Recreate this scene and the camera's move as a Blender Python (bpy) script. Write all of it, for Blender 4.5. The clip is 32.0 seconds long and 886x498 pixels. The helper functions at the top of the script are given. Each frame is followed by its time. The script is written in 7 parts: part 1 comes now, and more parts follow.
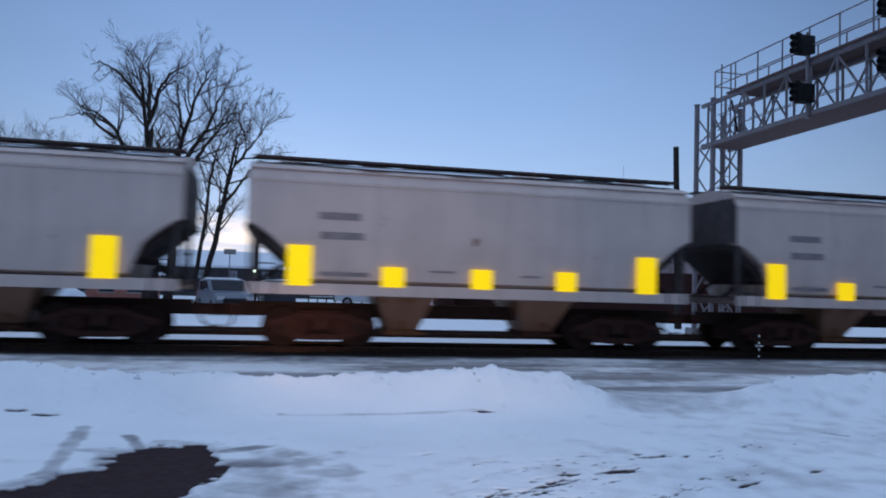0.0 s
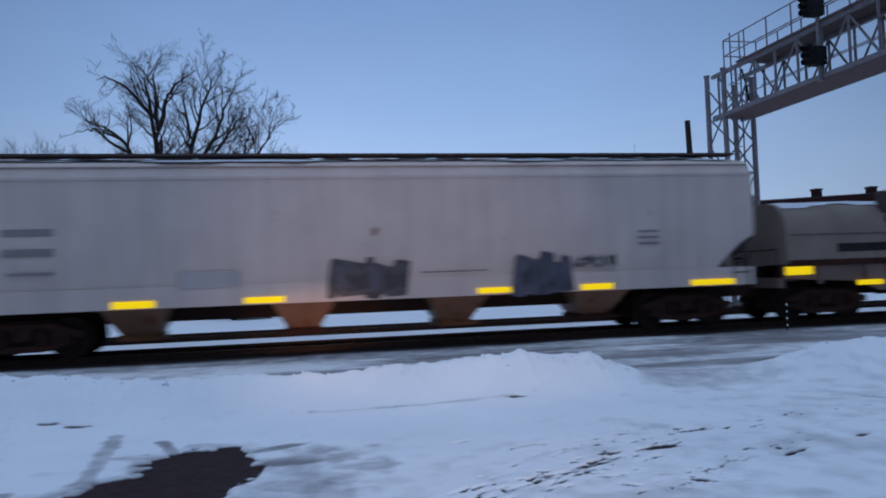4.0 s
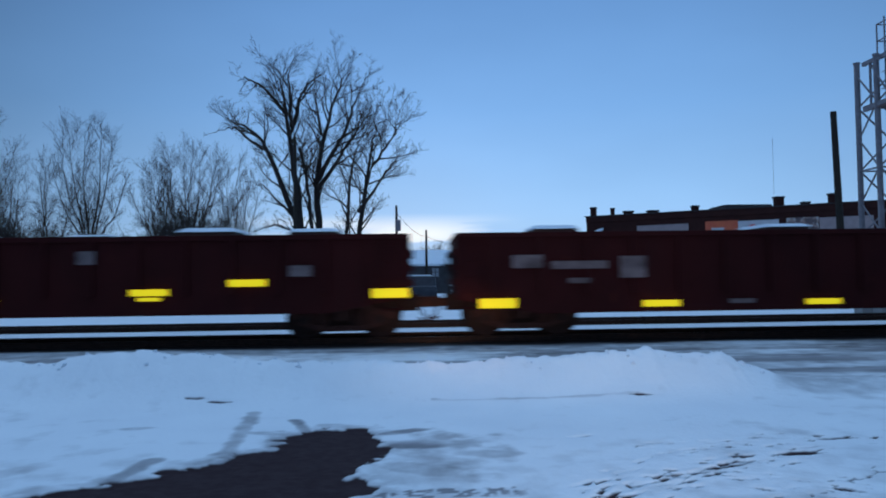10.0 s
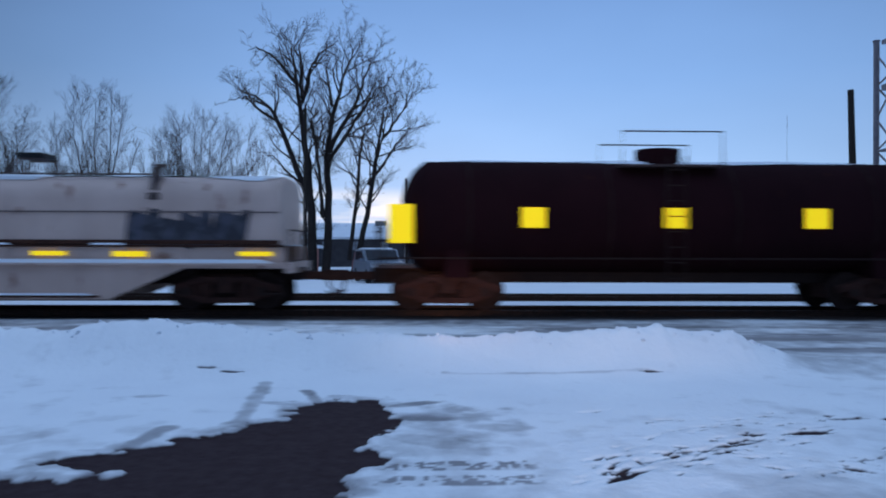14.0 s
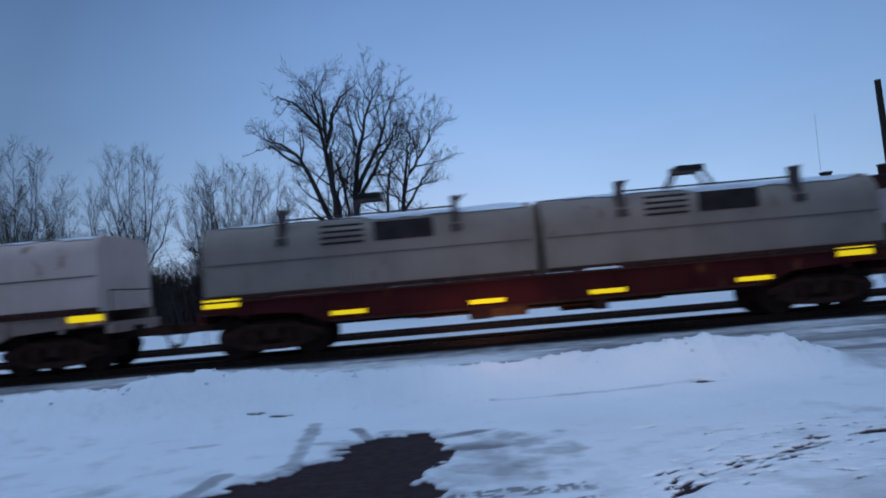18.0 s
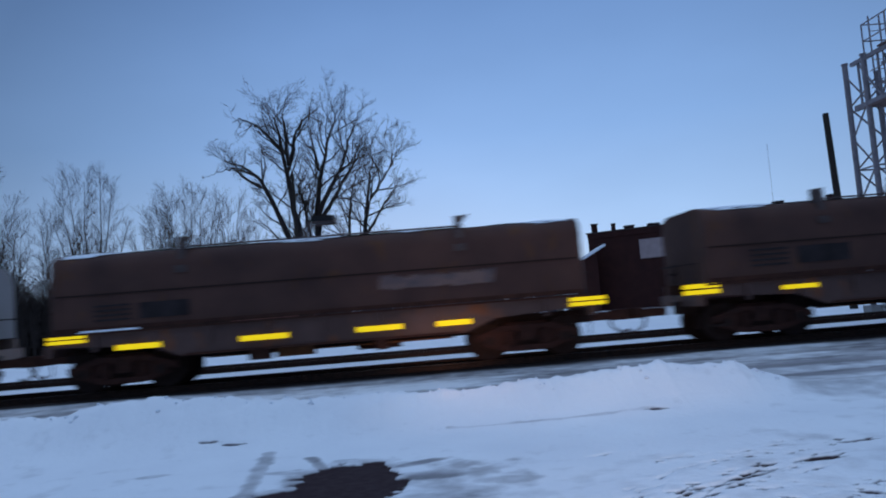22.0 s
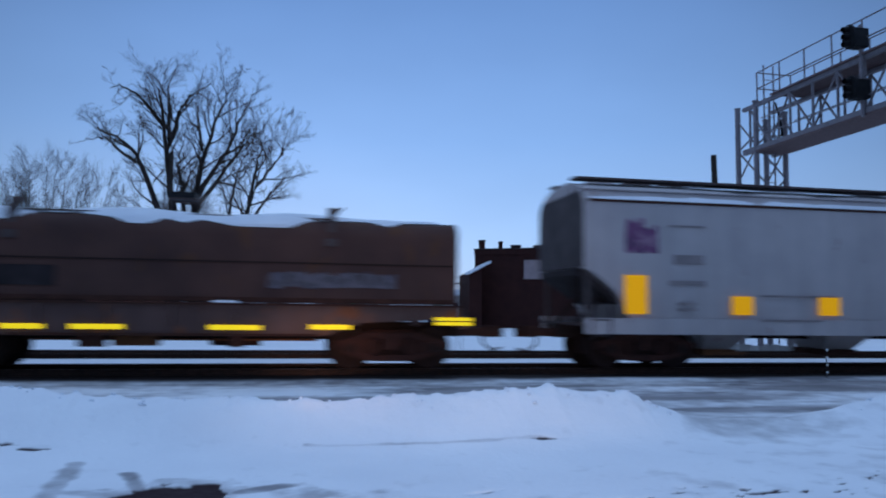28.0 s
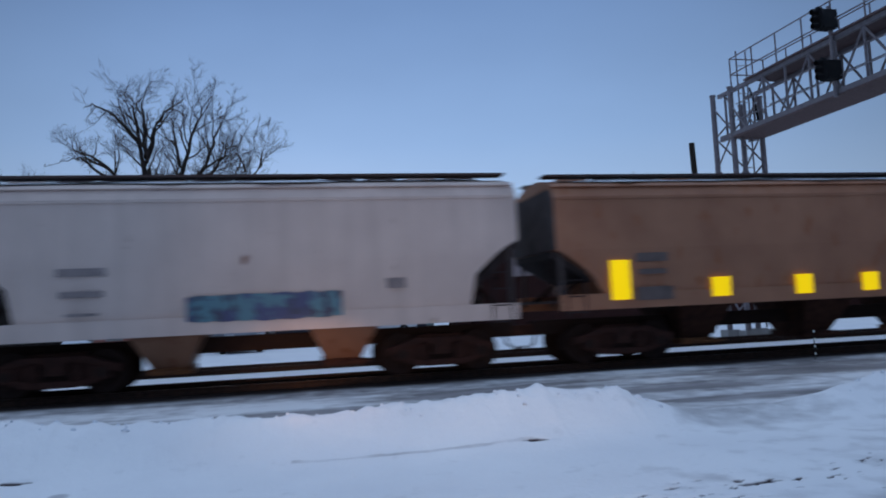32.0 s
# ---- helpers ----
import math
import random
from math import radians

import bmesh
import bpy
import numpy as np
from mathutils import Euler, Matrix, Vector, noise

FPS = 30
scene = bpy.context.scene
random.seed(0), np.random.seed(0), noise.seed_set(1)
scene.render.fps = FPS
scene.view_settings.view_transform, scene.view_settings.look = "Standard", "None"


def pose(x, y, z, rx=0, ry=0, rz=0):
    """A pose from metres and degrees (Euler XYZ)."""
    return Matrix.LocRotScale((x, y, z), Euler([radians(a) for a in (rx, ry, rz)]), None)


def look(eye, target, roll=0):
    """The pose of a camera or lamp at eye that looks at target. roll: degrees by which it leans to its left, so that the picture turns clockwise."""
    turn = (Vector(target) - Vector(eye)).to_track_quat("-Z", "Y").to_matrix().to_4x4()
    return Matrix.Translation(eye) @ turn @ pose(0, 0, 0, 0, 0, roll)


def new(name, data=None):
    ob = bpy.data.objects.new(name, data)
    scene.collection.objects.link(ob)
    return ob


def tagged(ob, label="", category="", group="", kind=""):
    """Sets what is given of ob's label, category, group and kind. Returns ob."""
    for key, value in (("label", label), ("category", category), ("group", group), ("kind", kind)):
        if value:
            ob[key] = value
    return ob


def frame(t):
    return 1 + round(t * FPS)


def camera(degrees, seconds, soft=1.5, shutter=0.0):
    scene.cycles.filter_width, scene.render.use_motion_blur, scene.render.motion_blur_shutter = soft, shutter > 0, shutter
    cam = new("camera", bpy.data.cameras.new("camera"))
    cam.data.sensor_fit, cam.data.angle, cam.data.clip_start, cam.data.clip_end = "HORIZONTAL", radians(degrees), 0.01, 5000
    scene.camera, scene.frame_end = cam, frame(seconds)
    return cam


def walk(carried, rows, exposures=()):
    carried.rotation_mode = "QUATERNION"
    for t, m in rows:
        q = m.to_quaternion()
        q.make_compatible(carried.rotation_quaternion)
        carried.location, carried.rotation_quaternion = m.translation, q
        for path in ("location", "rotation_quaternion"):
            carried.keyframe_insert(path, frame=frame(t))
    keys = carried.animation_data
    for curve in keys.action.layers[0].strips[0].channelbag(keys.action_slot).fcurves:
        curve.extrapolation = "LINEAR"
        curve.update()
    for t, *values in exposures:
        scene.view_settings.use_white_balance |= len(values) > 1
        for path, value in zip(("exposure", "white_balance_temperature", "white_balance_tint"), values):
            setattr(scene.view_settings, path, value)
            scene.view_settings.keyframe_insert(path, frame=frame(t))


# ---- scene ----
cam = camera(62.0, 32.0, soft=1.9, shutter=0.5)
# seconds, x, y, z, yaw, pitch, roll of the hand-held camera
PATH = [
    (0.0, 0.127, -0.153, 1.773, -12.72, 2.71, 1.76),
    (0.5, 0.072, -0.011, 1.702, -12.59, 2.78, 0.60),
    (1.0, 0.012, 0.058, 1.720, -11.44, 1.92, -0.34),
    (1.5, 0.021, 0.125, 1.673, -10.82, 0.79, -0.69),
    (2.0, 0.060, 0.095, 1.661, -10.24, 0.62, -0.50),
    (2.5, 0.037, 0.060, 1.717, -10.49, 0.59, 0.23),
    (3.0, 0.120, -0.043, 1.694, -11.15, 1.47, -1.65),
    (3.5, 0.056, 0.023, 1.714, -11.87, 2.26, -1.95),
    (4.0, 0.075, -0.007, 1.694, -11.59, 2.17, -2.05),
    (4.5, 0.094, -0.052, 1.684, -10.99, 2.26, -2.78),
    (6.5, 0.045, -0.018, 1.654, -5.25, 2.36, -1.57),
    (7.0, 0.043, -0.008, 1.651, -3.99, 1.76, -1.26),
    (7.5, 0.044, 0.008, 1.659, -2.93, 1.33, -1.26),
    (8.0, -0.010, 0.010, 1.653, -1.95, 1.37, -1.06),
    (8.5, -0.038, 0.029, 1.647, -0.55, 1.24, -0.68),
    (9.0, -0.032, 0.023, 1.639, 0.48, 1.51, -0.17),
    (9.5, 0.044, -0.010, 1.656, -0.44, 1.42, -0.58),
    (10.0, 0.022, -0.038, 1.638, -2.23, 2.11, -0.76),
    (10.5, -0.013, -0.035, 1.644, -2.29, 1.70, -0.87),
    (11.0, -0.038, -0.019, 1.642, -1.40, 1.44, -0.47),
    (11.5, -0.047, 0.001, 1.634, -0.18, 1.22, -0.31),
    (12.0, -0.072, 0.010, 1.626, 1.09, 1.34, -0.26),
    (12.5, -0.017, -0.020, 1.632, 1.25, 0.87, 0.08),
    (13.0, -0.003, 0.006, 1.650, -0.99, 0.40, 0.54),
    (13.5, -0.020, -0.018, 1.650, -1.16, 0.34, 0.23),
    (15.5, -0.036, 0.009, 1.598, -4.59, -1.05, -0.86),
    (16.0, -0.024, 0.032, 1.616, -4.22, 2.53, -2.68),
    (16.5, -0.030, 0.043, 1.611, -3.71, 4.10, -2.65),
    (17.0, -0.062, 0.010, 1.602, -1.92, 4.03, -4.03),
    (17.5, -0.108, 0.053, 1.587, -0.50, 3.26, -4.45),
    (18.0, -0.056, -0.010, 1.604, 0.94, 2.60, -4.89),
    (18.5, -0.065, 0.001, 1.603, 1.02, 2.64, -3.52),
    (19.0, -0.167, 0.111, 1.588, 2.26, 2.52, -4.18),
    (19.5, -0.103, -0.055, 1.622, 5.71, 3.50, -4.77),
    (20.0, -0.047, -0.028, 1.622, 5.35, 4.43, -3.85),
    (20.5, -0.006, -0.042, 1.632, 2.51, 4.97, -4.91),
    (21.0, -0.001, -0.035, 1.632, 0.38, 4.78, -4.97),
    (21.5, 0.004, -0.033, 1.634, -1.05, 4.25, -4.38),
    (22.0, 0.004, -0.045, 1.643, -2.12, 4.18, -4.55),
    (22.5, 0.021, -0.027, 1.643, -2.86, 4.37, -4.80),
    (23.0, 0.019, -0.038, 1.648, -3.77, 4.31, -5.24),
    (23.5, 0.032, -0.049, 1.663, -4.77, 4.46, -6.03),
    (24.0, 0.040, -0.014, 1.651, -5.19, 4.53, -3.94),
    (24.5, 0.015, 0.094, 1.690, -6.69, 4.44, -2.84),
    (26.5, 0.328, 1.233, 1.500, -10.45, 5.49, -0.90),
    (27.0, 0.267, 1.267, 1.595, -6.88, 5.62, -0.19),
    (27.5, 0.112, 1.219, 1.579, -7.23, 5.89, -0.63),
    (28.0, 0.123, 1.244, 1.559, -11.00, 4.54, 0.74),
    (28.5, 0.198, 1.320, 1.603, -12.19, 4.33, 0.67),
    (29.0, 0.207, 1.324, 1.601, -12.85, 4.17, 0.34),
    (29.5, 0.217, 1.292, 1.608, -12.48, 4.22, -0.49),
    (30.0, 0.201, 1.335, 1.604, -12.86, 3.68, -0.67),
    (30.5, 0.217, 1.312, 1.608, -11.26, 3.54, -1.66),
    (31.0, 0.236, 1.294, 1.644, -10.72, 4.10, -2.23),
    (31.5, 0.225, 1.286, 1.630, -12.76, 4.49, -3.28),
    (32.0, 0.217, 1.317, 1.611, -12.06, 4.62, -2.60),
]
walk(cam, [(t, pose(x, y, z, 90 + pitch, 0, yaw) @ pose(0, 0, 0, 0, 0, roll)) for t, x, y, z, yaw, pitch, roll in PATH], exposures=[(0.0, 0.0, 6430, 12), (1.0, -0.14, 6430, 12), (4.5, -0.14, 6430, 12), (6.5, -0.13, 6380, 11), (8.0, -0.18, 6030, 10), (9.0, -0.21, 5580, 6), (10.0, -0.21, 5440, 0), (11.0, -0.27, 5310, 0), (12.0, -0.23, 5380, 2), (13.0, -0.16, 5580, 7), (15.5, -0.01, 6030, 10), (17.0, -0.18, 6030, 9), (19.0, -0.23, 5980, 9), (20.0, -0.13, 6030, 10), (22.0, -0.15, 6030, 10), (23.5, -0.21, 5680, 4), (24.5, -0.21, 5630, 4), (26.5, 0.17, 6330, 12), (27.0, 0.25, 6180, 7), (28.0, -0.08, 5730, 10), (29.0, -0.03, 5930, 10), (30.0, -0.08, 6230, 10), (32.0, -0.13, 6630, 11)])

# ---- light: blue hour after sunset, snow-bright sky ----
TRACK, TRACK_2, RAIL_TOP = 18.4, 23.7, 0.20
world = bpy.data.worlds.new("dusk_sky")
scene.world = world
world.use_nodes = True
wn, wl = world.node_tree.nodes, world.node_tree.links
wn.clear()
w_out, w_bg, w_sky = wn.new("ShaderNodeOutputWorld"), wn.new("ShaderNodeBackground"), wn.new("ShaderNodeTexSky")
w_sky.sky_type, w_sky.sun_disc = "NISHITA", False
w_sky.sun_elevation, w_sky.sun_rotation = radians(2.0), radians(-2.0)
w_sky.air_density, w_sky.dust_density, w_sky.ozone_density = 1.0, 0.4, 3.0
w_map, w_sep, w_ramp, w_noise, w_cl, w_mix, w_mix2 = (wn.new("ShaderNodeTexCoord"), wn.new("ShaderNodeSeparateXYZ"), wn.new("ShaderNodeValToRGB"),
    wn.new("ShaderNodeTexNoise"), wn.new("ShaderNodeValToRGB"), wn.new("ShaderNodeMix"), wn.new("ShaderNodeMix"))
w_mp = wn.new("ShaderNodeMapping")
w_mp.inputs["Scale"].default_value = (5, 5, 40)
w_mix.data_type = w_mix2.data_type = "RGBA"
wl.new(w_map.outputs["Generated"], w_sep.inputs[0])
wl.new(w_sep.outputs[2], w_ramp.inputs[0])
# thin high overcast: pale at the horizon, bluer above it, brightest overhead
ramp = w_ramp.color_ramp
ramp.elements[0].position, ramp.elements[0].color = 0.0, (0.42, 0.55, 0.72, 1)
ramp.elements[1].position, ramp.elements[1].color = 1.0, (0.86, 1.19, 1.70, 1)
for p, c in ((0.08, (0.38, 0.54, 0.79, 1)), (0.22, (0.26, 0.42, 0.71, 1)), (0.42, (0.17, 0.30, 0.58, 1)), (0.60, (0.41, 0.60, 0.97, 1))):
    e = ramp.elements.new(p)
    e.color = c
wl.new(w_map.outputs["Generated"], w_mp.inputs[0])
wl.new(w_mp.outputs[0], w_noise.inputs["Vector"])
w_noise.inputs["Scale"].default_value, w_noise.inputs["Detail"].default_value = 1.3, 5
w_cl.color_ramp.elements[0].position, w_cl.color_ramp.elements[0].color = 0.40, (0, 0, 0, 1)
w_cl.color_ramp.elements[1].position, w_cl.color_ramp.elements[1].color = 0.58, (1, 1, 1, 1)
wl.new(w_noise.outputs[0], w_cl.inputs[0])
# breaks in the cloud low over the sunset
w_low = wn.new("ShaderNodeValToRGB")
w_low.color_ramp.elements[0].position, w_low.color_ramp.elements[0].color = 0.060, (1, 1, 1, 1)
w_low.color_ramp.elements[1].position, w_low.color_ramp.elements[1].color = 0.085, (0, 0, 0, 1)
wl.new(w_sep.outputs[2], w_low.inputs[0])
w_mul = wn.new("ShaderNodeMath")
w_mul.operation = "MULTIPLY"
wl.new(w_cl.outputs[0], w_mul.inputs[0])
wl.new(w_low.outputs[0], w_mul.inputs[1])
w_mul2 = wn.new("ShaderNodeMath")
w_mul2.operation = "MULTIPLY"
w_mul2.inputs[1].default_value = 0.8
w_az, w_azr, w_mul3 = wn.new("ShaderNodeMath"), wn.new("ShaderNodeMapRange"), wn.new("ShaderNodeMath")
w_az.operation, w_mul3.operation = "SUBTRACT", "MULTIPLY"
w_az.inputs[1].default_value = -0.055
wl.new(w_sep.outputs[0], w_az.inputs[0])
w_abs = wn.new("ShaderNodeMath")
w_abs.operation = "ABSOLUTE"
wl.new(w_az.outputs[0], w_abs.inputs[0])
w_azr.interpolation_type = "SMOOTHSTEP"
w_azr.inputs[1].default_value, w_azr.inputs[2].default_value, w_azr.inputs[3].default_value, w_azr.inputs[4].default_value = 0.05, 0.22, 1.0, 0.0
wl.new(w_abs.outputs[0], w_azr.inputs[0])
wl.new(w_mul.outputs[0], w_mul3.inputs[0])
wl.new(w_azr.outputs[0], w_mul3.inputs[1])
wl.new(w_mul3.outputs[0], w_mul2.inputs[0])
wl.new(w_mul2.outputs[0], w_mix2.inputs[0])
w_sk = wn.new("ShaderNodeMix")
w_sk.data_type, w_sk.blend_type = "RGBA", "ADD"
w_sk.inputs[0].default_value = 0.012
wl.new(w_ramp.outputs[0], w_sk.inputs[6])
wl.new(w_sky.outputs[0], w_sk.inputs[7])
wl.new(w_sk.outputs[2], w_mix2.inputs[6])
w_mix2.inputs[7].default_value = (1.25, 1.06, 0.92, 1)
# the afterglow side of the sky is the brighter one
w_dot, w_side, w_dim = wn.new("ShaderNodeVectorMath"), wn.new("ShaderNodeMapRange"), wn.new("ShaderNodeVectorMath")
w_dot.operation, w_dim.operation = "DOT_PRODUCT", "SCALE"
w_dot.inputs[1].default_value = (0.14, 0.99, 0.0)
w_side.inputs[1].default_value, w_side.inputs[2].default_value, w_side.inputs[3].default_value, w_side.inputs[4].default_value = 0.76, 1.0, 0.67, 1.27
wl.new(w_map.outputs["Generated"], w_dot.inputs[0])
wl.new(w_dot.outputs["Value"], w_side.inputs[0])
w_veil, w_vr, w_vm = wn.new("ShaderNodeTexNoise"), wn.new("ShaderNodeMapRange"), wn.new("ShaderNodeMath")
w_vmap = wn.new("ShaderNodeMapping")
w_vmap.inputs["Scale"].default_value = (2.0, 2.0, 5.0)
wl.new(w_map.outputs["Generated"], w_vmap.inputs[0])
wl.new(w_vmap.outputs[0], w_veil.inputs["Vector"])
w_veil.inputs["Scale"].default_value, w_veil.inputs["Detail"].default_value = 1.6, 3
w_vr.inputs[1].default_value, w_vr.inputs[2].default_value, w_vr.inputs[3].default_value, w_vr.inputs[4].default_value = 0.3, 0.7, 0.965, 1.035
wl.new(w_veil.outputs[0], w_vr.inputs[0])
w_vm.operation = "MULTIPLY"
wl.new(w_side.outputs[0], w_vm.inputs[0])
wl.new(w_vr.outputs[0], w_vm.inputs[1])
wl.new(w_mix2.outputs[2], w_dim.inputs[0])
wl.new(w_vm.outputs[0], w_dim.inputs["Scale"])
wl.new(w_dim.outputs[0], w_bg.inputs[0])
w_bg.inputs[1].default_value = 0.95
wl.new(w_bg.outputs[0], w_out.inputs[0])

sun = new("sun", bpy.data.lights.new("sun", "SUN"))
sun.data.energy, sun.data.angle, sun.data.color = 0.12, radians(20), (1.0, 0.8, 0.62)
sun.matrix_world = look((-2, 60, 7), (0, 0, 0))
# headlights of the car parked beside the camera, shining at the passing train
beam = new("headlight", bpy.data.lights.new("headlight", "SPOT"))
beam.data.energy, beam.data.spot_size, beam.data.spot_blend, beam.data.color, beam.data.shadow_soft_size = 4600, radians(6.0), 1.0, (1.0, 0.52, 0.27), 0.10
beam.matrix_world = look((0.6, -2.2, 1.15), (0.6, 17, 0.76))
beam.scale = (2.0, 1.0, 1.0)
# wide fill added to brighten the middle, standing in for lens vignetting
middle_fill = new("middle_fill_lamp", bpy.data.lights.new("middle_fill_lamp", "SPOT"))
middle_fill.data.energy, middle_fill.data.spot_size, middle_fill.data.spot_blend, middle_fill.data.color, middle_fill.data.shadow_soft_size = 1500, radians(36), 1.0, (1.0, 0.80, 0.70), 0.15
middle_fill.matrix_world = look((1.2, -2.2, 1.15), (2.6, 17, 1.6))


# ---- mesh building ----
class Shape:
    def __init__(self):
        self.v, self.f = [], []

    def add(self, verts, faces):
        n = len(self.v)
        self.v += [tuple(p) for p in verts]
        self.f += [tuple(i + n for i in q) for q in faces]
        return self

    def box(self, cx, cy, cz, sx, sy, sz, m=None):
        c = [Vector((cx + a * sx / 2, cy + b * sy / 2, cz + d * sz / 2)) for a in (-1, 1) for b in (-1, 1) for d in (-1, 1)]
        if m is not None:
            c = [m @ p for p in c]
        return self.add(c, [(0, 1, 3, 2), (4, 6, 7, 5), (0, 4, 5, 1), (2, 3, 7, 6), (0, 2, 6, 4), (1, 5, 7, 3)])

    def extrude(self, section, a, b, axis="y"):
        """A closed section swept from a to b. axis y: section is (x, z); axis x: section is (y, z); axis z: (x, y)."""
        n = len(section)
        put = {"y": lambda p, q: (p[0], q, p[1]), "x": lambda p, q: (q, p[0], p[1]), "z": lambda p, q: (p[0], p[1], q)}[axis]
        return self.add([put(p, a) for p in section] + [put(p, b) for p in section],
                        [tuple(range(n))[::-1], tuple(range(n, 2 * n))] + [(i, (i + 1) % n, n + (i + 1) % n, n + i) for i in range(n)])

    def frustum(self, lo, hi, z0, z1, cx=0, cy=0, hx=None):
        (ax, ay), (bx, by) = lo, hi
        hx = cx if hx is None else hx
        v = [(cx - ax / 2, cy - ay / 2, z0), (cx + ax / 2, cy - ay / 2, z0), (cx + ax / 2, cy + ay / 2, z0), (cx - ax / 2, cy + ay / 2, z0),
             (hx - bx / 2, cy - by / 2, z1), (hx + bx / 2, cy - by / 2, z1), (hx + bx / 2, cy + by / 2, z1), (hx - bx / 2, cy + by / 2, z1)]
        return self.add(v, [(3, 2, 1, 0), (4, 5, 6, 7), (0, 1, 5, 4), (1, 2, 6, 5), (2, 3, 7, 6), (3, 0, 4, 7)])

    def tube(self, points, radii, n=6, caps=True):
        pts = [Vector(p) for p in points]
        if isinstance(radii, (int, float)):
            radii = [radii] * len(pts)
        rings = []
        for i, p in enumerate(pts):
            d = (pts[min(i + 1, len(pts) - 1)] - pts[max(i - 1, 0)])
            d = d.normalized() if d.length > 1e-6 else Vector((0, 0, 1))
            a = d.cross(Vector((0, 0, 1)) if abs(d.z) < 0.9 else Vector((1, 0, 0))).normalized()
            b = d.cross(a)
            rings.append([p + (a * math.cos(k * math.tau / n) + b * math.sin(k * math.tau / n)) * radii[i] for k in range(n)])
        v = [q for r in rings for q in r]
        f = [(i * n + k, i * n + (k + 1) % n, (i + 1) * n + (k + 1) % n, (i + 1) * n + k) for i in range(len(pts) - 1) for k in range(n)]
        if caps and n > 3:
            f += [tuple(range(n))[::-1], tuple(range(len(v) - n, len(v)))]
        return self.add(v, f)

    def mesh(self, name, sharp=32):
        me = bpy.data.meshes.new(name)
        me.from_pydata(self.v, [], self.f)
        me.shade_smooth()
        me.set_sharp_from_angle(angle=radians(sharp))
        me.update()
        return me


def part(name, shape, material, parent=None, label="", m=None, bevel=0.0):
    """One mesh object under a thing or a part (or at top level)."""
    me = shape.mesh(name) if isinstance(shape, Shape) else shape
    if material is not None and not me.materials:
        me.materials.append(material)
    ob = new(name, me)
    if parent is not None:
        ob.parent = parent
    if m is not None:
        ob.matrix_local = m
    if bevel:
        mod = ob.modifiers.new("bevel", "BEVEL")
        mod.width, mod.segments, mod.limit_method = bevel, 2, "ANGLE"
    if label:
        ob["label"] = label
    return ob


# ---- materials ----
def nodes_of(name):
    m = bpy.data.materials.new(name)
    m.use_nodes = True
    nt = m.node_tree
    b = nt.nodes["Principled BSDF"]
    return m, nt.nodes, nt.links, b


def mixed(n, l, fac, a, b):
    x = n.new("ShaderNodeMix")
    x.data_type = "RGBA"
    for sock, val in ((x.inputs[0], fac), (x.inputs[6], a), (x.inputs[7], b)):
        if isinstance(val, (tuple, float, int)):
            sock.default_value = (*val, 1) if isinstance(val, tuple) else val
        else:
            l.new(val, sock)
    return x.outputs[2]


def noise_fac(n, l, scale, lo, hi, stretch=(1, 1, 1), detail=4, coords="Object"):
    tc, mp, nz, rp = n.new("ShaderNodeTexCoord"), n.new("ShaderNodeMapping"), n.new("ShaderNodeTexNoise"), n.new("ShaderNodeValToRGB")
    mp.inputs["Scale"].default_value = stretch
    nz.inputs["Scale"].default_value, nz.inputs["Detail"].default_value = scale, detail
    rp.color_ramp.elements[0].position, rp.color_ramp.elements[1].position = lo, hi
    l.new(tc.outputs[coords], mp.inputs[0])
    l.new(mp.outputs[0], nz.inputs["Vector"])
    l.new(nz.outputs[0], rp.inputs[0])
    return rp.outputs[0]


def bumped(n, l, b, scale, strength, distance=0.01, coords="Object", stretch=(1, 1, 1)):
    h, bp = noise_fac(n, l, scale, 0.2, 0.8, stretch, 6, coords), n.new("ShaderNodeBump")
    bp.inputs["Strength"].default_value, bp.inputs["Distance"].default_value = strength, distance
    l.new(h, bp.inputs["Height"])
    l.new(bp.outputs[0], b.inputs["Normal"])


def surface(name, color, second=None, rough=0.7, metal=0.0, scale=3.0, bump=0.3, bump_scale=40.0, bump_distance=0.005, gloss=None):
    m, n, l, b = nodes_of(name)
    second = second or tuple(c * 0.6 for c in color)
    l.new(mixed(n, l, noise_fac(n, l, scale, 0.3, 0.75), color, second), b.inputs["Base Color"])
    b.inputs["Roughness"].default_value, b.inputs["Metallic"].default_value = rough, metal
    b.inputs["Specular IOR Level"].default_value = gloss if gloss is not None else (0.12 if max(color) < 0.12 else 0.4)
    bumped(n, l, b, bump_scale, bump, bump_distance)
    return m


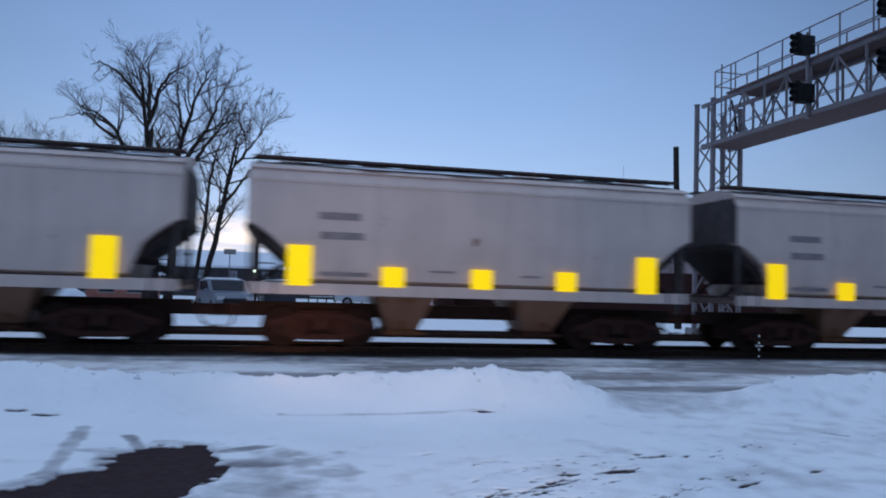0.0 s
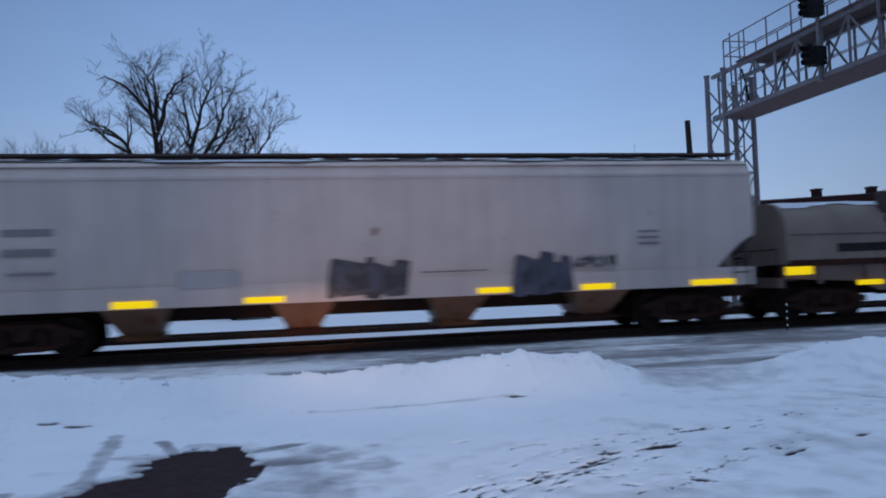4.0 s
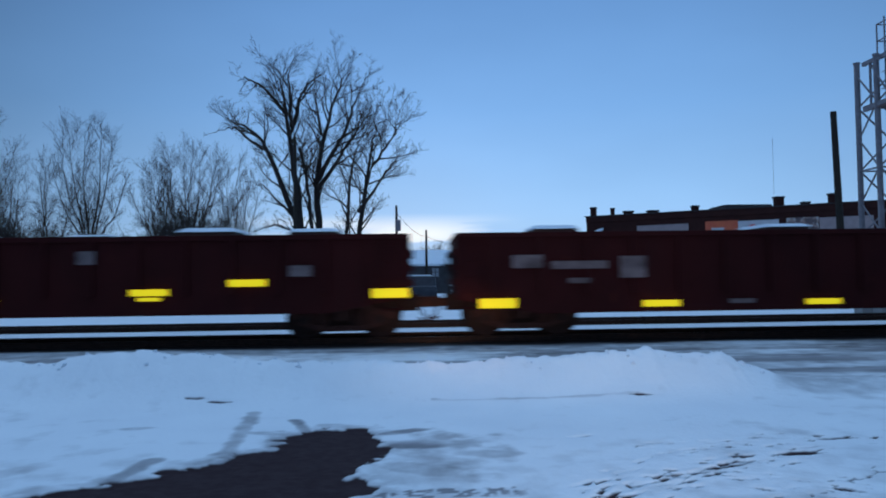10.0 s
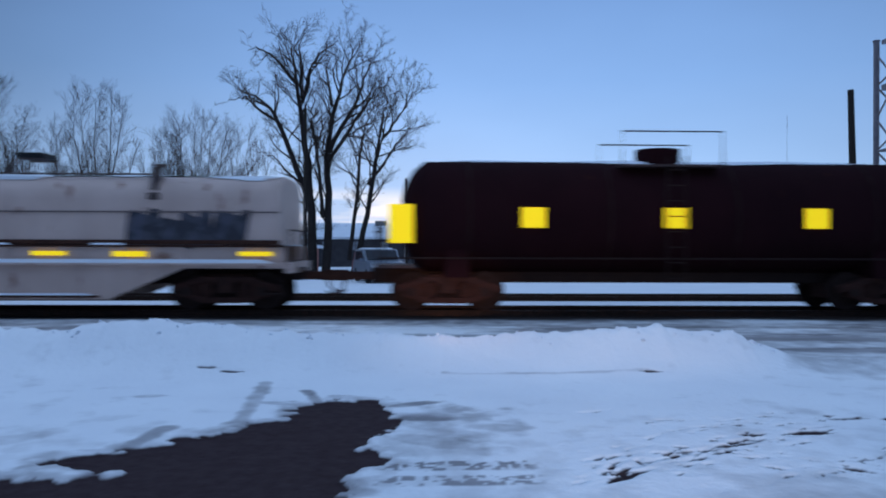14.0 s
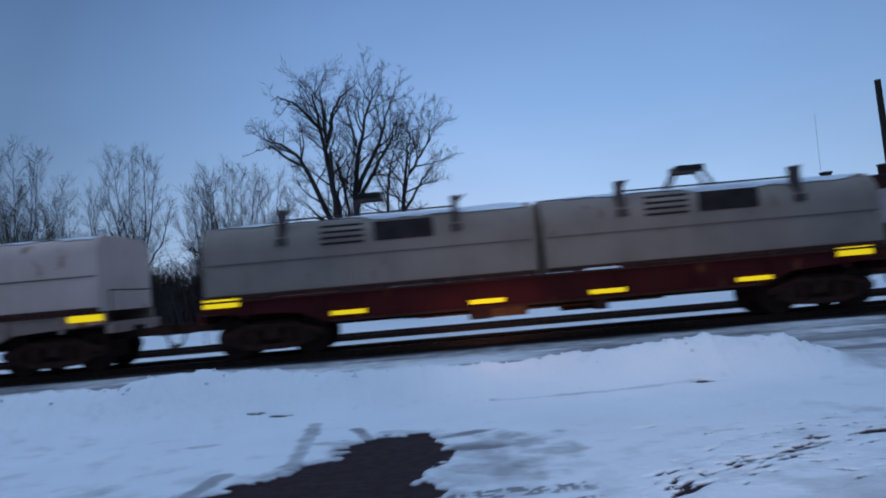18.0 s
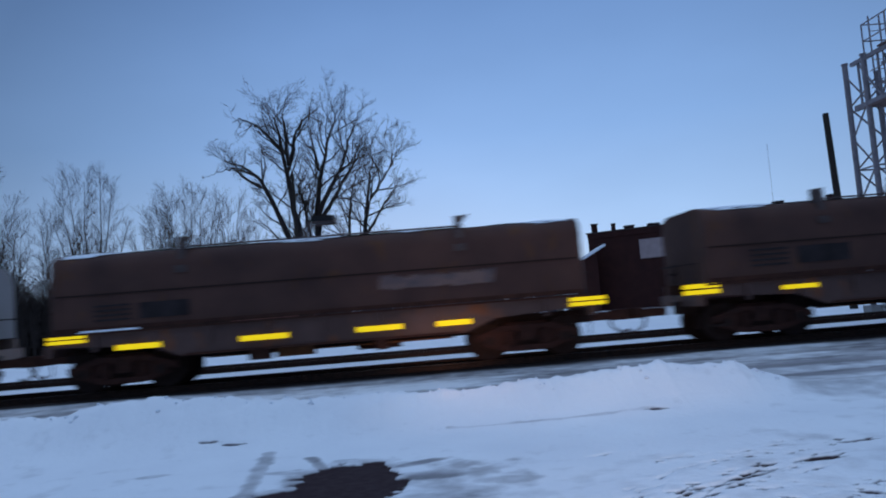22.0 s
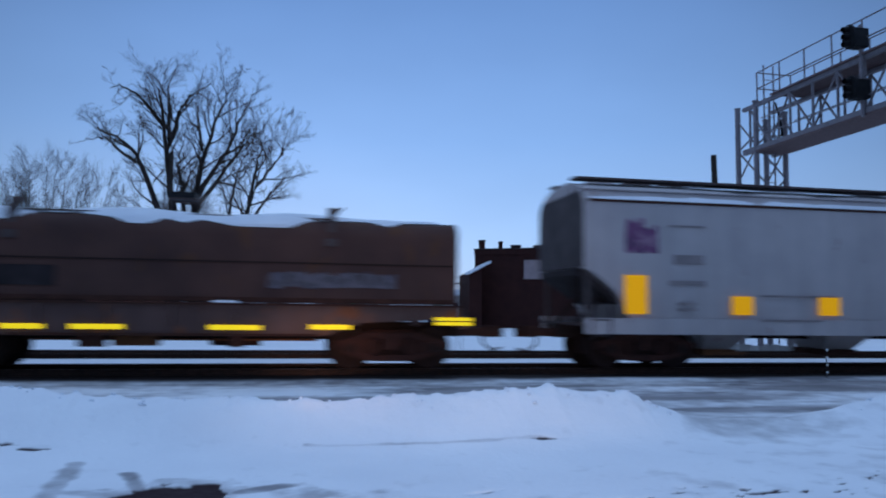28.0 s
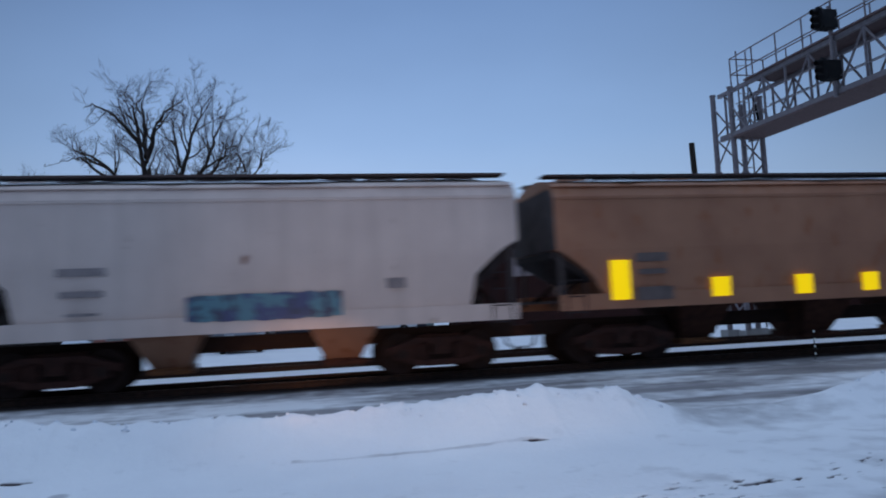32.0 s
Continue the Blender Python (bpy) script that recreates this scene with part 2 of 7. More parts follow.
def car_paint(name, color, faded, rust=(0.17, 0.06, 0.025), rust_amount=0.12, dirt=(0.10, 0.075, 0.06), rough=0.55, gloss=0.3):
    """Weathered rail-car enamel: fading in patches, grime running down, rust breaking through."""
    m, n, l, b = nodes_of(name)
    base = mixed(n, l, noise_fac(n, l, 0.9, 0.3, 0.7), color, faded)
    streak = noise_fac(n, l, 1.0, 0.42, 0.80, (3.2, 3.2, 0.22), 5)
    sm = n.new("ShaderNodeMath")
    sm.operation = "MULTIPLY"
    sm.inputs[1].default_value = 0.19
    l.new(streak, sm.inputs[0])
    grimy = mixed(n, l, sm.outputs[0], base, dirt)
    rusty = noise_fac(n, l, 2.6, 0.70 - rust_amount, 0.78 - rust_amount * 0.6, (1, 1, 0.55), 8)
    l.new(mixed(n, l, rusty, grimy, rust), b.inputs["Base Color"])
    b.inputs["Roughness"].default_value = rough
    b.inputs["Specular IOR Level"].default_value = gloss
    bumped(n, l, b, 6.0, 0.12, 0.02)
    return m


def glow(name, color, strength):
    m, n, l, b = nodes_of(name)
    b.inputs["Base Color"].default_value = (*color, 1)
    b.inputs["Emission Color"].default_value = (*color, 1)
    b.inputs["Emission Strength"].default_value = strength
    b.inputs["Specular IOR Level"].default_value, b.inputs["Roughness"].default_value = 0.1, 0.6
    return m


def spray(name, a, b_, c, scale=2.2):
    """Spray-painted letters gone to patches of three colours."""
    m, n, l, b = nodes_of(name)
    one = mixed(n, l, noise_fac(n, l, scale, 0.46, 0.52, (1, 1, 1.3), 3), a, b_)
    l.new(mixed(n, l, noise_fac(n, l, scale * 1.7, 0.56, 0.60, (1.4, 1, 0.8), 2), one, c), b.inputs["Base Color"])
    b.inputs["Roughness"].default_value = 0.5
    return m


# emission put in to look like headlights returned by the tape
M_TAPE = glow("glowing_reflective_tape", (1.0, 0.68, 0.005), 0.72)
M_TAPE_DIM = glow("dim_glowing_tape", (0.95, 0.42, 0.0), 0.42)
M_SNOW = surface("fresh_snow", (0.80, 0.82, 0.86), (0.70, 0.73, 0.79), 0.65, 0, 1.4, 0.6, 9, 0.05)
M_STEEL = surface("dark_steel", (0.024, 0.015, 0.014), (0.034, 0.020, 0.016), 0.9, 0.0, 5, 0.4)
M_RUST = surface("rusty_cast_steel", (0.072, 0.031, 0.021), (0.030, 0.014, 0.012), 0.9, 0.0, 6, 0.5)
M_TRUCK = surface("grimy_truck_steel", (0.060, 0.026, 0.020), (0.030, 0.016, 0.014), 0.9, 0.0, 6, 0.5)
M_RUST_HOT = surface("orange_rust", (0.20, 0.075, 0.025), (0.09, 0.04, 0.02), 0.8, 0.1, 5, 0.5)
M_RAIL = surface("worn_rail", (0.022, 0.014, 0.012), (0.045, 0.025, 0.018), 0.6, 0.4, 8, 0.3)
M_GALV = surface("galvanised_steel", (0.25, 0.222, 0.235), (0.17, 0.148, 0.16), 0.55, 0.3, 6, 0.2)
M_GRATE = surface("open_grating", (0.10, 0.068, 0.064), (0.06, 0.043, 0.042), 0.8, 0.2, 12, 0.6)
M_BLACK = surface("black_painted_metal", (0.012, 0.012, 0.014), (0.022, 0.021, 0.022), 0.5, 0.1, 5, 0.2)
M_WOOD = surface("weathered_pole_wood", (0.045, 0.036, 0.030), (0.025, 0.021, 0.018), 0.9, 0, 12, 0.6)
M_TIE = surface("creosoted_sleeper", (0.040, 0.030, 0.024), (0.065, 0.050, 0.042), 0.95, 0, 7, 0.8)
M_BARK = surface("wet_bark", (0.045, 0.036, 0.032), (0.028, 0.023, 0.022), 0.95, 0, 5, 0.9, 25, 0.03)
M_TWIG = surface("bare_twigs", (0.060, 0.046, 0.042), (0.040, 0.032, 0.030), 0.95, 0, 3, 0.2)
M_MARK_DARK = surface("dark_stencil", (0.022, 0.017, 0.018), (0.042, 0.033, 0.034), 0.8, gloss=0.08)
M_MARK_FAINT = surface("faded_stencil", (0.20, 0.165, 0.165), (0.29, 0.24, 0.235), 0.6, 0.0, 3.5, 0.3)
M_MARK_WHITE = surface("worn_white_stencil", (0.20, 0.145, 0.14), (0.05, 0.030, 0.030), 0.7, 0.0, 3.5, 0.3)
M_SEAM = surface("grimy_hood_seam", (0.17, 0.125, 0.115), (0.10, 0.074, 0.068), 0.85, 0.0, 4, 0.3)
M_POST = surface("dirty_bracket_steel", (0.105, 0.078, 0.074), (0.06, 0.044, 0.042), 0.85, 0.0, 4, 0.3)
M_BRICK = surface("old_brick", (0.050, 0.019, 0.016), (0.034, 0.014, 0.013), 0.9, 0, 1.5, 0.4, 18, 0.02)
M_COPING = surface("dark_coping", (0.06, 0.05, 0.05), (0.04, 0.034, 0.034), 0.9, 0, 2, 0.4)
M_DECK = surface("brown_walkway_grating", (0.165, 0.105, 0.098), (0.10, 0.062, 0.06), 0.85, 0.1, 9, 0.6)
M_CONC = surface("grey_concrete", (0.30, 0.29, 0.28), (0.22, 0.21, 0.20), 0.9, 0, 2, 0.4)
M_WALL_DARK = surface("dark_metal_siding", (0.07, 0.065, 0.07), (0.05, 0.045, 0.05), 0.7, 0, 2, 0.2)
# pink lamp glow is mixed into this wall colour
M_WALL_PINK = surface("lamp_glow_pink_render", (0.40, 0.16, 0.125), (0.30, 0.115, 0.09), 0.9, 0, 2, 0.2)
M_GLASS_DARK = surface("dark_window_glass", (0.02, 0.022, 0.03), (0.03, 0.03, 0.04), 0.1)

WHITE = car_paint("off_white_hopper_paint", (0.63, 0.505, 0.455), (0.54, 0.43, 0.39), rust_amount=0.03)
GREY = car_paint("grey_hopper_paint", (0.46, 0.41, 0.405), (0.38, 0.34, 0.34), rust_amount=0.04)
GREYRUST = car_paint("grey_rust_streaked_paint", (0.43, 0.345, 0.31), (0.36, 0.285, 0.255), rust_amount=0.035)
TANCAR = car_paint("tan_dust_caked_paint", (0.39, 0.180, 0.105), (0.29, 0.125, 0.072), rust=(0.30, 0.105, 0.045), rust_amount=0.12, dirt=(0.22, 0.10, 0.055))
TAN = car_paint("tan_dirty_paint", (0.31, 0.17, 0.115), (0.225, 0.12, 0.08), rust_amount=0.12, dirt=(0.12, 0.06, 0.035))
CREAM = car_paint("cream_hood_paint", (0.60, 0.445, 0.385), (0.50, 0.36, 0.305), rust_amount=0.07)
TANHOOD = car_paint("tan_grimy_hood_paint", (0.28, 0.185, 0.145), (0.195, 0.128, 0.098), rust_amount=0.08, gloss=0.2)
DULL = car_paint("dull_cream_hood_paint", (0.285, 0.222, 0.180), (0.212, 0.16, 0.13), rust_amount=0.06)
HOODGREY = car_paint("pale_grey_hood_paint", (0.31, 0.275, 0.27), (0.25, 0.22, 0.215), rust_amount=0.03)
BLUEGREY = car_paint("blue_grey_hood_paint", (0.262, 0.240, 0.258), (0.205, 0.187, 0.200), rust_amount=0.03)
SLATE = car_paint("slate_grey_hood_paint", (0.095, 0.09, 0.098), (0.07, 0.066, 0.073), rust_amount=0.03)
DUSTY = car_paint("dust_brown_hood_paint", (0.092, 0.046, 0.036), (0.055, 0.029, 0.025), rust=(0.10, 0.045, 0.022), rust_amount=0.10, dirt=(0.05, 0.036, 0.03), rough=0.8, gloss=0.15)
SILL_PALE = car_paint("pale_grimy_sill_paint", (0.36, 0.25, 0.21), (0.25, 0.17, 0.14), rust_amount=0.12, gloss=0.2)
SILL_DARK = car_paint("dark_grimy_sill_paint", (0.120, 0.070, 0.060), (0.072, 0.042, 0.037), rust_amount=0.12, dirt=(0.05, 0.036, 0.03), gloss=0.15)
SILL = car_paint("grimy_sill_paint", (0.235, 0.160, 0.138), (0.15, 0.100, 0.084), rust_amount=0.12, gloss=0.2)
OXIDE = car_paint("oxide_red_paint", (0.074, 0.013, 0.013), (0.046, 0.010, 0.010), rust_amount=0.05, dirt=(0.03, 0.010, 0.009), rough=0.85, gloss=0.08)
BOXRED = car_paint("boxcar_red_paint", (0.150, 0.020, 0.020), (0.095, 0.014, 0.015), rust_amount=0.03, dirt=(0.06, 0.02, 0.018), rough=0.75, gloss=0.12)
BROWN = car_paint("gondola_brown_paint", (0.042, 0.0075, 0.0075), (0.030, 0.006, 0.006), rust=(0.060, 0.013, 0.008), rust_amount=0.06, dirt=(0.022, 0.011, 0.009), rough=0.85, gloss=0.1)
BLACKCAR = car_paint("black_car_paint", (0.016, 0.0058, 0.0075), (0.021, 0.007, 0.009), rust=(0.030, 0.010, 0.008), rust_amount=0.02, dirt=(0.022, 0.011, 0.011), rough=0.9, gloss=0.03)
GRAF_BLUE = spray("blue_spray_paint", (0.035, 0.12, 0.28), (0.045, 0.10, 0.22), (0.06, 0.12, 0.25))
GRAF_TEAL = spray("teal_spray_paint", (0.03, 0.05, 0.14), (0.06, 0.17, 0.22), (0.02, 0.03, 0.07))
GRAF_RED = spray("red_white_spray_paint", (0.45, 0.05, 0.07), (0.55, 0.42, 0.45), (0.40, 0.09, 0.11))
GRAF_DARK = spray("dark_spray_paint", (0.018, 0.016, 0.026), (0.050, 0.046, 0.062), (0.012, 0.011, 0.018))
GRAF_PURPLE = spray("purple_spray_paint", (0.15, 0.05, 0.13), (0.24, 0.13, 0.20), (0.09, 0.03, 0.09))
GRAF_YELLOW = spray("faded_yellow_spray_paint", (0.40, 0.36, 0.20), (0.36, 0.32, 0.27), (0.44, 0.38, 0.17), 1.6)
GRAF_PALE = spray("pale_faded_spray_paint", (0.26, 0.22, 0.215), (0.16, 0.125, 0.12), (0.20, 0.175, 0.18), 1.8)
# dark tones painted on hopper ends for the shade between cars
END_SHADE = surface("shade_grey_end_sheet", (0.11, 0.092, 0.092), (0.065, 0.053, 0.053), 0.9, 0.0, 2.5, 0.4)
END_DARK = surface("shade_dark_slope_sheet", (0.045, 0.036, 0.037), (0.028, 0.022, 0.023), 0.9, 0.0, 2.5, 0.4)
GRAF_MUTED = spray("muted_spray_paint", (0.075, 0.045, 0.050), (0.11, 0.062, 0.055), (0.050, 0.034, 0.046), 1.8)
GRAF_SLATE = spray("slate_spray_paint", (0.045, 0.043, 0.068), (0.066, 0.066, 0.098), (0.034, 0.032, 0.050))
GRAF_WHITE = spray("white_green_spray_paint", (0.42, 0.36, 0.34), (0.17, 0.135, 0.12), (0.07, 0.060, 0.048), 3.2)
RUST_STAIN = spray("rust_stain", (0.20, 0.085, 0.055), (0.30, 0.21, 0.175), (0.13, 0.045, 0.03), 1.4)
PALE_GREY = car_paint("pale_faded_band", (0.50, 0.415, 0.372), (0.44, 0.362, 0.325), rust_amount=0.03)


# ---- ground: one sheet of snow to the horizon ----
def value_noise(x, y, seed=0):
    rng = np.random.RandomState(seed)
    table = rng.rand(256, 256)
    xi, yi = np.floor(x).astype(int), np.floor(y).astype(int)
    fx, fy = x - xi, y - yi
    fx, fy = fx * fx * (3 - 2 * fx), fy * fy * (3 - 2 * fy)
    g = lambda a, b: table[a % 256, b % 256]
    return (g(xi, yi) * (1 - fx) + g(xi + 1, yi) * fx) * (1 - fy) + (g(xi, yi + 1) * (1 - fx) + g(xi + 1, yi + 1) * fx) * fy


def fbm(x, y, scale, octaves=4, seed=0):
    t, a, s = 0, 0.5, scale
    for k in range(octaves):
        t = t + a * (value_noise(x * s, y * s, seed + k) - 0.5)
        a, s = a * 0.5, s * 2.03
    return t


def stretch_axis(parts):
    out = []
    for a, b, n in parts:
        out += list(np.linspace(a, b, n, endpoint=False))
    return np.array(out + [parts[-1][1]])


def smooth(e0, e1, x):
    t = np.clip((x - e0) / (e1 - e0), 0, 1)
    return t * t * (3 - 2 * t)


# crest of the ploughed bank along the lot: x, height
BANK = [(-40, 0.5), (-14, 0.52), (-8, 0.55), (-6.4, 0.55), (-5.1, 0.52), (-4.6, 0.60), (-3.6, 0.64), (-2.7, 0.57), (-1.7, 0.45), (-0.5, 0.44), (1.3, 0.42), (2.4, 0.47),
        (3.4, 0.54), (4.1, 0.52), (4.7, 0.33), (5.5, 0.10), (7.0, 0.10), (7.9, 0.36), (8.9, 0.47), (12, 0.5), (40, 0.5)]
# bare wet asphalt where cars turn
PATCH = [(-2.95, 5.72), (-2.4, 6.15), (-1.75, 6.75), (-1.42, 7.2), (-1.32, 7.85), (-1.0, 8.12), (-0.62, 8.12), (-0.42, 7.75), (-0.28, 7.0), (-0.48, 6.1), (-0.30, 5.63), (-0.58, 5.40), (-0.62, 5.0), (-0.7, 4.2), (-1.2, 3.6), (-3.7, 3.4), (-3.6, 4.95), (-3.0, 5.25), (-2.35, 5.30), (-2.1, 5.5)]


def inside_distance(px, py, poly):
    """Signed distance to a closed outline, negative inside."""
    d = np.full(px.shape, 1e9)
    ins = np.zeros(px.shape, bool)
    for (ax, ay), (bx, by) in zip(poly, poly[1:] + poly[:1]):
        ex, ey = bx - ax, by - ay
        t = np.clip(((px - ax) * ex + (py - ay) * ey) / (ex * ex + ey * ey), 0, 1)
        d = np.minimum(d, np.hypot(px - ax - t * ex, py - ay - t * ey))
        hit = ((ay > py) != (by > py)) & (px < (bx - ax) * (py - ay) / (by - ay + 1e-12) + ax)
        ins ^= hit
    return np.where(ins, -d, d)


GRID = {}


def ground_height(x, y):
    i, j = min(len(GRID["xs"]) - 1, np.searchsorted(GRID["xs"], x)), min(len(GRID["ys"]) - 1, np.searchsorted(GRID["ys"], y))
    return float(GRID["z"][j, i])


def build_ground():
    xs = stretch_axis([(-1500, -200, 10), (-200, -40, 20), (-40, -9, 62), (-9, 11, 620), (11, 40, 58), (40, 200, 20), (200, 1500, 10)])
    ys = stretch_axis([(-300, -20, 8), (-20, 3, 24), (3, 12.4, 340), (12.4, 20, 60), (20, 60, 60), (60, 200, 20), (200, 2500, 10)])
    X, Y = np.meshgrid(xs, ys)
    crest_y = 10.35 + 0.5 * fbm(X, X * 0, 0.35, 3, 5)
    crest_h = np.interp(X, [b[0] for b in BANK], [b[1] for b in BANK])
    crest_h = crest_h + 0.13 * fbm(X, X * 0 + 3, 1.8, 5, 9) + 0.035 * np.maximum(0, fbm(X, X * 0 + 7, 6.0, 2, 19)) * 4
    front, back = np.exp(-(np.abs(Y - crest_y) / 0.62) ** 1.7), np.exp(-((Y - crest_y) / 0.55) ** 2)
    bank = crest_h * np.where(Y < crest_y, front, back)
    rough = smooth(0.05, 0.4, bank)
    z = bank * (1 + 0.35 * fbm(X, Y, 1.3, 4, 31)) + rough * 0.07 * fbm(X, Y, 3.5, 3, 41)
    near = smooth(16, 12, Y)
    z = z + 0.05 * fbm(X, Y, 0.35, 4, 51) * near + 0.012 * fbm(X, Y, 3.0, 3, 61) * near
    # ballast shoulders of the two tracks
    z = z + 0.05 * smooth(16.2, 17.2, Y) * smooth(26.5, 25.2, Y)
    z = z + 0.05 * fbm(X, Y, 0.2, 4, 71) * smooth(26, 32, Y)
    # bare asphalt: the turning patch, scrapes and tyre dashes
    wob = 0.34 * fbm(X, Y, 2.2, 5, 81) + 0.36 * fbm(X, Y, 7.0, 3, 83)
    bare = smooth(0.05, -0.06, inside_distance(X, Y, PATCH) + wob * 0.9)
    slush = smooth(0.75, -0.05, np.hypot((X - 0.05) / 0.85, (Y - 6.75) / 1.15) - 0.50 + wob * 2.6) * (0.34 + 1.3 * fbm(X + Y * 0.4, Y * 1.2, 2.4, 4, 87))
    def blot(cx, cy, rx, ry, ang, rough=2.2):
        u, w = (X - cx) * math.cos(ang) + (Y - cy) * math.sin(ang), -(X - cx) * math.sin(ang) + (Y - cy) * math.cos(ang)
        return smooth(1.25, 0.6, np.hypot(u / rx, w / ry) + wob * rough)
    def stroke(ax, ay, bx, by, wide, rough=2.2):
        return blot((ax + bx) / 2, (ay + by) / 2, math.hypot(bx - ax, by - ay) / 2, wide, math.atan2(by - ay, bx - ax), rough)
    def streak(ax, ay, bx, by, wide, rough=2.2):
        along = np.clip(((X - ax) * (bx - ax) + (Y - ay) * (by - ay)) / ((bx - ax) ** 2 + (by - ay) ** 2), 0, 1)
        return smooth(1.3, 0.4, np.hypot(X - ax - along * (bx - ax), Y - ay - along * (by - ay)) / wide + wob * rough)
    # scraped to the asphalt: ends of each scrape, half width, strength
    for ax, ay, bx, by, wide, amt in ((-2.95, 9.52, -2.62, 9.50, 0.040, 0.7), (-2.62, 9.42, -2.28, 9.42, 0.040, 0.9), (2.80, 9.44, 3.16, 9.46, 0.030, 0.7), (1.58, 7.44, 1.88, 7.53, 0.03, 0.8),
                                      (3.34, 6.51, 3.73, 6.62, 0.06, 1.0), (4.35, 5.95, 4.75, 6.12, 0.06, 1.0), (5.35, 6.3, 5.75, 6.5, 0.06, 0.9), (3.99, 7.13, 4.31, 7.18, 0.05, 0.9), (6.85, 8.5, 7.4, 7.95, 0.06, 0.7), (1.28, 5.18, 1.68, 5.52, 0.035, 0.9), (2.5, 6.12, 2.88, 6.27, 0.05, 1.0), (3.15, 5.5, 3.32, 5.5, 0.06, 1.0), (3.3, 6.58, 3.72, 6.68, 0.04, 0.9)):
        bare = np.maximum(bare, amt * stroke(ax, ay, bx, by, wide, 4.0))
    # smeared, half-cleared snow
    for ax, ay, bx, by, wide, amt in ((-4.9, 6.2, -4.2, 6.45, 0.20, 0.35), (-3.2, 8.2, -2.9, 8.25, 0.10, 0.4),
                                      (-0.45, 7.70, 0.22, 8.02, 0.11, 0.75), (-0.3, 7.25, 0.35, 7.15, 0.16, 0.8), (-0.4, 6.55, 0.45, 6.1, 0.20, 0.6), (0.2, 6.85, 1.05, 6.78, 0.14, 0.5), (-5.0, 4.5, -2.9, 5.25, 0.35, 0.75), (-3.1, 4.7, -1.4, 5.15, 0.5, 1.0)):
        slush = np.maximum(slush, amt * stroke(ax, ay, bx, by, wide, 2.2))
    for ax, ay, bx, by, wide, amt in ((-2.46, 6.15, -2.36, 6.75, 0.12, 0.75), (-3.75, 6.2, -3.45, 6.5, 0.22, 0.45), (-1.74, 6.9, -1.93, 9.0, 0.11, 0.55), (-1.80, 7.9, -1.25, 7.75, 0.10, 0.5), (-1.36, 8.55, -1.10, 7.80, 0.09, 0.75), (0.25, 9.42, 2.9, 9.46, 0.045, 0.42)):
        slush = np.maximum(slush, amt * streak(ax, ay, bx, by, wide, 1.6))
    fringe = inside_distance(X, Y, PATCH) + wob * 1.3
    slush = np.maximum(slush, 0.85 * smooth(0.30, -0.02, fringe) * (0.6 + 1.2 * fbm(X, Y, 1.6, 3, 89)))
    rnd = random.Random(5)
    for (ax, ay), (bx, by), count in (((1.3, 5.2), (4.2, 7.3), 40), ((1.9, 5.8), (3.1, 6.6), 22), ((2.7, 5.3), (6.5, 7.4), 44), ((4.2, 7.3), (7.8, 8.0), 20), ((2.0, 6.9), (4.2, 7.6), 14)):
        for k in range(count):
            s = rnd.random()
            cx, cy = ax + (bx - ax) * s + rnd.gauss(0, 0.10), ay + (by - ay) * s + rnd.gauss(0, 0.10)
            ang = math.atan2(by - ay, bx - ax) + rnd.uniform(-0.3, 0.2)
            bare = np.maximum(bare, rnd.uniform(0.5, 1.0) * blot(cx, cy, rnd.uniform(0.025, 0.11), rnd.uniform(0.014, 0.026), ang, 2.0))
    for (ax, ay), (bx, by), count, off in (((1.1, 5.2), (1.9, 5.8), 20, 0.07), ((1.9, 5.8), (3.7, 6.7), 30, 0.14), ((1.3, 5.55), (2.2, 6.6), 16, 0.08), ((2.2, 6.55), (3.55, 7.25), 24, 0.07), ((2.6, 5.9), (3.5, 5.35), 22, 0.12), ((3.6, 6.7), (6.2, 7.7), 30, 0.10)):
        for k in range(count):
            s = rnd.random()
            cx, cy = ax + (bx - ax) * s + rnd.gauss(0, off), ay + (by - ay) * s + rnd.gauss(0, off)
            bare = np.maximum(bare, rnd.uniform(0.55, 1.0) * blot(cx, cy, rnd.uniform(0.03, 0.11), rnd.uniform(0.012, 0.025), math.atan2(by - ay, bx - ax) + rnd.uniform(-0.2, 0.15), 2.4))
    slush = np.maximum(slush, 0.35 * stroke(1.6, 5.62, 3.7, 6.66, 0.02, 1.2))
    # lug prints of a tyre beside the patch
    for y0, amount in ((5.62, 1.0), (5.25, 0.8)):
        lug = smooth(0.50, 0.62, value_noise(X * 26 + 7 * np.sign(Y - y0), Y * 17, 99) * 0.75 + 0.25 * value_noise(X * 60, Y * 40, 98)) * smooth(0.15, 0.09, np.abs(Y - y0 - 0.04 * X)) * smooth(-0.45, -0.2, X) * smooth(0.95, 0.7, X)
        slush = np.maximum(slush, (lug * 0.80 + 0.34 * smooth(0.16, 0.10, np.abs(Y - y0)) * smooth(-0.5, -0.3, X) * smooth(0.95, 0.7, X)) * amount)
    z = z - 0.035 * bare * near
    # packed, sanded snow of the service road beside the track, and the dark ballast
    packed_dim = smooth(11.0, 12.0, Y) * smooth(17.8, 17.0, Y) * (0.58 + 2.6 * fbm(X * 0.24, Y, 1.1, 5, 91))
    packed_dim = np.maximum(packed_dim, smooth(4.6, 5.6, X) * smooth(7.8, 6.6, X) * smooth(8.5, 10.5, Y) * smooth(17.6, 16.6, Y) * 0.5)
    packed_dim = np.maximum(packed_dim, slush)
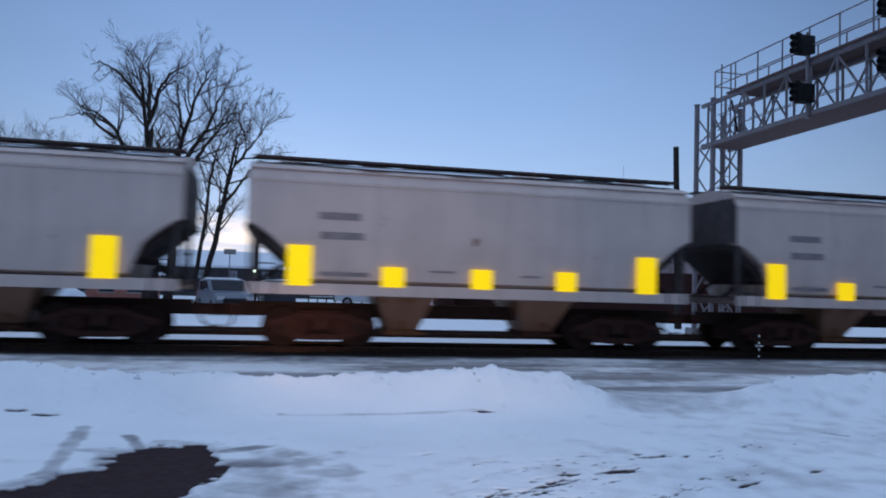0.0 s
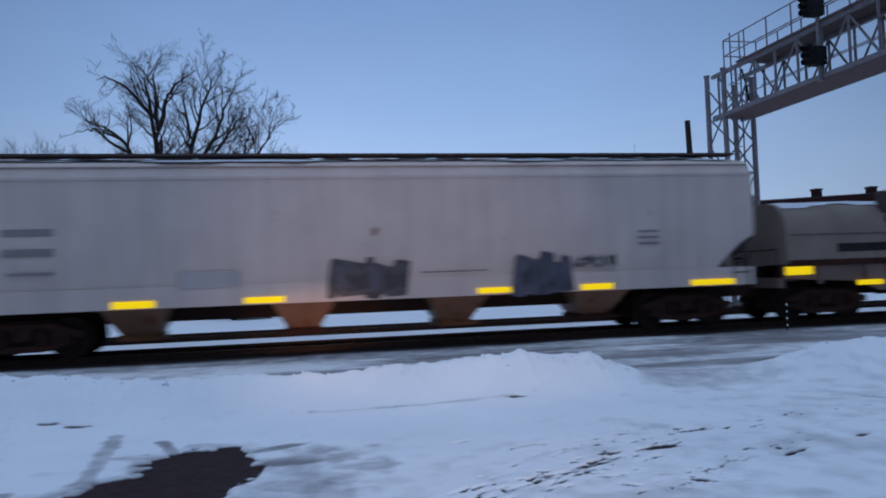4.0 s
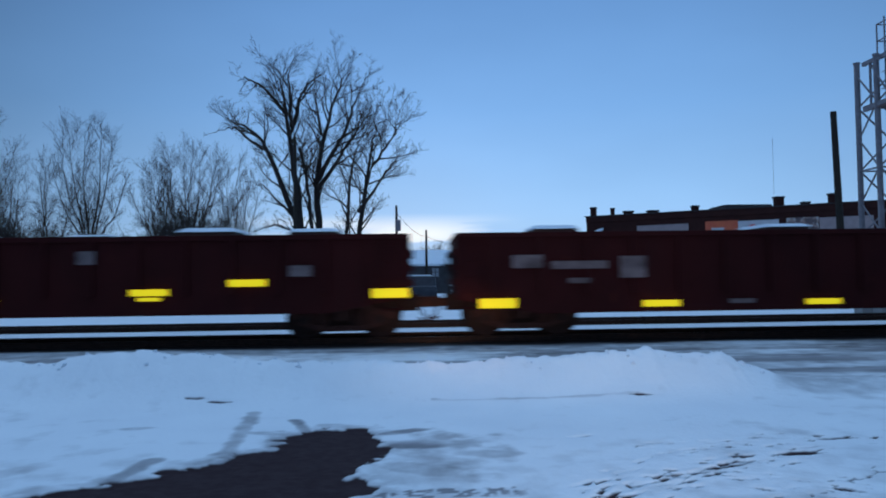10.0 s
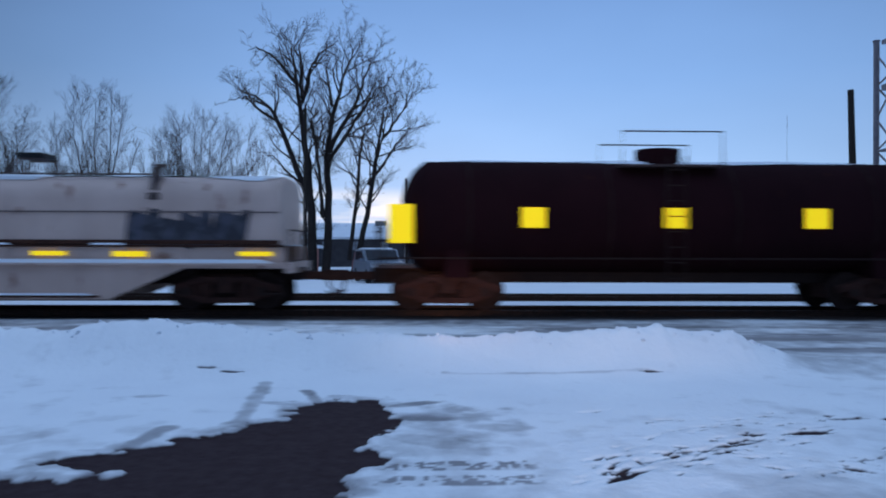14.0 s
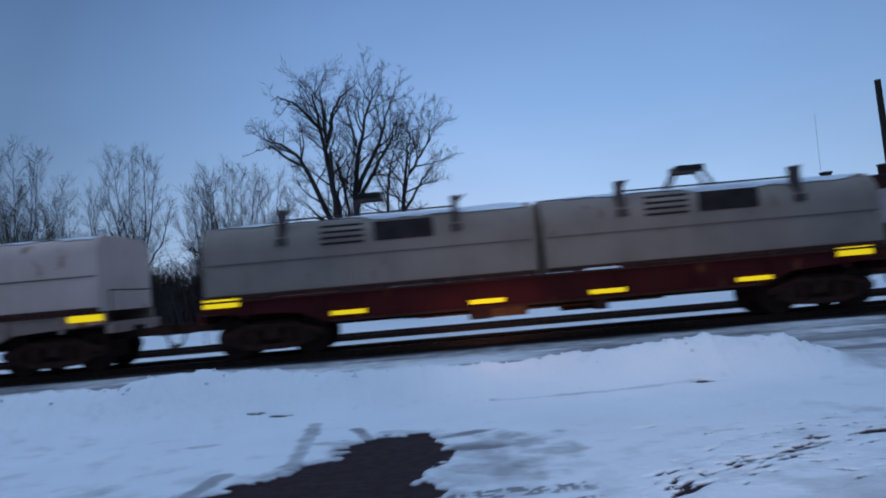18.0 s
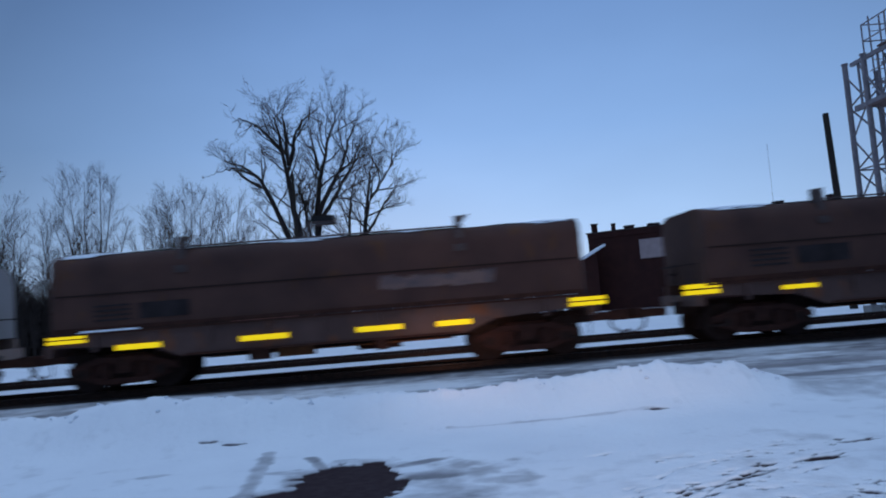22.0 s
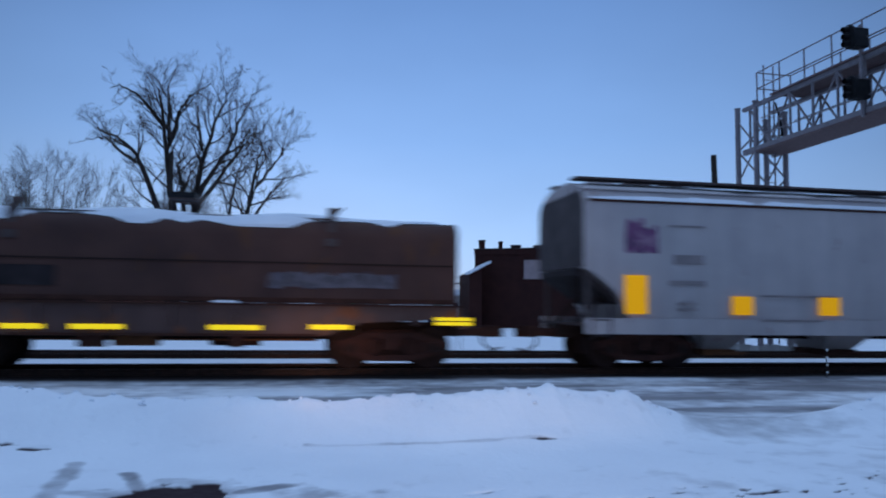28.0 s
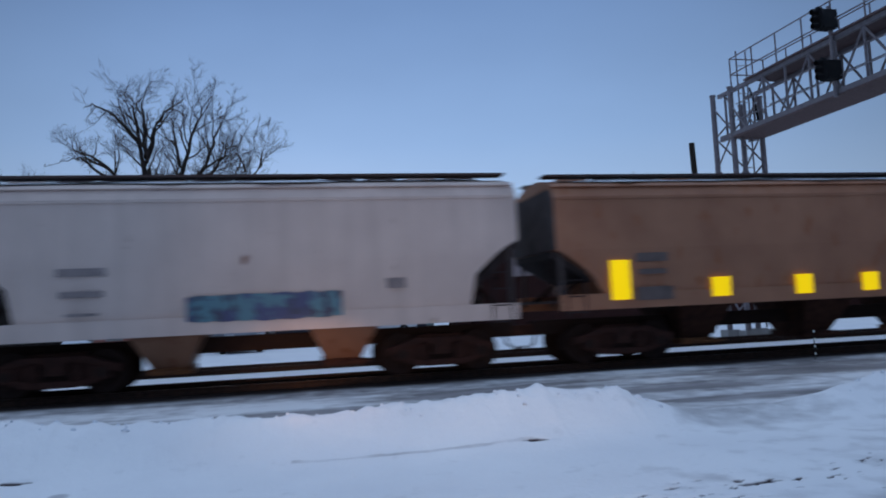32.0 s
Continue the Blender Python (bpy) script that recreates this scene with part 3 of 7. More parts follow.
    # outer sides greyed in colour to follow the lens's falloff
    packed_dim = np.maximum(packed_dim, (0.16 * smooth(3.0, 6.5, X) + 0.14 * smooth(-2.5, -5.5, X)) * smooth(11.0, 8.5, Y) * (1 + 1.2 * fbm(X * 0.6, Y, 1.4, 4, 93)))
    # foreground darkened for the same falloff, broken up like trodden snow
    packed_dim = np.maximum(packed_dim, (0.13 + 0.22 * smooth(-0.02, 0.18, fbm(X, Y, 0.8, 4, 95))) * near * smooth(8.6, 6.4, Y + 0.8 * fbm(X, Y, 0.5, 3, 96)))
    stone = smooth(16.75, 17.05, Y + 0.5 * fbm(X, Y, 0.8, 3, 97)) * smooth(19.55, 19.25, Y + 0.4 * fbm(X, Y, 0.9, 3, 98))
    stone = np.maximum(stone, 0.75 * smooth(22.75, 22.9, Y) * smooth(23.2, 23.05, Y))
    GRID.update(xs=xs, ys=ys, z=z)
    nx, ny = len(xs), len(ys)
    me = bpy.data.meshes.new("ground")
    v = np.stack([X.ravel(), Y.ravel(), z.ravel()], 1)
    i = (np.arange(ny - 1)[:, None] * nx + np.arange(nx - 1)[None]).ravel()
    f = np.stack([i, i + 1, i + 1 + nx, i + nx], 1)
    me.from_pydata(v.tolist(), [], f.tolist())
    for key, val in (("bare", bare), ("packed_dim", np.clip(packed_dim, 0, 1)), ("stone", stone)):
        at = me.attributes.new(key, "FLOAT", "POINT")
        at.data.foreach_set("value", val.ravel().astype(np.float32))
    me.shade_smooth()
    m, n, l, b = nodes_of("snow_lot")
    at = {}
    for key in ("bare", "packed_dim", "stone"):
        at[key] = n.new("ShaderNodeAttribute")
        at[key].attribute_name = key
    snow = mixed(n, l, noise_fac(n, l, 0.7, 0.3, 0.7, coords="Object"), (0.90, 0.90, 0.91), (0.83, 0.83, 0.85))
    snow = mixed(n, l, noise_fac(n, l, 24, 0.62, 0.85, coords="Object"), snow, (0.79, 0.785, 0.80))
    grey = mixed(n, l, noise_fac(n, l, 2.2, 0.3, 0.75, (0.35, 1, 1), coords="Object"), (0.38, 0.36, 0.37), (0.19, 0.18, 0.188))
    wet = mixed(n, l, noise_fac(n, l, 9, 0.35, 0.75, coords="Object"), (0.042, 0.027, 0.029), (0.058, 0.040, 0.042))
    gravel = mixed(n, l, noise_fac(n, l, 22, 0.35, 0.7, coords="Object"), (0.020, 0.013, 0.012), (0.055, 0.042, 0.037))
    def ragged(key, scale, amount, lo, hi):
        """The mask broken up by fine noise, with crisp uneven edges."""
        nz, mul, add, rp = noise_fac(n, l, scale, 0.25, 0.75, detail=6), n.new("ShaderNodeMath"), n.new("ShaderNodeMath"), n.new("ShaderNodeMapRange")
        mul.operation = "MULTIPLY_ADD"
        mul.inputs[1].default_value, mul.inputs[2].default_value = amount, -amount / 2
        l.new(nz, mul.inputs[0])
        l.new(mul.outputs[0], add.inputs[0])
        l.new(at[key].outputs["Fac"], add.inputs[1])
        rp.inputs[1].default_value, rp.inputs[2].default_value = lo, hi
        l.new(add.outputs[0], rp.inputs[0])
        return rp.outputs[0]
    bare_edge = ragged("bare", 5.0, 0.55, 0.26, 0.70)
    col = mixed(n, l, ragged("packed_dim", 2.6, 0.5, 0.12, 0.85), snow, grey)
    col = mixed(n, l, bare_edge, col, wet)
    col = mixed(n, l, at["stone"].outputs["Fac"], col, gravel)
    l.new(col, b.inputs["Base Color"])
    rr = n.new("ShaderNodeMapRange")
    rr.inputs[3].default_value, rr.inputs[4].default_value = 0.75, 0.85
    l.new(bare_edge, rr.inputs[0])
    l.new(rr.outputs[0], b.inputs["Roughness"])
    sp = n.new("ShaderNodeMapRange")
    sp.inputs[3].default_value, sp.inputs[4].default_value = 0.14, 0.03
    l.new(bare_edge, sp.inputs[0])
    l.new(sp.outputs[0], b.inputs["Specular IOR Level"])
    bumped(n, l, b, 12.0, 0.35, 0.03)
    me.materials.append(m)
    return tagged(new("ground", me), "snow covered gravel lot with a ploughed bank and wet bare asphalt", "ground", kind="structure")


build_ground()


def snow_clods():
    """Broken lumps thrown up along the ploughed bank."""
    rnd = random.Random(23)
    s = Shape()
    for k in range(230):
        x = rnd.uniform(-11, 14)
        if 4.9 < x < 7.6 or k % 5 == 4:
            continue
        y = 10.35 + rnd.gauss(0, 0.12) if k % 5 < 4 else 10.3 - abs(rnd.gauss(0, 0.6))
        r = rnd.uniform(0.010, 0.026) * (1.8 if rnd.random() < 0.10 else 1.0)
        z = ground_height(x, y)
        n, m = 7, 4
        v = []
        for i in range(m):
            a = -0.5 + (math.pi / 2 + 0.35) * i / (m - 1)
            for j in range(n):
                q = r * rnd.uniform(0.75, 1.25) * max(0.15, math.cos(a))
                v.append((x + q * 1.3 * math.cos(j * math.tau / n), y + q * math.sin(j * math.tau / n), z + r * 0.9 * math.sin(a) + r * 0.2))
        s.add(v, [(i * n + j, i * n + (j + 1) % n, (i + 1) * n + (j + 1) % n, (i + 1) * n + j) for i in range(m - 1) for j in range(n)] + [tuple(range((m - 1) * n, m * n))])
    tagged(part("snow_lumps", s, M_SNOW), "small broken lumps of snow along the ploughed bank", "snow", kind="stuff")


snow_clods()


# ---- the two tracks ----
def rail_section():
    return [(-0.07, 0), (0.07, 0), (0.07, 0.015), (0.012, 0.035), (0.012, 0.125), (0.036, 0.14), (0.036, 0.175), (-0.036, 0.175), (-0.036, 0.14), (-0.012, 0.125), (-0.012, 0.035), (-0.07, 0.015)]


def build_track(yc, name, label, sleepers):
    top = new(name)
    top.location = (0, yc, 0.025)
    tagged(top, label, "railway track", kind="structure")
    for side in (-1, 1):
        part("rail", Shape().extrude([(p[0] + side * 0.753, p[1]) for p in rail_section()], -260, 260, "x"), M_RAIL, top, "rust-worn steel rail")
    tie = Shape().extrude([(-0.115, -0.13), (0.115, -0.13), (0.115, 0.005), (0.10, 0.015), (-0.10, 0.015), (-0.115, 0.005)], -1.3, 1.3, "y").mesh("sleeper")
    tie.materials.append(M_TIE)
    for k in range(sleepers):
        ob = part("sleeper", tie, None, top)
        ob.location = (-32 + k * 0.54 + 0.02 * math.sin(k * 7.1), 0.03 * math.sin(k * 3.7), -0.012)
    return top


build_track(TRACK, "track_near", "railway track with dark ballast and swept snow", 120)
build_track(TRACK_2, "track_far", "second railway track half buried in snow", 0)


# ---- running gear shared by all cars ----
def make_running_gear():
    g = {}
    w = Shape()
    for side in (-1, 1):
        y0 = side * 0.72
        prof = [(0.457, y0 - side * 0.02), (0.485, y0 - side * 0.045), (0.485, y0 - side * 0.068), (0.30, y0 - side * 0.045), (0.12, y0 - side * 0.08), (0.085, y0 - side * 0.1)]
        prof = [(0.085, y0 + side * 0.07), (0.12, y0 + side * 0.06), (0.30, y0 + side * 0.03), (0.38, y0 + side * 0.065), (0.457, y0 + side * 0.065)] + prof
        n = 20
        v = [(r * math.cos(k * math.tau / n), y, r * math.sin(k * math.tau / n)) for r, y in prof for k in range(n)]
        f = [(i * n + k, i * n + (k + 1) % n, (i + 1) * n + (k + 1) % n, (i + 1) * n + k) for i in range(len(prof) - 1) for k in range(n)]
        w.add(v, f)
    w.tube([(0, -1.08, 0), (0, 1.08, 0)], 0.085, 10)
    for side in (-1, 1):
        w.tube([(0, side * 1.06, 0), (0, side * 1.13, 0)], 0.11, 10)
        for k in range(3):
            a = k * math.tau / 3
            w.box(0.06 * math.cos(a), side * 1.135, 0.06 * math.sin(a), 0.03, 0.02, 0.03)
    g["wheelset"] = w.mesh("wheelset")
    g["wheelset"].materials.append(M_STEEL)
    frame_ = Shape()
    for side in (-1, 1):
        y0, y1 = sorted((side * 0.90, side * 1.06))
        frame_.extrude([(-1.24, 0.44), (-1.24, 0.60), (-0.98, 0.66), (-0.62, 0.80), (0.62, 0.80), (0.98, 0.66), (1.24, 0.60), (1.24, 0.44), (1.0, 0.50), (0.60, 0.66), (-0.60, 0.66), (-1.0, 0.50)], y0, y1)
        frame_.extrude([(-1.06, 0.36), (-1.0, 0.50), (-0.62, 0.34), (-0.34, 0.32), (-0.34, 0.18), (-0.58, 0.20)], y0, y1)
        frame_.extrude([(1.06, 0.36), (0.58, 0.20), (0.34, 0.18), (0.34, 0.32), (0.62, 0.34), (1.0, 0.50)], y0, y1)
        frame_.box(0, side * 0.98, 0.25, 0.7, 0.16, 0.14)
        for s in (-1, 1):
            frame_.box(s * 0.38, side * 0.98, 0.5, 0.12, 0.16, 0.4)
            frame_.box(s * 0.60, side * 0.93, 0.46, 0.46, 0.06, 0.40)
            frame_.box(s * 0.87, side * 1.0, 0.46, 0.30, 0.22, 0.26)
    frame_.box(0, 0, 0.58, 0.42, 2.1, 0.30)
    frame_.box(0, 0, 0.78, 1.0, 1.7, 0.16)
    frame_.box(0, 0, 0.50, 2.2, 1.1, 0.46)
    frame_.box(0.45, 0, 0.34, 0.10, 1.5, 0.12)
    frame_.box(-0.45, 0, 0.34, 0.10, 1.5, 0.12)
    g["sideframe"] = frame_.mesh("truck_frame")
    sp = Shape()
    pts = [(0.07 * math.cos(a * 1.1), 0.07 * math.sin(a * 1.1), 0.32 + a * 0.0095) for a in range(19)]
    sp.tube(pts, 0.018, 5)
    g["springs"] = sp.mesh("spring")
    g["springs"].materials.append(M_STEEL)
    c = Shape()
    c.box(0.20, 0, 0.80, 0.6, 0.26, 0.2)
    c.extrude([(0.45, -0.13), (0.80, -0.17), (0.95, -0.08), (0.86, 0.02), (0.78, -0.04), (0.70, 0.14), (0.45, 0.13)], 0.68, 0.94, "z")
    c.tube([(0.50, 0.3, 0.75), (0.58, 0.34, 0.5), (0.8, 0.3, 0.35), (0.98, 0.2, 0.42)], 0.03, 6)
    g["coupler"] = c.mesh("coupler")
    g["coupler"].materials.append(M_RUST)
    return g


GEAR = make_running_gear()
WHEELS = []


def running_gear(car, half, reach, truck_in, paint=None):
    """Trucks with wheelsets and springs, and the couplers. half: half the body; reach: where the couplers meet."""
    for s in (-1, 1):
        me = GEAR["sideframe"].copy()
        me.materials.append(paint or M_TRUCK)
        truck = part("truck", me, None, car, m=pose(s * (half - truck_in), 0, 0))
        for k in (-0.88, 0.88):
            w = part("wheelset", GEAR["wheelset"], None, truck, m=pose(k, 0, 0.457))
            WHEELS.append((car, w, k))
        for k in (-0.2, 0.0, 0.2):
            part("spring", GEAR["springs"], None, truck, m=pose(k, -0.98, 0))
        part("coupler", GEAR["coupler"], None, car, m=pose(s * (reach - 0.88), 0, 0, 0, 0, 0 if s > 0 else 180))


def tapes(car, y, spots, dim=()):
    """Yellow reflective plates that glow by themselves: x, z, width, height."""
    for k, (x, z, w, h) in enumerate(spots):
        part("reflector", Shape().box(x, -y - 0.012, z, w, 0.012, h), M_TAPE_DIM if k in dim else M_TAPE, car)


def stencil(car, y, bars, mat=None):
    for x, z, w, h in bars:
        part("stencil", Shape().box(x, -y - 0.006, z, w, 0.006, h), mat or M_MARK_DARK, car)


def graffiti(car, y, x, z, w, h, mat, seed, label):
    """A spray-painted piece on the car's side: slanted block letters, or a soft-edged patch."""
    rnd = random.Random(seed)
    s = Shape()
    wordy = any(k in label for k in ("letters", "tag", "piece"))
    if wordy:
        # each letter is a slab of its own height and slant, notched and crossed by strokes
        count = max(2, int(w / (h * 0.62)))
        step = w / count
        second = {GRAF_DARK: GRAF_SLATE, GRAF_SLATE: GRAF_DARK, GRAF_TEAL: GRAF_DARK, GRAF_WHITE: M_MARK_DARK, GRAF_RED: M_MARK_FAINT}.get(mat, mat)
        for k in range(count):
            x0 = x - w / 2 + k * step + rnd.uniform(-0.05, 0.05) * step
            x1 = x0 + step * rnd.uniform(1.05, 1.4)
            lo, hi = z - h * rnd.uniform(0.38, 0.52), z + h * rnd.uniform(0.30, 0.56)
            lean, layer = rnd.uniform(-0.10, 0.22) * h, -y - 0.006 - 0.002 * (k % 2)
            cut, mid = rnd.uniform(0.2, 0.45) * step, rnd.uniform(0.35, 0.65)
            edge = [(x0, lo), (x0 + cut, lo - 0.04 * h), (x0 + cut * 1.25, lo + (hi - lo) * mid * 0.22), (x0 + cut * 1.6, lo), (x1, lo + rnd.uniform(-0.05, 0.06) * h),
                    (x1 + lean * 0.5, lo + (hi - lo) * mid), (x1 + lean, hi), (x1 + lean - cut, hi + rnd.uniform(-0.02, 0.08) * h), (x1 + lean - cut * 1.3, lo + (hi - lo) * 0.84), (x0 + lean + cut * 0.4, hi), (x0 + lean, hi - 0.06 * h), (x0 + lean * 0.5 - 0.03, lo + (hi - lo) * mid)]
            g = part("spray_letter", Shape().extrude(edge, layer, layer + 0.004, "y"), mat, car, label)
            if car.parent is None and second is not mat:
                cx, cz, tilt = (x0 + x1) / 2 - 0.2 * step, (lo + hi) / 2, rnd.uniform(-0.3, 0.5) * step
                t, hh = 0.03 + 0.03 * rnd.random(), (hi - lo) * rnd.uniform(0.28, 0.42)
                part("outline", Shape().extrude([(cx - t, cz - hh), (cx + t, cz - hh), (cx + t + tilt, cz + hh), (cx - t + tilt, cz + hh)], layer - 0.004, layer - 0.001, "y"), second, g)
        return
    n = max(6, int(w / 0.16))
    calm = 0.0 if "patch" in label else 0.30
    tops = [z + h * (0.5 + calm * math.sin(k * 0.9 + seed) * rnd.uniform(0.4, 1) + rnd.uniform(-0.10, 0.10) * (0.4 if calm == 0 else 1)) * (0.55 + 0.45 * math.sin(math.pi * (k + 0.5) / (n + 1)) ** (0.12 if calm == 0 else 0.5)) for k in range(n + 1)]
    bots = [z - h * (0.42 + rnd.uniform(-0.08, 0.08) * (0.4 if calm == 0 else 1)) * (0.6 + 0.4 * math.sin(math.pi * (k + 0.5) / (n + 1)) ** (0.12 if calm == 0 else 0.5)) for k in range(n + 1)]
    v = []
    for k in range(n + 1):
        xx = x - w / 2 + w * k / n
        v += [(xx, -y - 0.007, bots[k]), (xx, -y - 0.007, tops[k])]
    s.add(v, [(2 * k, 2 * k + 2, 2 * k + 3, 2 * k + 1) for k in range(n)])
    s.add([(a, b + 0.006, c) for a, b, c in v], [(2 * k + 1, 2 * k + 3, 2 * k + 2, 2 * k) for k in range(n)])
    part("graffiti", s, mat, car, label)


def ladder(car, x, y, z0, z1, mat, w=0.42, along="x"):
    s = Shape()
    for k in (-1, 1):
        p = (x + k * w / 2, y) if along == "x" else (x, y + k * w / 2)
        s.tube([(*p, z0), (*p, z1)], 0.018, 6)
    for i in range(int((z1 - z0) / 0.36) + 1):
        zz = z0 + 0.1 + i * 0.36
        if zz < z1:
            a, b = ((x - w / 2, y, zz), (x + w / 2, y, zz)) if along == "x" else ((x, y - w / 2, zz), (x, y + w / 2, zz))
            s.tube([a, b], 0.014, 5)
    part("ladder", s, mat, car)


def brake_wheel(car, x, y, z):
    s = Shape()
    pts = [(x, y + 0.26 * math.cos(a * math.tau / 14), z + 0.26 * math.sin(a * math.tau / 14)) for a in range(15)]
    s.tube(pts, 0.018, 6, caps=False)
    for a in range(4):
        s.tube([(x, y, z), (x, y + 0.26 * math.cos(a * math.tau / 4), z + 0.26 * math.sin(a * math.tau / 4))], 0.012, 5)
    s.tube([(x - 0.12, y, z), (x + 0.06, y, z)], 0.03, 6)
    part("brake_wheel", s, M_STEEL, car)


def snow_cap(car, x0, x1, zf, half, seed, thick=0.07, cover=0.75):
    """Snow lying along a roof; zf(y) gives the roof's height across it."""
    rnd = random.Random(seed)
    s = Shape()
    n, k = max(8, int((x1 - x0) / 0.35)), 19 if thick > 0.15 else 7
    ph = [rnd.uniform(0, 6.3) for _ in range(4)]
    grid = []
    for i in range(n + 1):
        x = x0 + (x1 - x0) * i / n
        edge = half * cover * (0.78 + 0.16 * math.sin(x * 0.9 + ph[0]) + 0.12 * math.sin(x * 2.3 + ph[1]) + 0.06 * math.sin(x * 6.1 + ph[2]))
        off = 0.12 * math.sin(x * 0.5 + ph[2])
        for j in range(k):
            u = -1 + 2 * j / (k - 1)
            y = max(-half, min(half, u * edge + off))
            fat = thick * (1 - abs(u) ** (6 if thick > 0.15 else 2)) * (0.7 + 0.3 * math.sin(x * 1.7 + ph[3])) * min(1, i * 0.8, (n - i) * 0.8)
            grid.append((x, y, zf(y) + 0.012 + fat))
    f = [(i * k + j, (i + 1) * k + j, (i + 1) * k + j + 1, i * k + j + 1) for i in range(n) for j in range(k - 1)]
    s.add(grid, f)
    part("snow", s, M_SNOW, car, "crusted snow")


def train_car(name, label, category):
    car = new(name)
    tagged(car, label, category, group="cars of the passing freight train")
    return car


# ---- covered hoppers ----
def covered_hopper(label, length, pitch, paint, bays, tape, marks=(), art=(), height=4.62, low=0.95, slope=1.9, notch=2.75, dim=(), chute=None, band=None, rust=False, sill=0.36, arch=1.1):
    car = train_car("covered_hopper", label, "freight car")
    half, wide = length / 2, 1.52
    eave = height - 0.42
    end = half - 0.03
    # side sheets with sloped ends; a slight curve outwards at mid height
    side = [(0.95, low), (wide - 0.06, low + 0.25), (wide, low + 0.9), (wide + 0.03, max(2.6, low + 1.0)), (wide + 0.01, eave - 0.24), (wide - 0.17, eave)]
    levels = sorted([z for _, z in side] + [notch - d for d in (0.0, 0.12, 0.32, 0.6)])
    s = Shape()
    ring = []
    for z in levels:
        y = float(np.interp(z, [q[1] for q in side], [q[0] for q in side]))
        t = max(0.0, min(1.0, (notch - z) / 0.85))
        ring.append((y, z, end - arch * t ** 0.75))
    n = len(ring)
    v, f = [], []
    for sx in (-1, 1):
        for sy in (-1, 1):
            v += [(sx * e, sy * y, z) for y, z, e in ring]
    a, b, c, d = 0, n, 2 * n, 3 * n
    for i in range(n - 1):
        f += [(a + i, c + i, c + i + 1, a + i + 1), (b + i, b + i + 1, d + i + 1, d + i), (a + i, a + i + 1, b + i + 1, b + i), (c + i, d + i, d + i + 1, c + i + 1)]
    f += [(a, b, d, c), (a + n - 1, c + n - 1, d + n - 1, b + n - 1)]
    s.add(v, f)
    part("body", s, paint, car)
    roof = Shape().extrude([(-wide + 0.18, eave), (-wide + 0.12, eave + 0.03), (-wide + 0.2, eave + 0.10), (-0.45, eave + 0.30), (0.45, eave + 0.30), (wide - 0.2, eave + 0.10), (wide - 0.12, eave + 0.03), (wide - 0.18, eave)], -end + 0.02, end - 0.02, "x")
    part("roof", roof, paint, car)
    for side in (-1, 1):
        part("top_chord", Shape().box(0, side * (wide + 0.015), eave - 0.25, length - 0.3, 0.04, 0.06), M_RUST if rust else paint, car)
    # running boards and hatch covers along the roof
    for side in (-1, 1):
        part("running_board", Shape().box(0, side * 0.72, eave + 0.37, length - 0.15, 0.42, 0.05), M_GRATE, car)
    k = int((length - 1.4) / 0.9)
    for i in range(k):
        x = -half + 1.0 + i * (length - 2.0) / (k - 1)
        part("hatch", Shape().frustum((0.78, 0.78), (0.66, 0.66), eave + 0.30, eave + 0.42, x), M_GRATE if i % 3 else paint, car)
    snow_cap(car, -half + 0.5, half - 0.5, lambda y: eave + 0.30 - max(0.0, abs(y) - 0.45) * 0.19, 1.42, len(label) + bays, 0.06, 0.98)
    # snow lodged along the ledge where the side meets the curved shoulder
    rnd = random.Random(int(length * 31) + bays * 7 + len(tape))
    x = -half + 0.2
    while rust and x < half - 1.2:
        run = min(rnd.uniform(4.0, 11.0), half - 0.2 - x)
        n = max(4, int(run / 0.35))
        v = []
        for i in range(n + 1):
            up = (0.05 if i in (0, n) else 0.10 + 0.012 * math.sin(i * 0.6 + x) + rnd.uniform(-0.02, 0.035))
            for zz, o in ((eave - 0.225, 0.0), (eave - 0.215, 0.035), (eave - 0.215 + up * 0.6, 0.022), (eave - 0.215 + up, 0.004)):
                v.append((x + run * i / n, -(wide + 0.01 - 0.18 * max(0.0, zz - eave + 0.24) / 0.24) - o, zz))
        part("ledge_snow", Shape().add(v, [(i * 4 + j, (i + 1) * 4 + j, (i + 1) * 4 + j + 1, i * 4 + j + 1) for i in range(n) for j in range(3)]), M_SNOW, car, "thin line of snow on the ledge")
        x += run + rnd.choice((0.15, 0.3, 0.7))
    # sill, end platforms, slope braces
    for side in (-1, 1):
        part("side_sill", Shape().box(0, side * (wide - 0.03), low - 0.11 + sill / 2, length - 0.15, 0.10, sill), paint, car)
    part("centre_sill", Shape().box(0, 0, 0.85, length + 0.3, 0.40, 0.34), M_STEEL, car)
    for s_ in (-1, 1):
        part("end_platform", Shape().box(s_ * (half - 0.55), 0, low + 0.10, 1.1, 2.9, 0.06), M_GRATE, car)
        # slope sheet, end sheet, posts and side ladder coloured dark as shade
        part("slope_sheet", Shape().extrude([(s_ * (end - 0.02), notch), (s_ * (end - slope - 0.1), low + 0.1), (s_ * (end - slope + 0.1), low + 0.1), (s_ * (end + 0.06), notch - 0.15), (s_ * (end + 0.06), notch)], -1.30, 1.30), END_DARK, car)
        part("end_sheet", Shape().extrude([(-wide - 0.02, notch + 0.02), (-wide - 0.005, eave - 0.24), (-wide + 0.175, eave - 0.005), (wide - 0.175, eave - 0.005), (wide + 0.005, eave - 0.24), (wide + 0.02, notch + 0.02)], *sorted((s_ * (end + 0.003), s_ * (end + 0.022))), "x"), END_SHADE, car, "end sheet painted shade-grey")
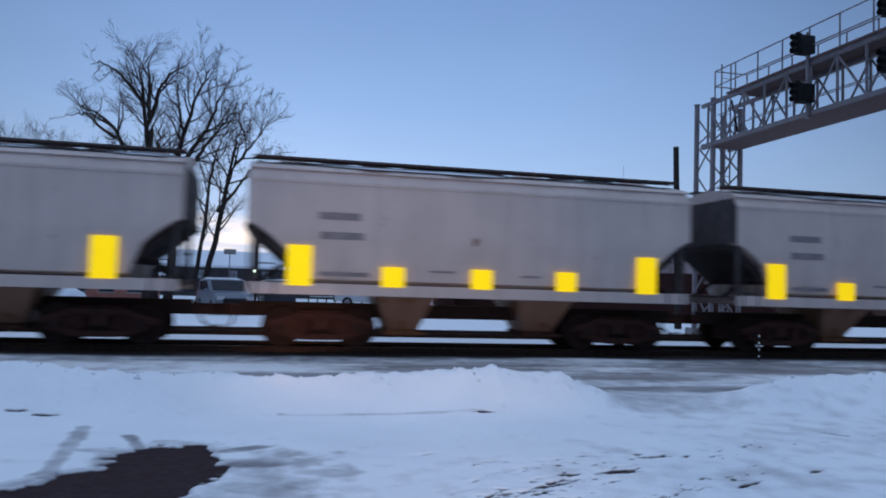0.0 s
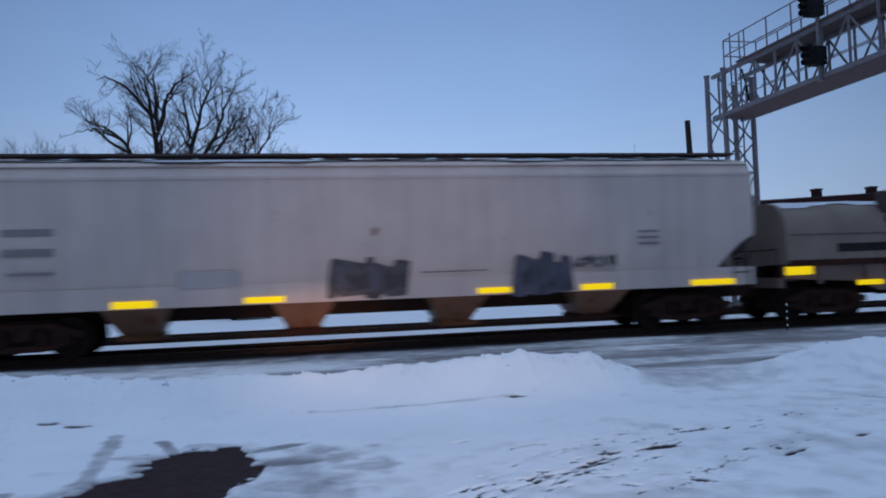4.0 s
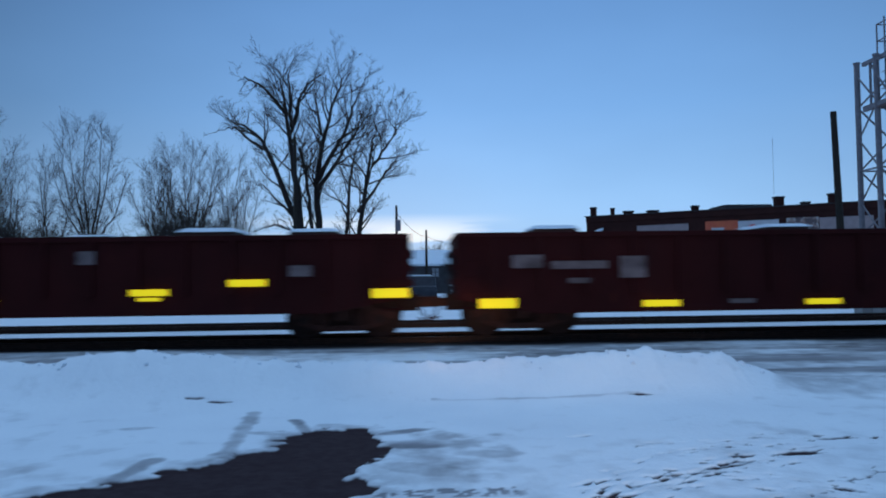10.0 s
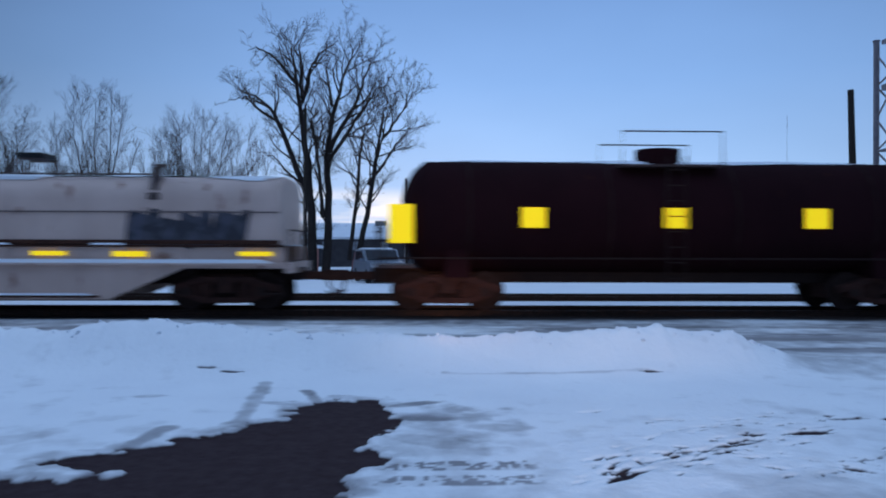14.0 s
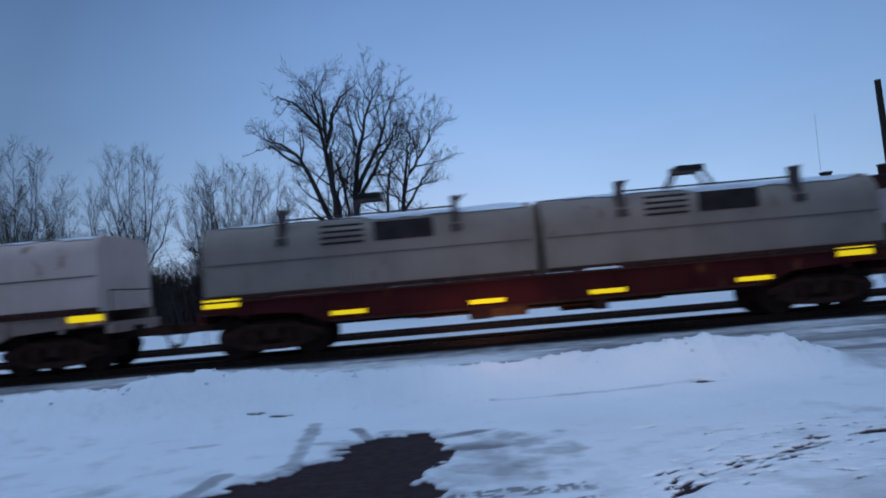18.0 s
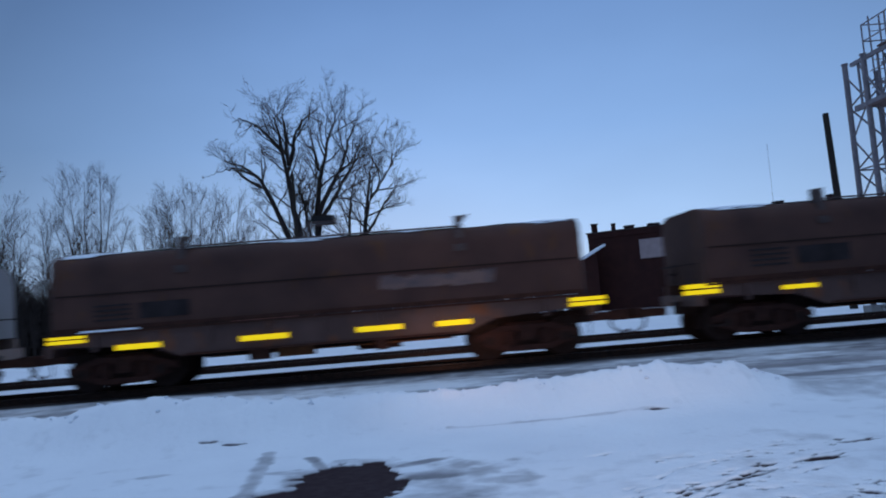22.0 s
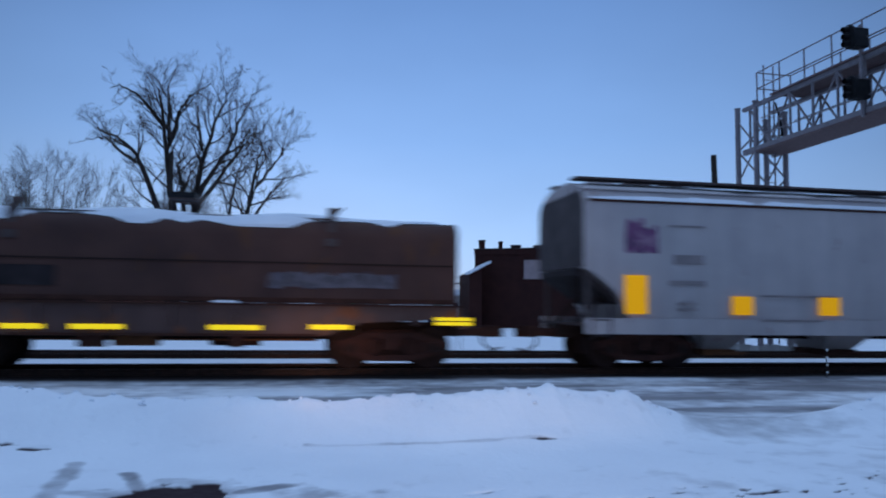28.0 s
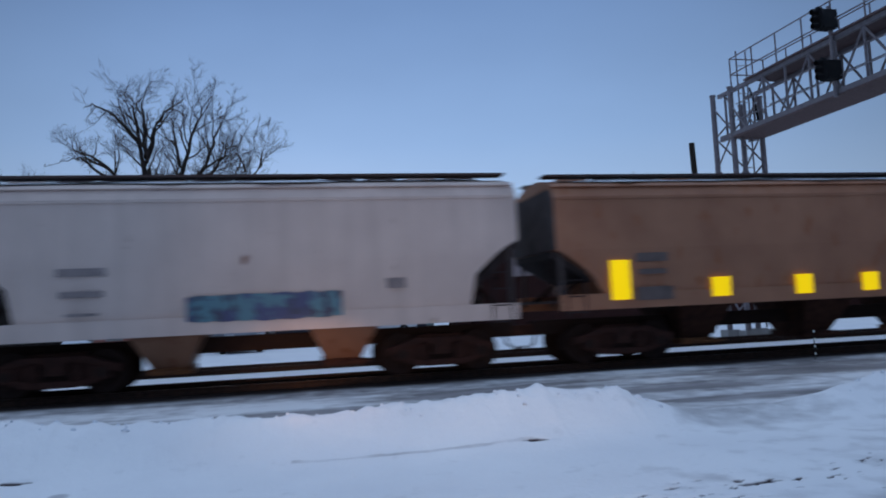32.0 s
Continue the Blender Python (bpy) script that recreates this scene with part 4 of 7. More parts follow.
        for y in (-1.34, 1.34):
            part("end_post", Shape().tube([(s_ * (half - 0.18), y, low), (s_ * (half - 0.18), y, notch + 0.2)], 0.055, 6), END_SHADE, car)
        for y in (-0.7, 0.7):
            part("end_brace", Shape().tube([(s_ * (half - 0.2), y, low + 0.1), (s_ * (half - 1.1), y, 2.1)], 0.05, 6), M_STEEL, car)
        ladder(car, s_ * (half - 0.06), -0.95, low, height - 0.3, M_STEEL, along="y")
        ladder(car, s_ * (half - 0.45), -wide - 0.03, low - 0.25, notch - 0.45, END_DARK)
    brake_wheel(car, half - 0.05, 0.3, 2.1)
    # discharge bays
    span = length - 2 * slope - 0.9
    each = span / bays
    for i in range(bays):
        x = -span / 2 + each * (i + 0.5)
        knee = 0.42 + (low - 0.28) * 0.72
        bay = Shape().frustum((0.75, 1.1), (each * 0.40, 2.2), 0.42, knee, x).frustum((each * 0.40, 2.2), (each * 0.92, 2.9), knee, low + 0.14, x)
        part("bay", bay, chute or paint, car)
        part("outlet_gate", Shape().box(x, 0, 0.36, 0.85, 1.35, 0.14).box(x + 0.25, -0.85, 0.36, 0.08, 0.4, 0.08).tube([(x - 0.3, -1.0, 0.36), (x + 0.5, -1.0, 0.36)], 0.03, 6), M_RUST_HOT if i % 2 == 0 else M_RUST, car)
    if band:
        part("paint_band", Shape().box(band[0], -wide - 0.030, 1.55, band[1], 0.008, 1.0), band[2], car, "fresh patch of lighter paint")
    tapes(car, wide + 0.03, tape, dim)
    stencil(car, wide + 0.03, marks, M_SEAM if paint is TANCAR else M_MARK_FAINT)
    for g in art:
        graffiti(car, wide + 0.03, *g)
    running_gear(car, half, pitch / 2, 1.75)
    return car, pitch


# ---- coil cars with lifting hoods ----
def hood(car, x0, x1, z0, z1, paint, seed, snow=True, brackets=True, rounded=0.55, latch=True):
    w = 1.42
    r = rounded
    sec = [(-w, z0), (-w, z1 - r)]
    for k in range(1, 6):
        a = math.pi / 2 * k / 6
        sec.append((-w + r * (1 - math.cos(a)) * 1.3, z1 - r + r * math.sin(a)))
    sec += [(-w + r * 1.3, z1), (w - r * 1.3, z1)]
    for k in range(5, 0, -1):
        a = math.pi / 2 * k / 6
        sec.append((w - r * (1 - math.cos(a)) * 1.3, z1 - r + r * math.sin(a)))
    sec += [(w, z1 - r), (w, z0)]
    h = part("hood", Shape().extrude(sec, x0, x1, "x"), paint, car, bevel=0.03)
    part("hood_seam", Shape().box((x0 + x1) / 2, -w - 0.012, (z0 + z1) / 2 - 0.06, x1 - x0 - 0.05, 0.03, 0.03), M_STEEL if paint in (DUSTY, SLATE) else M_SEAM, h)
    part("hood_rim", Shape().box((x0 + x1) / 2, -w - 0.01, z0 + 0.05, x1 - x0, 0.04, 0.10), M_RUST, h)
    for x in (x0 + 0.05, x1 - 0.05):
        part("end_flange", Shape().extrude([(y * 1.015, z0 + (z - z0) * 1.012) for y, z in sec], x - 0.075, x + 0.075, "x"), paint, h)
    if brackets:
        xm = (x0 + x1) / 2
        for y in (-0.28, 0.28):
            part("lifting_bracket", Shape().tube([(xm - 0.62, y, z1 - 0.02), (xm - 0.30, y, z1 + 0.48), (xm + 0.30, y, z1 + 0.48), (xm + 0.62, y, z1 - 0.02)], 0.045, 6), M_POST, h, "grey steel lifting bracket")
        part("lifting_bar", Shape().box(xm, 0, z1 + 0.55, 0.66, 0.72, 0.13), M_BLACK, h, "black lifting bar")
    if latch:
        for x in (x0 + (x1 - x0) * 0.24, x0 + (x1 - x0) * 0.77):
            part("stacking_post", Shape().box(x, -w + 0.20, z1 - 0.10, 0.15, 0.34, 0.52).box(x + 0.03, -w + 0.26, z1 + 0.20, 0.22, 0.22, 0.12).box(x, -w - 0.015, z1 - 0.50, 0.26, 0.05, 0.16).tube([(x - 0.1, -w + 0.3, z1), (x + 0.26, -w + 0.35, z1 + 0.30)], 0.022, 5), M_POST, h)
            part("stacking_post", Shape().box(x, 0.9, z1 + 0.0, 0.2, 0.3, 0.2), M_POST, h)
        part("roof_rail", Shape().box((x0 + x1) / 2, -w + 0.36, z1 + 0.035, (x1 - x0) * 0.53, 0.06, 0.035), M_POST, h)
    if snow:
        snow_cap(car, x0 + 0.1, x1 - 0.1, lambda y: z1 - r * (1 - math.sqrt(max(0.0, 1 - (max(0.0, abs(y) - (w - r * 1.3)) / (r * 1.3)) ** 2))) + 0.01, w - r * (0.45 if snow is True else 0.12), seed, 0.055 if snow is True else snow, 1.10 if snow is True else 1.24)
    return h


def coil_car(label, length, pitch, paint, tape, marks=(), art=(), top=3.2, sill_paint=None, halves=False, belly=False, dim=(), platform=0.0, snow=True, rounded=0.55, hood_low=1.42, low=0.72, gear=None):
    car = train_car("coil_car", label, "freight car")
    half, sp = length / 2, sill_paint or SILL
    b = half - platform
    if halves:
        hood(car, -b + 0.1, -0.12, hood_low, top, paint, len(label), snow, rounded=rounded)
        hood(car, 0.12, b - 0.1, hood_low, top, halves if not isinstance(halves, bool) else paint, len(label) + 3, bool(snow), rounded=rounded)
    else:
        hood(car, -b + 0.1, b - 0.1, hood_low, top, paint, len(label), snow, rounded=rounded)
    # trough sides with stakes
    if belly:
        side = [(-half, hood_low - 0.02), (half, hood_low - 0.02), (half, 1.0), (half - 2.3, 1.0), (half - 4.0, 0.28), (-half + 4.0, 0.28), (-half + 2.3, 1.0), (-half, 1.0)]
    else:
        side = [(-half, hood_low - 0.02), (half, hood_low - 0.02), (half, low + 0.40), (half - 2.2, low + 0.28), (half - 2.9, low), (-half + 2.9, low), (-half + 2.2, low + 0.28), (-half, low + 0.40)]
    for sgn in (-1, 1):
        y0, y1 = sorted((sgn * 1.28, sgn * 1.40))
        part("side_girder", Shape().extrude(side, y0, y1), sp, car, bevel=0.012)
        part("flange", Shape().box(0, sgn * 1.43, hood_low - 0.04, length, 0.12, 0.05), M_RUST, car)
        part("lower_flange", Shape().box(0, sgn * 1.42, (0.36 if belly else low + 0.03), length - (8.4 if belly else 6.0), 0.12, 0.05), M_RUST, car)
    for i in range(9):
        x = -half + 1.0 + i * (length - 2.0) / 8
        zl = 1.06 if belly else low + 0.2
        part("stake", Shape().box(x, -1.44, (zl + hood_low) / 2, 0.09, 0.09, hood_low - zl - 0.08), sp, car)
    part("trough", Shape().extrude([(-1.28, 1.3), (1.28, 1.3), (1.28, 1.15), (0.4, 0.62), (-0.4, 0.62), (-1.28, 1.15)], -half + 2.2, half - 2.2, "x"), M_STEEL, car)
    part("centre_sill", Shape().box(0, 0, 0.85, length + 0.5, 0.42, 0.32), M_STEEL, car)
    for s_ in (-1, 1):
        part("end_deck", Shape().box(s_ * (half - 1.0), 0, 1.12, 2.2, 2.7, 0.07), M_GRATE, car)
        part("end_sill", Shape().box(s_ * (half + 0.08), 0, 1.02, 0.16, 2.7, 0.26), sp, car)
        part("handrail", Shape().tube([(s_ * (half + 0.10), -1.25, 1.1), (s_ * (half + 0.10), -1.25, 1.9), (s_ * (half + 0.10), 1.25, 1.9), (s_ * (half + 0.10), 1.25, 1.1)], 0.02, 6), M_STEEL, car)
        part("step", Shape().box(s_ * (half - 0.25), -1.40, 0.42, 0.5, 0.1, 0.03).tube([(s_ * (half - 0.02), -1.40, 1.0), (s_ * (half - 0.02), -1.40, 0.42)], 0.015, 5).tube([(s_ * (half - 0.48), -1.40, 1.0), (s_ * (half - 0.48), -1.40, 0.42)], 0.015, 5), M_STEEL, car)
        if platform:
            part("snow", Shape().frustum((platform, 2.5), (platform - 0.5, 1.9), 1.16, 1.34, s_ * (half - platform / 2)), M_SNOW, car, "snow on the end deck")
    brake_wheel(car, -half - 0.05, 0.5, 1.7)
    part("air_tank", Shape().tube([(0.6, 0.55, 0.62), (1.7, 0.55, 0.62)], 0.2, 10), M_RUST, car)
    part("brake_rigging", Shape().box(-0.8, -0.5, 0.60, 0.9, 0.3, 0.24).tube([(-3, -0.3, 0.6), (3, -0.3, 0.6)], 0.025, 5), M_RUST_HOT, car)
    for x, w in ((-1.5, 0.5), (1.3, 0.3)):
        part("underframe_post", Shape().box(x, -1.2, 0.62, w, 0.2, 0.26), M_RUST, car)
    if paint is DUSTY:
        # the end plates of these cars are two strips, one over the other
        split = [(k, (x, z + d * h, w, h * (0.42 if d else 1.0))) for k, (x, z, w, h) in enumerate(tape) for d in ((-0.29, 0.29) if h >= 0.17 else (0.0,))]
        tape, dim = [q for _, q in split], [i for i, (k, _) in enumerate(split) if k in dim]
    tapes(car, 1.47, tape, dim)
    stencil(car, 1.435, marks, M_MARK_WHITE if paint is OXIDE else None)
    if belly:
        part("ledge", Shape().box(0, -1.47, 1.10, length - 0.2, 0.16, 0.05), sp, car)
        part("ledge_snow", Shape().frustum((length - 0.5, 0.13), (length - 1.0, 0.06), 1.125, 1.21, 0, -1.475), M_SNOW, car, "line of snow along the frame's ledge")
        part("ledge_snow", Shape().frustum((length - 8.6, 0.10), (length - 9.0, 0.05), 0.385, 0.43, 0, -1.43), M_SNOW, car, "line of snow along the lower flange")
    # snow caught along the side ledges
    rnd = random.Random(len(label) * 7 + int(length * 10))
    for x, w in [(rnd.uniform(-half + 0.8, half - 0.8), rnd.uniform(0.5, 1.9)) for k in range(4 if belly else 1)]:
        part("ledge_snow", Shape().frustum((w, 0.09), (w * 0.85, 0.05), hood_low - 0.015, hood_low + 0.03, x, -1.445), M_SNOW, car)
    for g in art:
        graffiti(car, 1.437, *g)
    running_gear(car, half, pitch / 2, 1.45, gear)
    return car, pitch


def gondola(label, length, pitch, paint, tape, height, marks=(), art=(), load=(), low=0.62, dim=(), white=True):
    car = train_car("gondola", label, "freight car")
    half = length / 2
    wall = [(-half, low + 0.35), (-half + 1.9, low), (half - 1.9, low), (half, low + 0.35), (half, height), (-half, height)]
    for sgn in (-1, 1):
        y0, y1 = sorted((sgn * 1.40, sgn * 1.46))
        part("side_wall", Shape().extrude(wall, y0, y1), paint, car)
        part("top_rail", Shape().box(0, sgn * 1.45, height - 0.05, length, 0.16, 0.12), paint, car, bevel=0.012)
    for s_ in (-1, 1):
        part("end_wall", Shape().box(s_ * (half - 0.05), 0, (height + 1.0) / 2, 0.10, 2.8, height - 1.0), paint, car)
        for k in range(3):
            part("end_rib", Shape().box(s_ * (half + 0.03), 0, 1.3 + k * (height - 1.4) / 3, 0.10, 2.8, 0.14), paint, car)
        ladder(car, s_ * (half - 0.4), -1.50, 0.6, height - 0.1, paint)
    n = int(length / 1.1)
    for i in range(n):
        x = -half + 0.9 + i * (length - 1.8) / (n - 1)
        part("side_rib", Shape().box(x, -1.51, (low + 0.4 + height) / 2, 0.13, 0.11, height - low - 0.5), paint, car)
    part("floor", Shape().box(0, 0, 1.05, length - 0.2, 2.78, 0.1), M_STEEL, car)
    part("centre_sill", Shape().box(0, 0, 0.8, length + 0.4, 0.42, 0.4), M_STEEL, car)
    for x, w, up in load:
        part("load", Shape().frustum((w, 2.2), (w * 0.8, 1.8), 1.1, height + up * 0.55, x), DUSTY, car, "steel coil under a dark tarpaulin")
        part("snow", Shape().frustum((w * 0.86, 1.9), (w * 0.7, 1.4), height + up * 0.55, height + up, x), M_SNOW, car, "snow on the load")
    brake_wheel(car, -half - 0.12, 0.4, height - 0.7)
    tapes(car, 1.57, tape, dim)
    stencil(car, 1.57, marks, M_MARK_WHITE if white else None)
    for g in art:
        graffiti(car, 1.462, *g)
    running_gear(car, half, pitch / 2, 1.6)
    return car, pitch


def boxcar(label, length, pitch, paint, tape, height, marks, art):
    car = train_car("boxcar", label, "freight car")
    half, w, low = length / 2, 1.50, 0.78
    part("body", Shape().box(0, 0, (low + height - 0.35) / 2, length, 2 * w, height - 0.35 - low), paint, car, bevel=0.02)
    part("roof", Shape().extrude([(-w - 0.04, height - 0.36), (-w - 0.04, height - 0.28), (0, height - 0.02), (w + 0.04, height - 0.28), (w + 0.04, height - 0.36)], -half - 0.03, half + 0.03, "x"), paint, car)
    for i in range(12):
        part("roof_rib", Shape().extrude([(-w, height - 0.29), (-w, height - 0.24), (0, height + 0.02), (w, height - 0.24), (w, height - 0.29), (0, height - 0.04)], -half + 0.5 + i * (length - 1) / 11 - 0.04, -half + 0.5 + i * (length - 1) / 11 + 0.04, "x"), paint, car)
    for i in range(13):
        x = -half + 0.25 + i * (length - 0.5) / 12
        if abs(x) > 1.7:
            part("side_post", Shape().box(x, -w - 0.03, (low + height - 0.4) / 2, 0.10, 0.06, height - 0.5 - low), paint, car)
    d = part("door", Shape().box(0, -w - 0.06, (low + height - 0.5) / 2 + 0.03, 3.0, 0.08, height - 0.75 - low), paint, car)
    for k in range(4):
        part("door_rib", Shape().box(0, -w - 0.12, 1.3 + k * 0.75, 2.9, 0.05, 0.10), paint, d)
    for x in (-0.6, 0.6):
        part("door_lock_rod", Shape().tube([(x, -w - 0.14, 1.0), (x, -w - 0.14, height - 0.7)], 0.025, 6), M_STEEL, d)
    part("door_track", Shape().box(0, -w - 0.08, low + 0.08, 6.4, 0.12, 0.1), paint, car)
    part("upper_door_track", Shape().box(0, -w - 0.05, height - 0.46, 6.4, 0.10, 0.08), paint, car)
    part("centre_sill", Shape().box(0, 0, 0.75, length + 0.3, 0.42, 0.36), M_STEEL, car)
    part("underframe", Shape().extrude([(-half + 2.5, 0.80), (half - 2.5, 0.80), (2.0, 0.5), (-2.0, 0.5)], -1.3, -1.2), M_RUST, car)
    for s_ in (-1, 1):
        ladder(car, s_ * (half - 0.35), -w - 0.05, 0.55, height - 0.5, paint)
        for k in range(5):
            part("end_rib", Shape().box(s_ * (half + 0.015), 0, 1.2 + k * 0.62, 0.05, 2.8, 0.16), paint, car)
    snow_cap(car, -half + 0.3, half - 0.3, lambda y: height - 0.02 - abs(y) * 0.17, 1.45, 77, 0.06, 0.98)
    brake_wheel(car, -half - 0.1, 0.4, 2.2)
    tapes(car, w + 0.065, tape, (0,))
    stencil(car, w + 0.06, marks, M_MARK_WHITE)
    for g in art:
        graffiti(car, w + 0.065, *g)
    graffiti(d, w + 0.102, 0.0, 1.32, 2.95, 0.62, GRAF_WHITE, 99, "white spray-painted letters")
    running_gear(car, half, pitch / 2, 1.7)
    return car, pitch


def tank_car(label, length, pitch, paint, tape):
    car = train_car("tank_car", label, "freight car")
    half, r, zc = length / 2, 1.38, 2.26
    n, s = 28, Shape()
    prof = [(half - 0.55, 0.02), (half - 0.58, 0.45), (half - 0.68, 0.85), (half - 0.88, 1.16), (half - 1.15, r)]
    prof = prof + [(-x, q) for x, q in reversed(prof)]
    s.add([(x, q * math.cos(k * math.tau / n), zc + q * math.sin(k * math.tau / n)) for x, q in prof for k in range(n)],
          [(i * n + k, i * n + (k + 1) % n, (i + 1) * n + (k + 1) % n, (i + 1) * n + k) for i in range(len(prof) - 1) for k in range(n)])
    part("tank", s, paint, car)
    part("dome", Shape().tube([(0, 0, zc + r - 0.1), (0, 0, zc + r + 0.32)], 0.55, 16), paint, car)
    for y in (-1, 1):
        part("walkway", Shape().box(0, y * 0.9, zc + r - 0.18, 2.4, 0.5, 0.05), M_GRATE, car)
        part("safety_rail", Shape().tube([(-1.2, y * 1.15, zc + 1.15), (-1.2, y * 1.15, zc + 2.0), (1.2, y * 1.15, zc + 2.0), (1.2, y * 1.15, zc + 1.15)], 0.02, 5), M_STEEL, car)
    ladder(car, 0, -r - 0.06, 0.7, zc + r, M_STEEL)
    for x in (-half + 2.2, -1.5, 1.5, half - 2.2):
        pts = [(x, (r + 0.012) * math.cos(k * math.tau / 28), zc + (r + 0.012) * math.sin(k * math.tau / 28)) for k in range(29)]
        part("tank_band", Shape().tube(pts, 0.02, 4, caps=False), M_STEEL, car)
    part("centre_sill", Shape().box(0, 0, 0.82, length + 0.3, 0.42, 0.36), M_STEEL, car)
    for s_ in (-1, 1):
        part("saddle", Shape().frustum((0.6, 2.5), (0.5, 2.2), 0.80, 1.5, s_ * (half - 1.9)), paint, car)
        part("end_platform", Shape().box(s_ * (half - 0.45), 0, 1.05, 0.9, 2.7, 0.06), M_GRATE, car)
        part("handrail", Shape().tube([(s_ * (half - 0.05), -1.3, 1.05), (s_ * (half - 0.05), -1.3, 2.0), (s_ * (half - 0.05), 1.3, 2.0), (s_ * (half - 0.05), 1.3, 1.05)], 0.022, 6), M_STEEL, car)
        part("side_rail", Shape().tube([(s_ * (half - 0.1), -1.35, 1.25), (0, -1.35, 1.25)], 0.022, 5), M_STEEL, car)
    snow_cap(car, -half + 1.6, half - 1.6, lambda y: zc + math.sqrt(max(0.0, r * r - y * y)) - 0.01, 0.5, 21, 0.05, 0.9)
    brake_wheel(car, -half, 0.4, 1.9)
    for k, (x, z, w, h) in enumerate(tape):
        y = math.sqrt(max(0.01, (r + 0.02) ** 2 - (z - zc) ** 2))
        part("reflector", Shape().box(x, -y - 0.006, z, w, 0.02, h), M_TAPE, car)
    running_gear(car, half, pitch / 2, 1.7)
    return car, pitch


# ---- the train: each car with the place of its middle at the clip's start ----
TRAIN = []


def couple(made, start):
    TRAIN.append((made[0], start))


TWO_BAY = [(-4.33, 1.9, 0.55, 0.92), (-2.18, 1.69, 0.53, 0.47), (-0.03, 1.70, 0.52, 0.47), (2.12, 1.71, 0.52, 0.47), (4.27, 1.93, 0.54, 0.92)]
TWO_MARK = [(-3.45, 3.05, 0.95, 0.17), (-3.38, 2.6, 1.0, 0.17), (-3.3, 1.72, 1.1, 0.10), (-1.0, 1.85, 0.6, 0.05), (1.2, 1.80, 0.5, 0.05)]
FIRST_BAY = [(-4.6, 1.9, 0.55, 0.92), (-1.6, 1.69, 0.53, 0.47), (1.15, 1.71, 0.52, 0.47), (3.92, 1.93, 0.54, 0.92)]
couple(covered_hopper("off-white covered hopper with four yellow reflector plates", 11.05, 12.25, WHITE, 2, FIRST_BAY, TWO_MARK[3:], sill=0.26, height=4.49, low=1.35, slope=1.55, notch=2.85, chute=TAN), -7.45)
for start in (4.92, 17.26):
    couple(covered_hopper("off-white two-bay covered hopper with yellow reflector plates", 11.05, 12.25, WHITE, 2, TWO_BAY, TWO_MARK, sill=0.26, height=4.49, low=1.35, slope=1.55, notch=2.85, chute=TAN), start)
couple(covered_hopper('long off-white four-bay covered hopper with low yellow stripes', 19.2, 20.4, WHITE, 4, [(-8.29, 1.15, 1.3, 0.13), (-5.13, 1.15, 0.8, 0.13), (-2.5, 1.15, 0.8, 0.13), (0.11, 1.15, 0.8, 0.13), (2.79, 1.15, 0.8, 0.13), (5.40, 1.15, 0.8, 0.13), (8.52, 1.15, 1.1, 0.13)], [(-7.09, 2.72, 1.0, 0.17), (-7.09, 2.3, 1.0, 0.15), (-6.99, 1.9, 0.9, 0.08), (7.11, 2.4, 0.6, 0.12)], height=4.53, low=1.14, slope=1.75, notch=2.3, sill=0.46, chute=TAN), 33.46)
couple(covered_hopper('long off-white four-bay covered hopper with dark graffiti and low yellow stripes', 19.1, 20.52, WHITE, 4, [(-8.75, 1.14, 1.2, 0.14), (-5.44, 1.13, 0.87, 0.15), (-2.7, 1.13, 0.86, 0.13), (2.59, 1.14, 0.8, 0.13), (5.18, 1.13, 0.82, 0.14), (8.29, 1.13, 1.2, 0.14)], [(-7.5, 2.72, 1.0, 0.16), (-7.5, 2.3, 1.0, 0.16), (-7.45, 1.85, 0.9, 0.07), (6.59, 2.45, 0.55, 0.06), (6.59, 2.3, 0.55, 0.06), (6.59, 2.15, 0.55, 0.06), (1.65, 1.62, 1.6, 0.04)], [(-0.5, 1.55, 1.6, 1.0, GRAF_DARK, 3, 'dark blue spray-painted letters'), (3.75, 1.45, 1.5, 0.95, GRAF_SLATE, 5, 'dark teal spray-painted letters'), (5.15, 1.75, 1.1, 0.3, GRAF_WHITE, 6, 'pale green spray-painted tag'), (-3.85, 1.6, 1.3, 0.4, GREY, 9, 'faded grey patch')], height=4.53, low=1.14, slope=1.75, notch=2.3, sill=0.46, chute=TAN), 53.84)
couple(coil_car('grey coil car with a rounded snow-dusted hood', 13.3, 14.75, DULL, [(-6.29, 1.33, 0.8, 0.22), (-4.17, 0.96, 0.8, 0.13), (-1.63, 0.9, 0.8, 0.13), (1.25, 0.88, 0.8, 0.13), (4.98, 1.33, 0.8, 0.2)], [(-4.22, 1.9, 1.7, 0.22)], top=3.15, rounded=0.75, hood_low=1.5), 70.95)
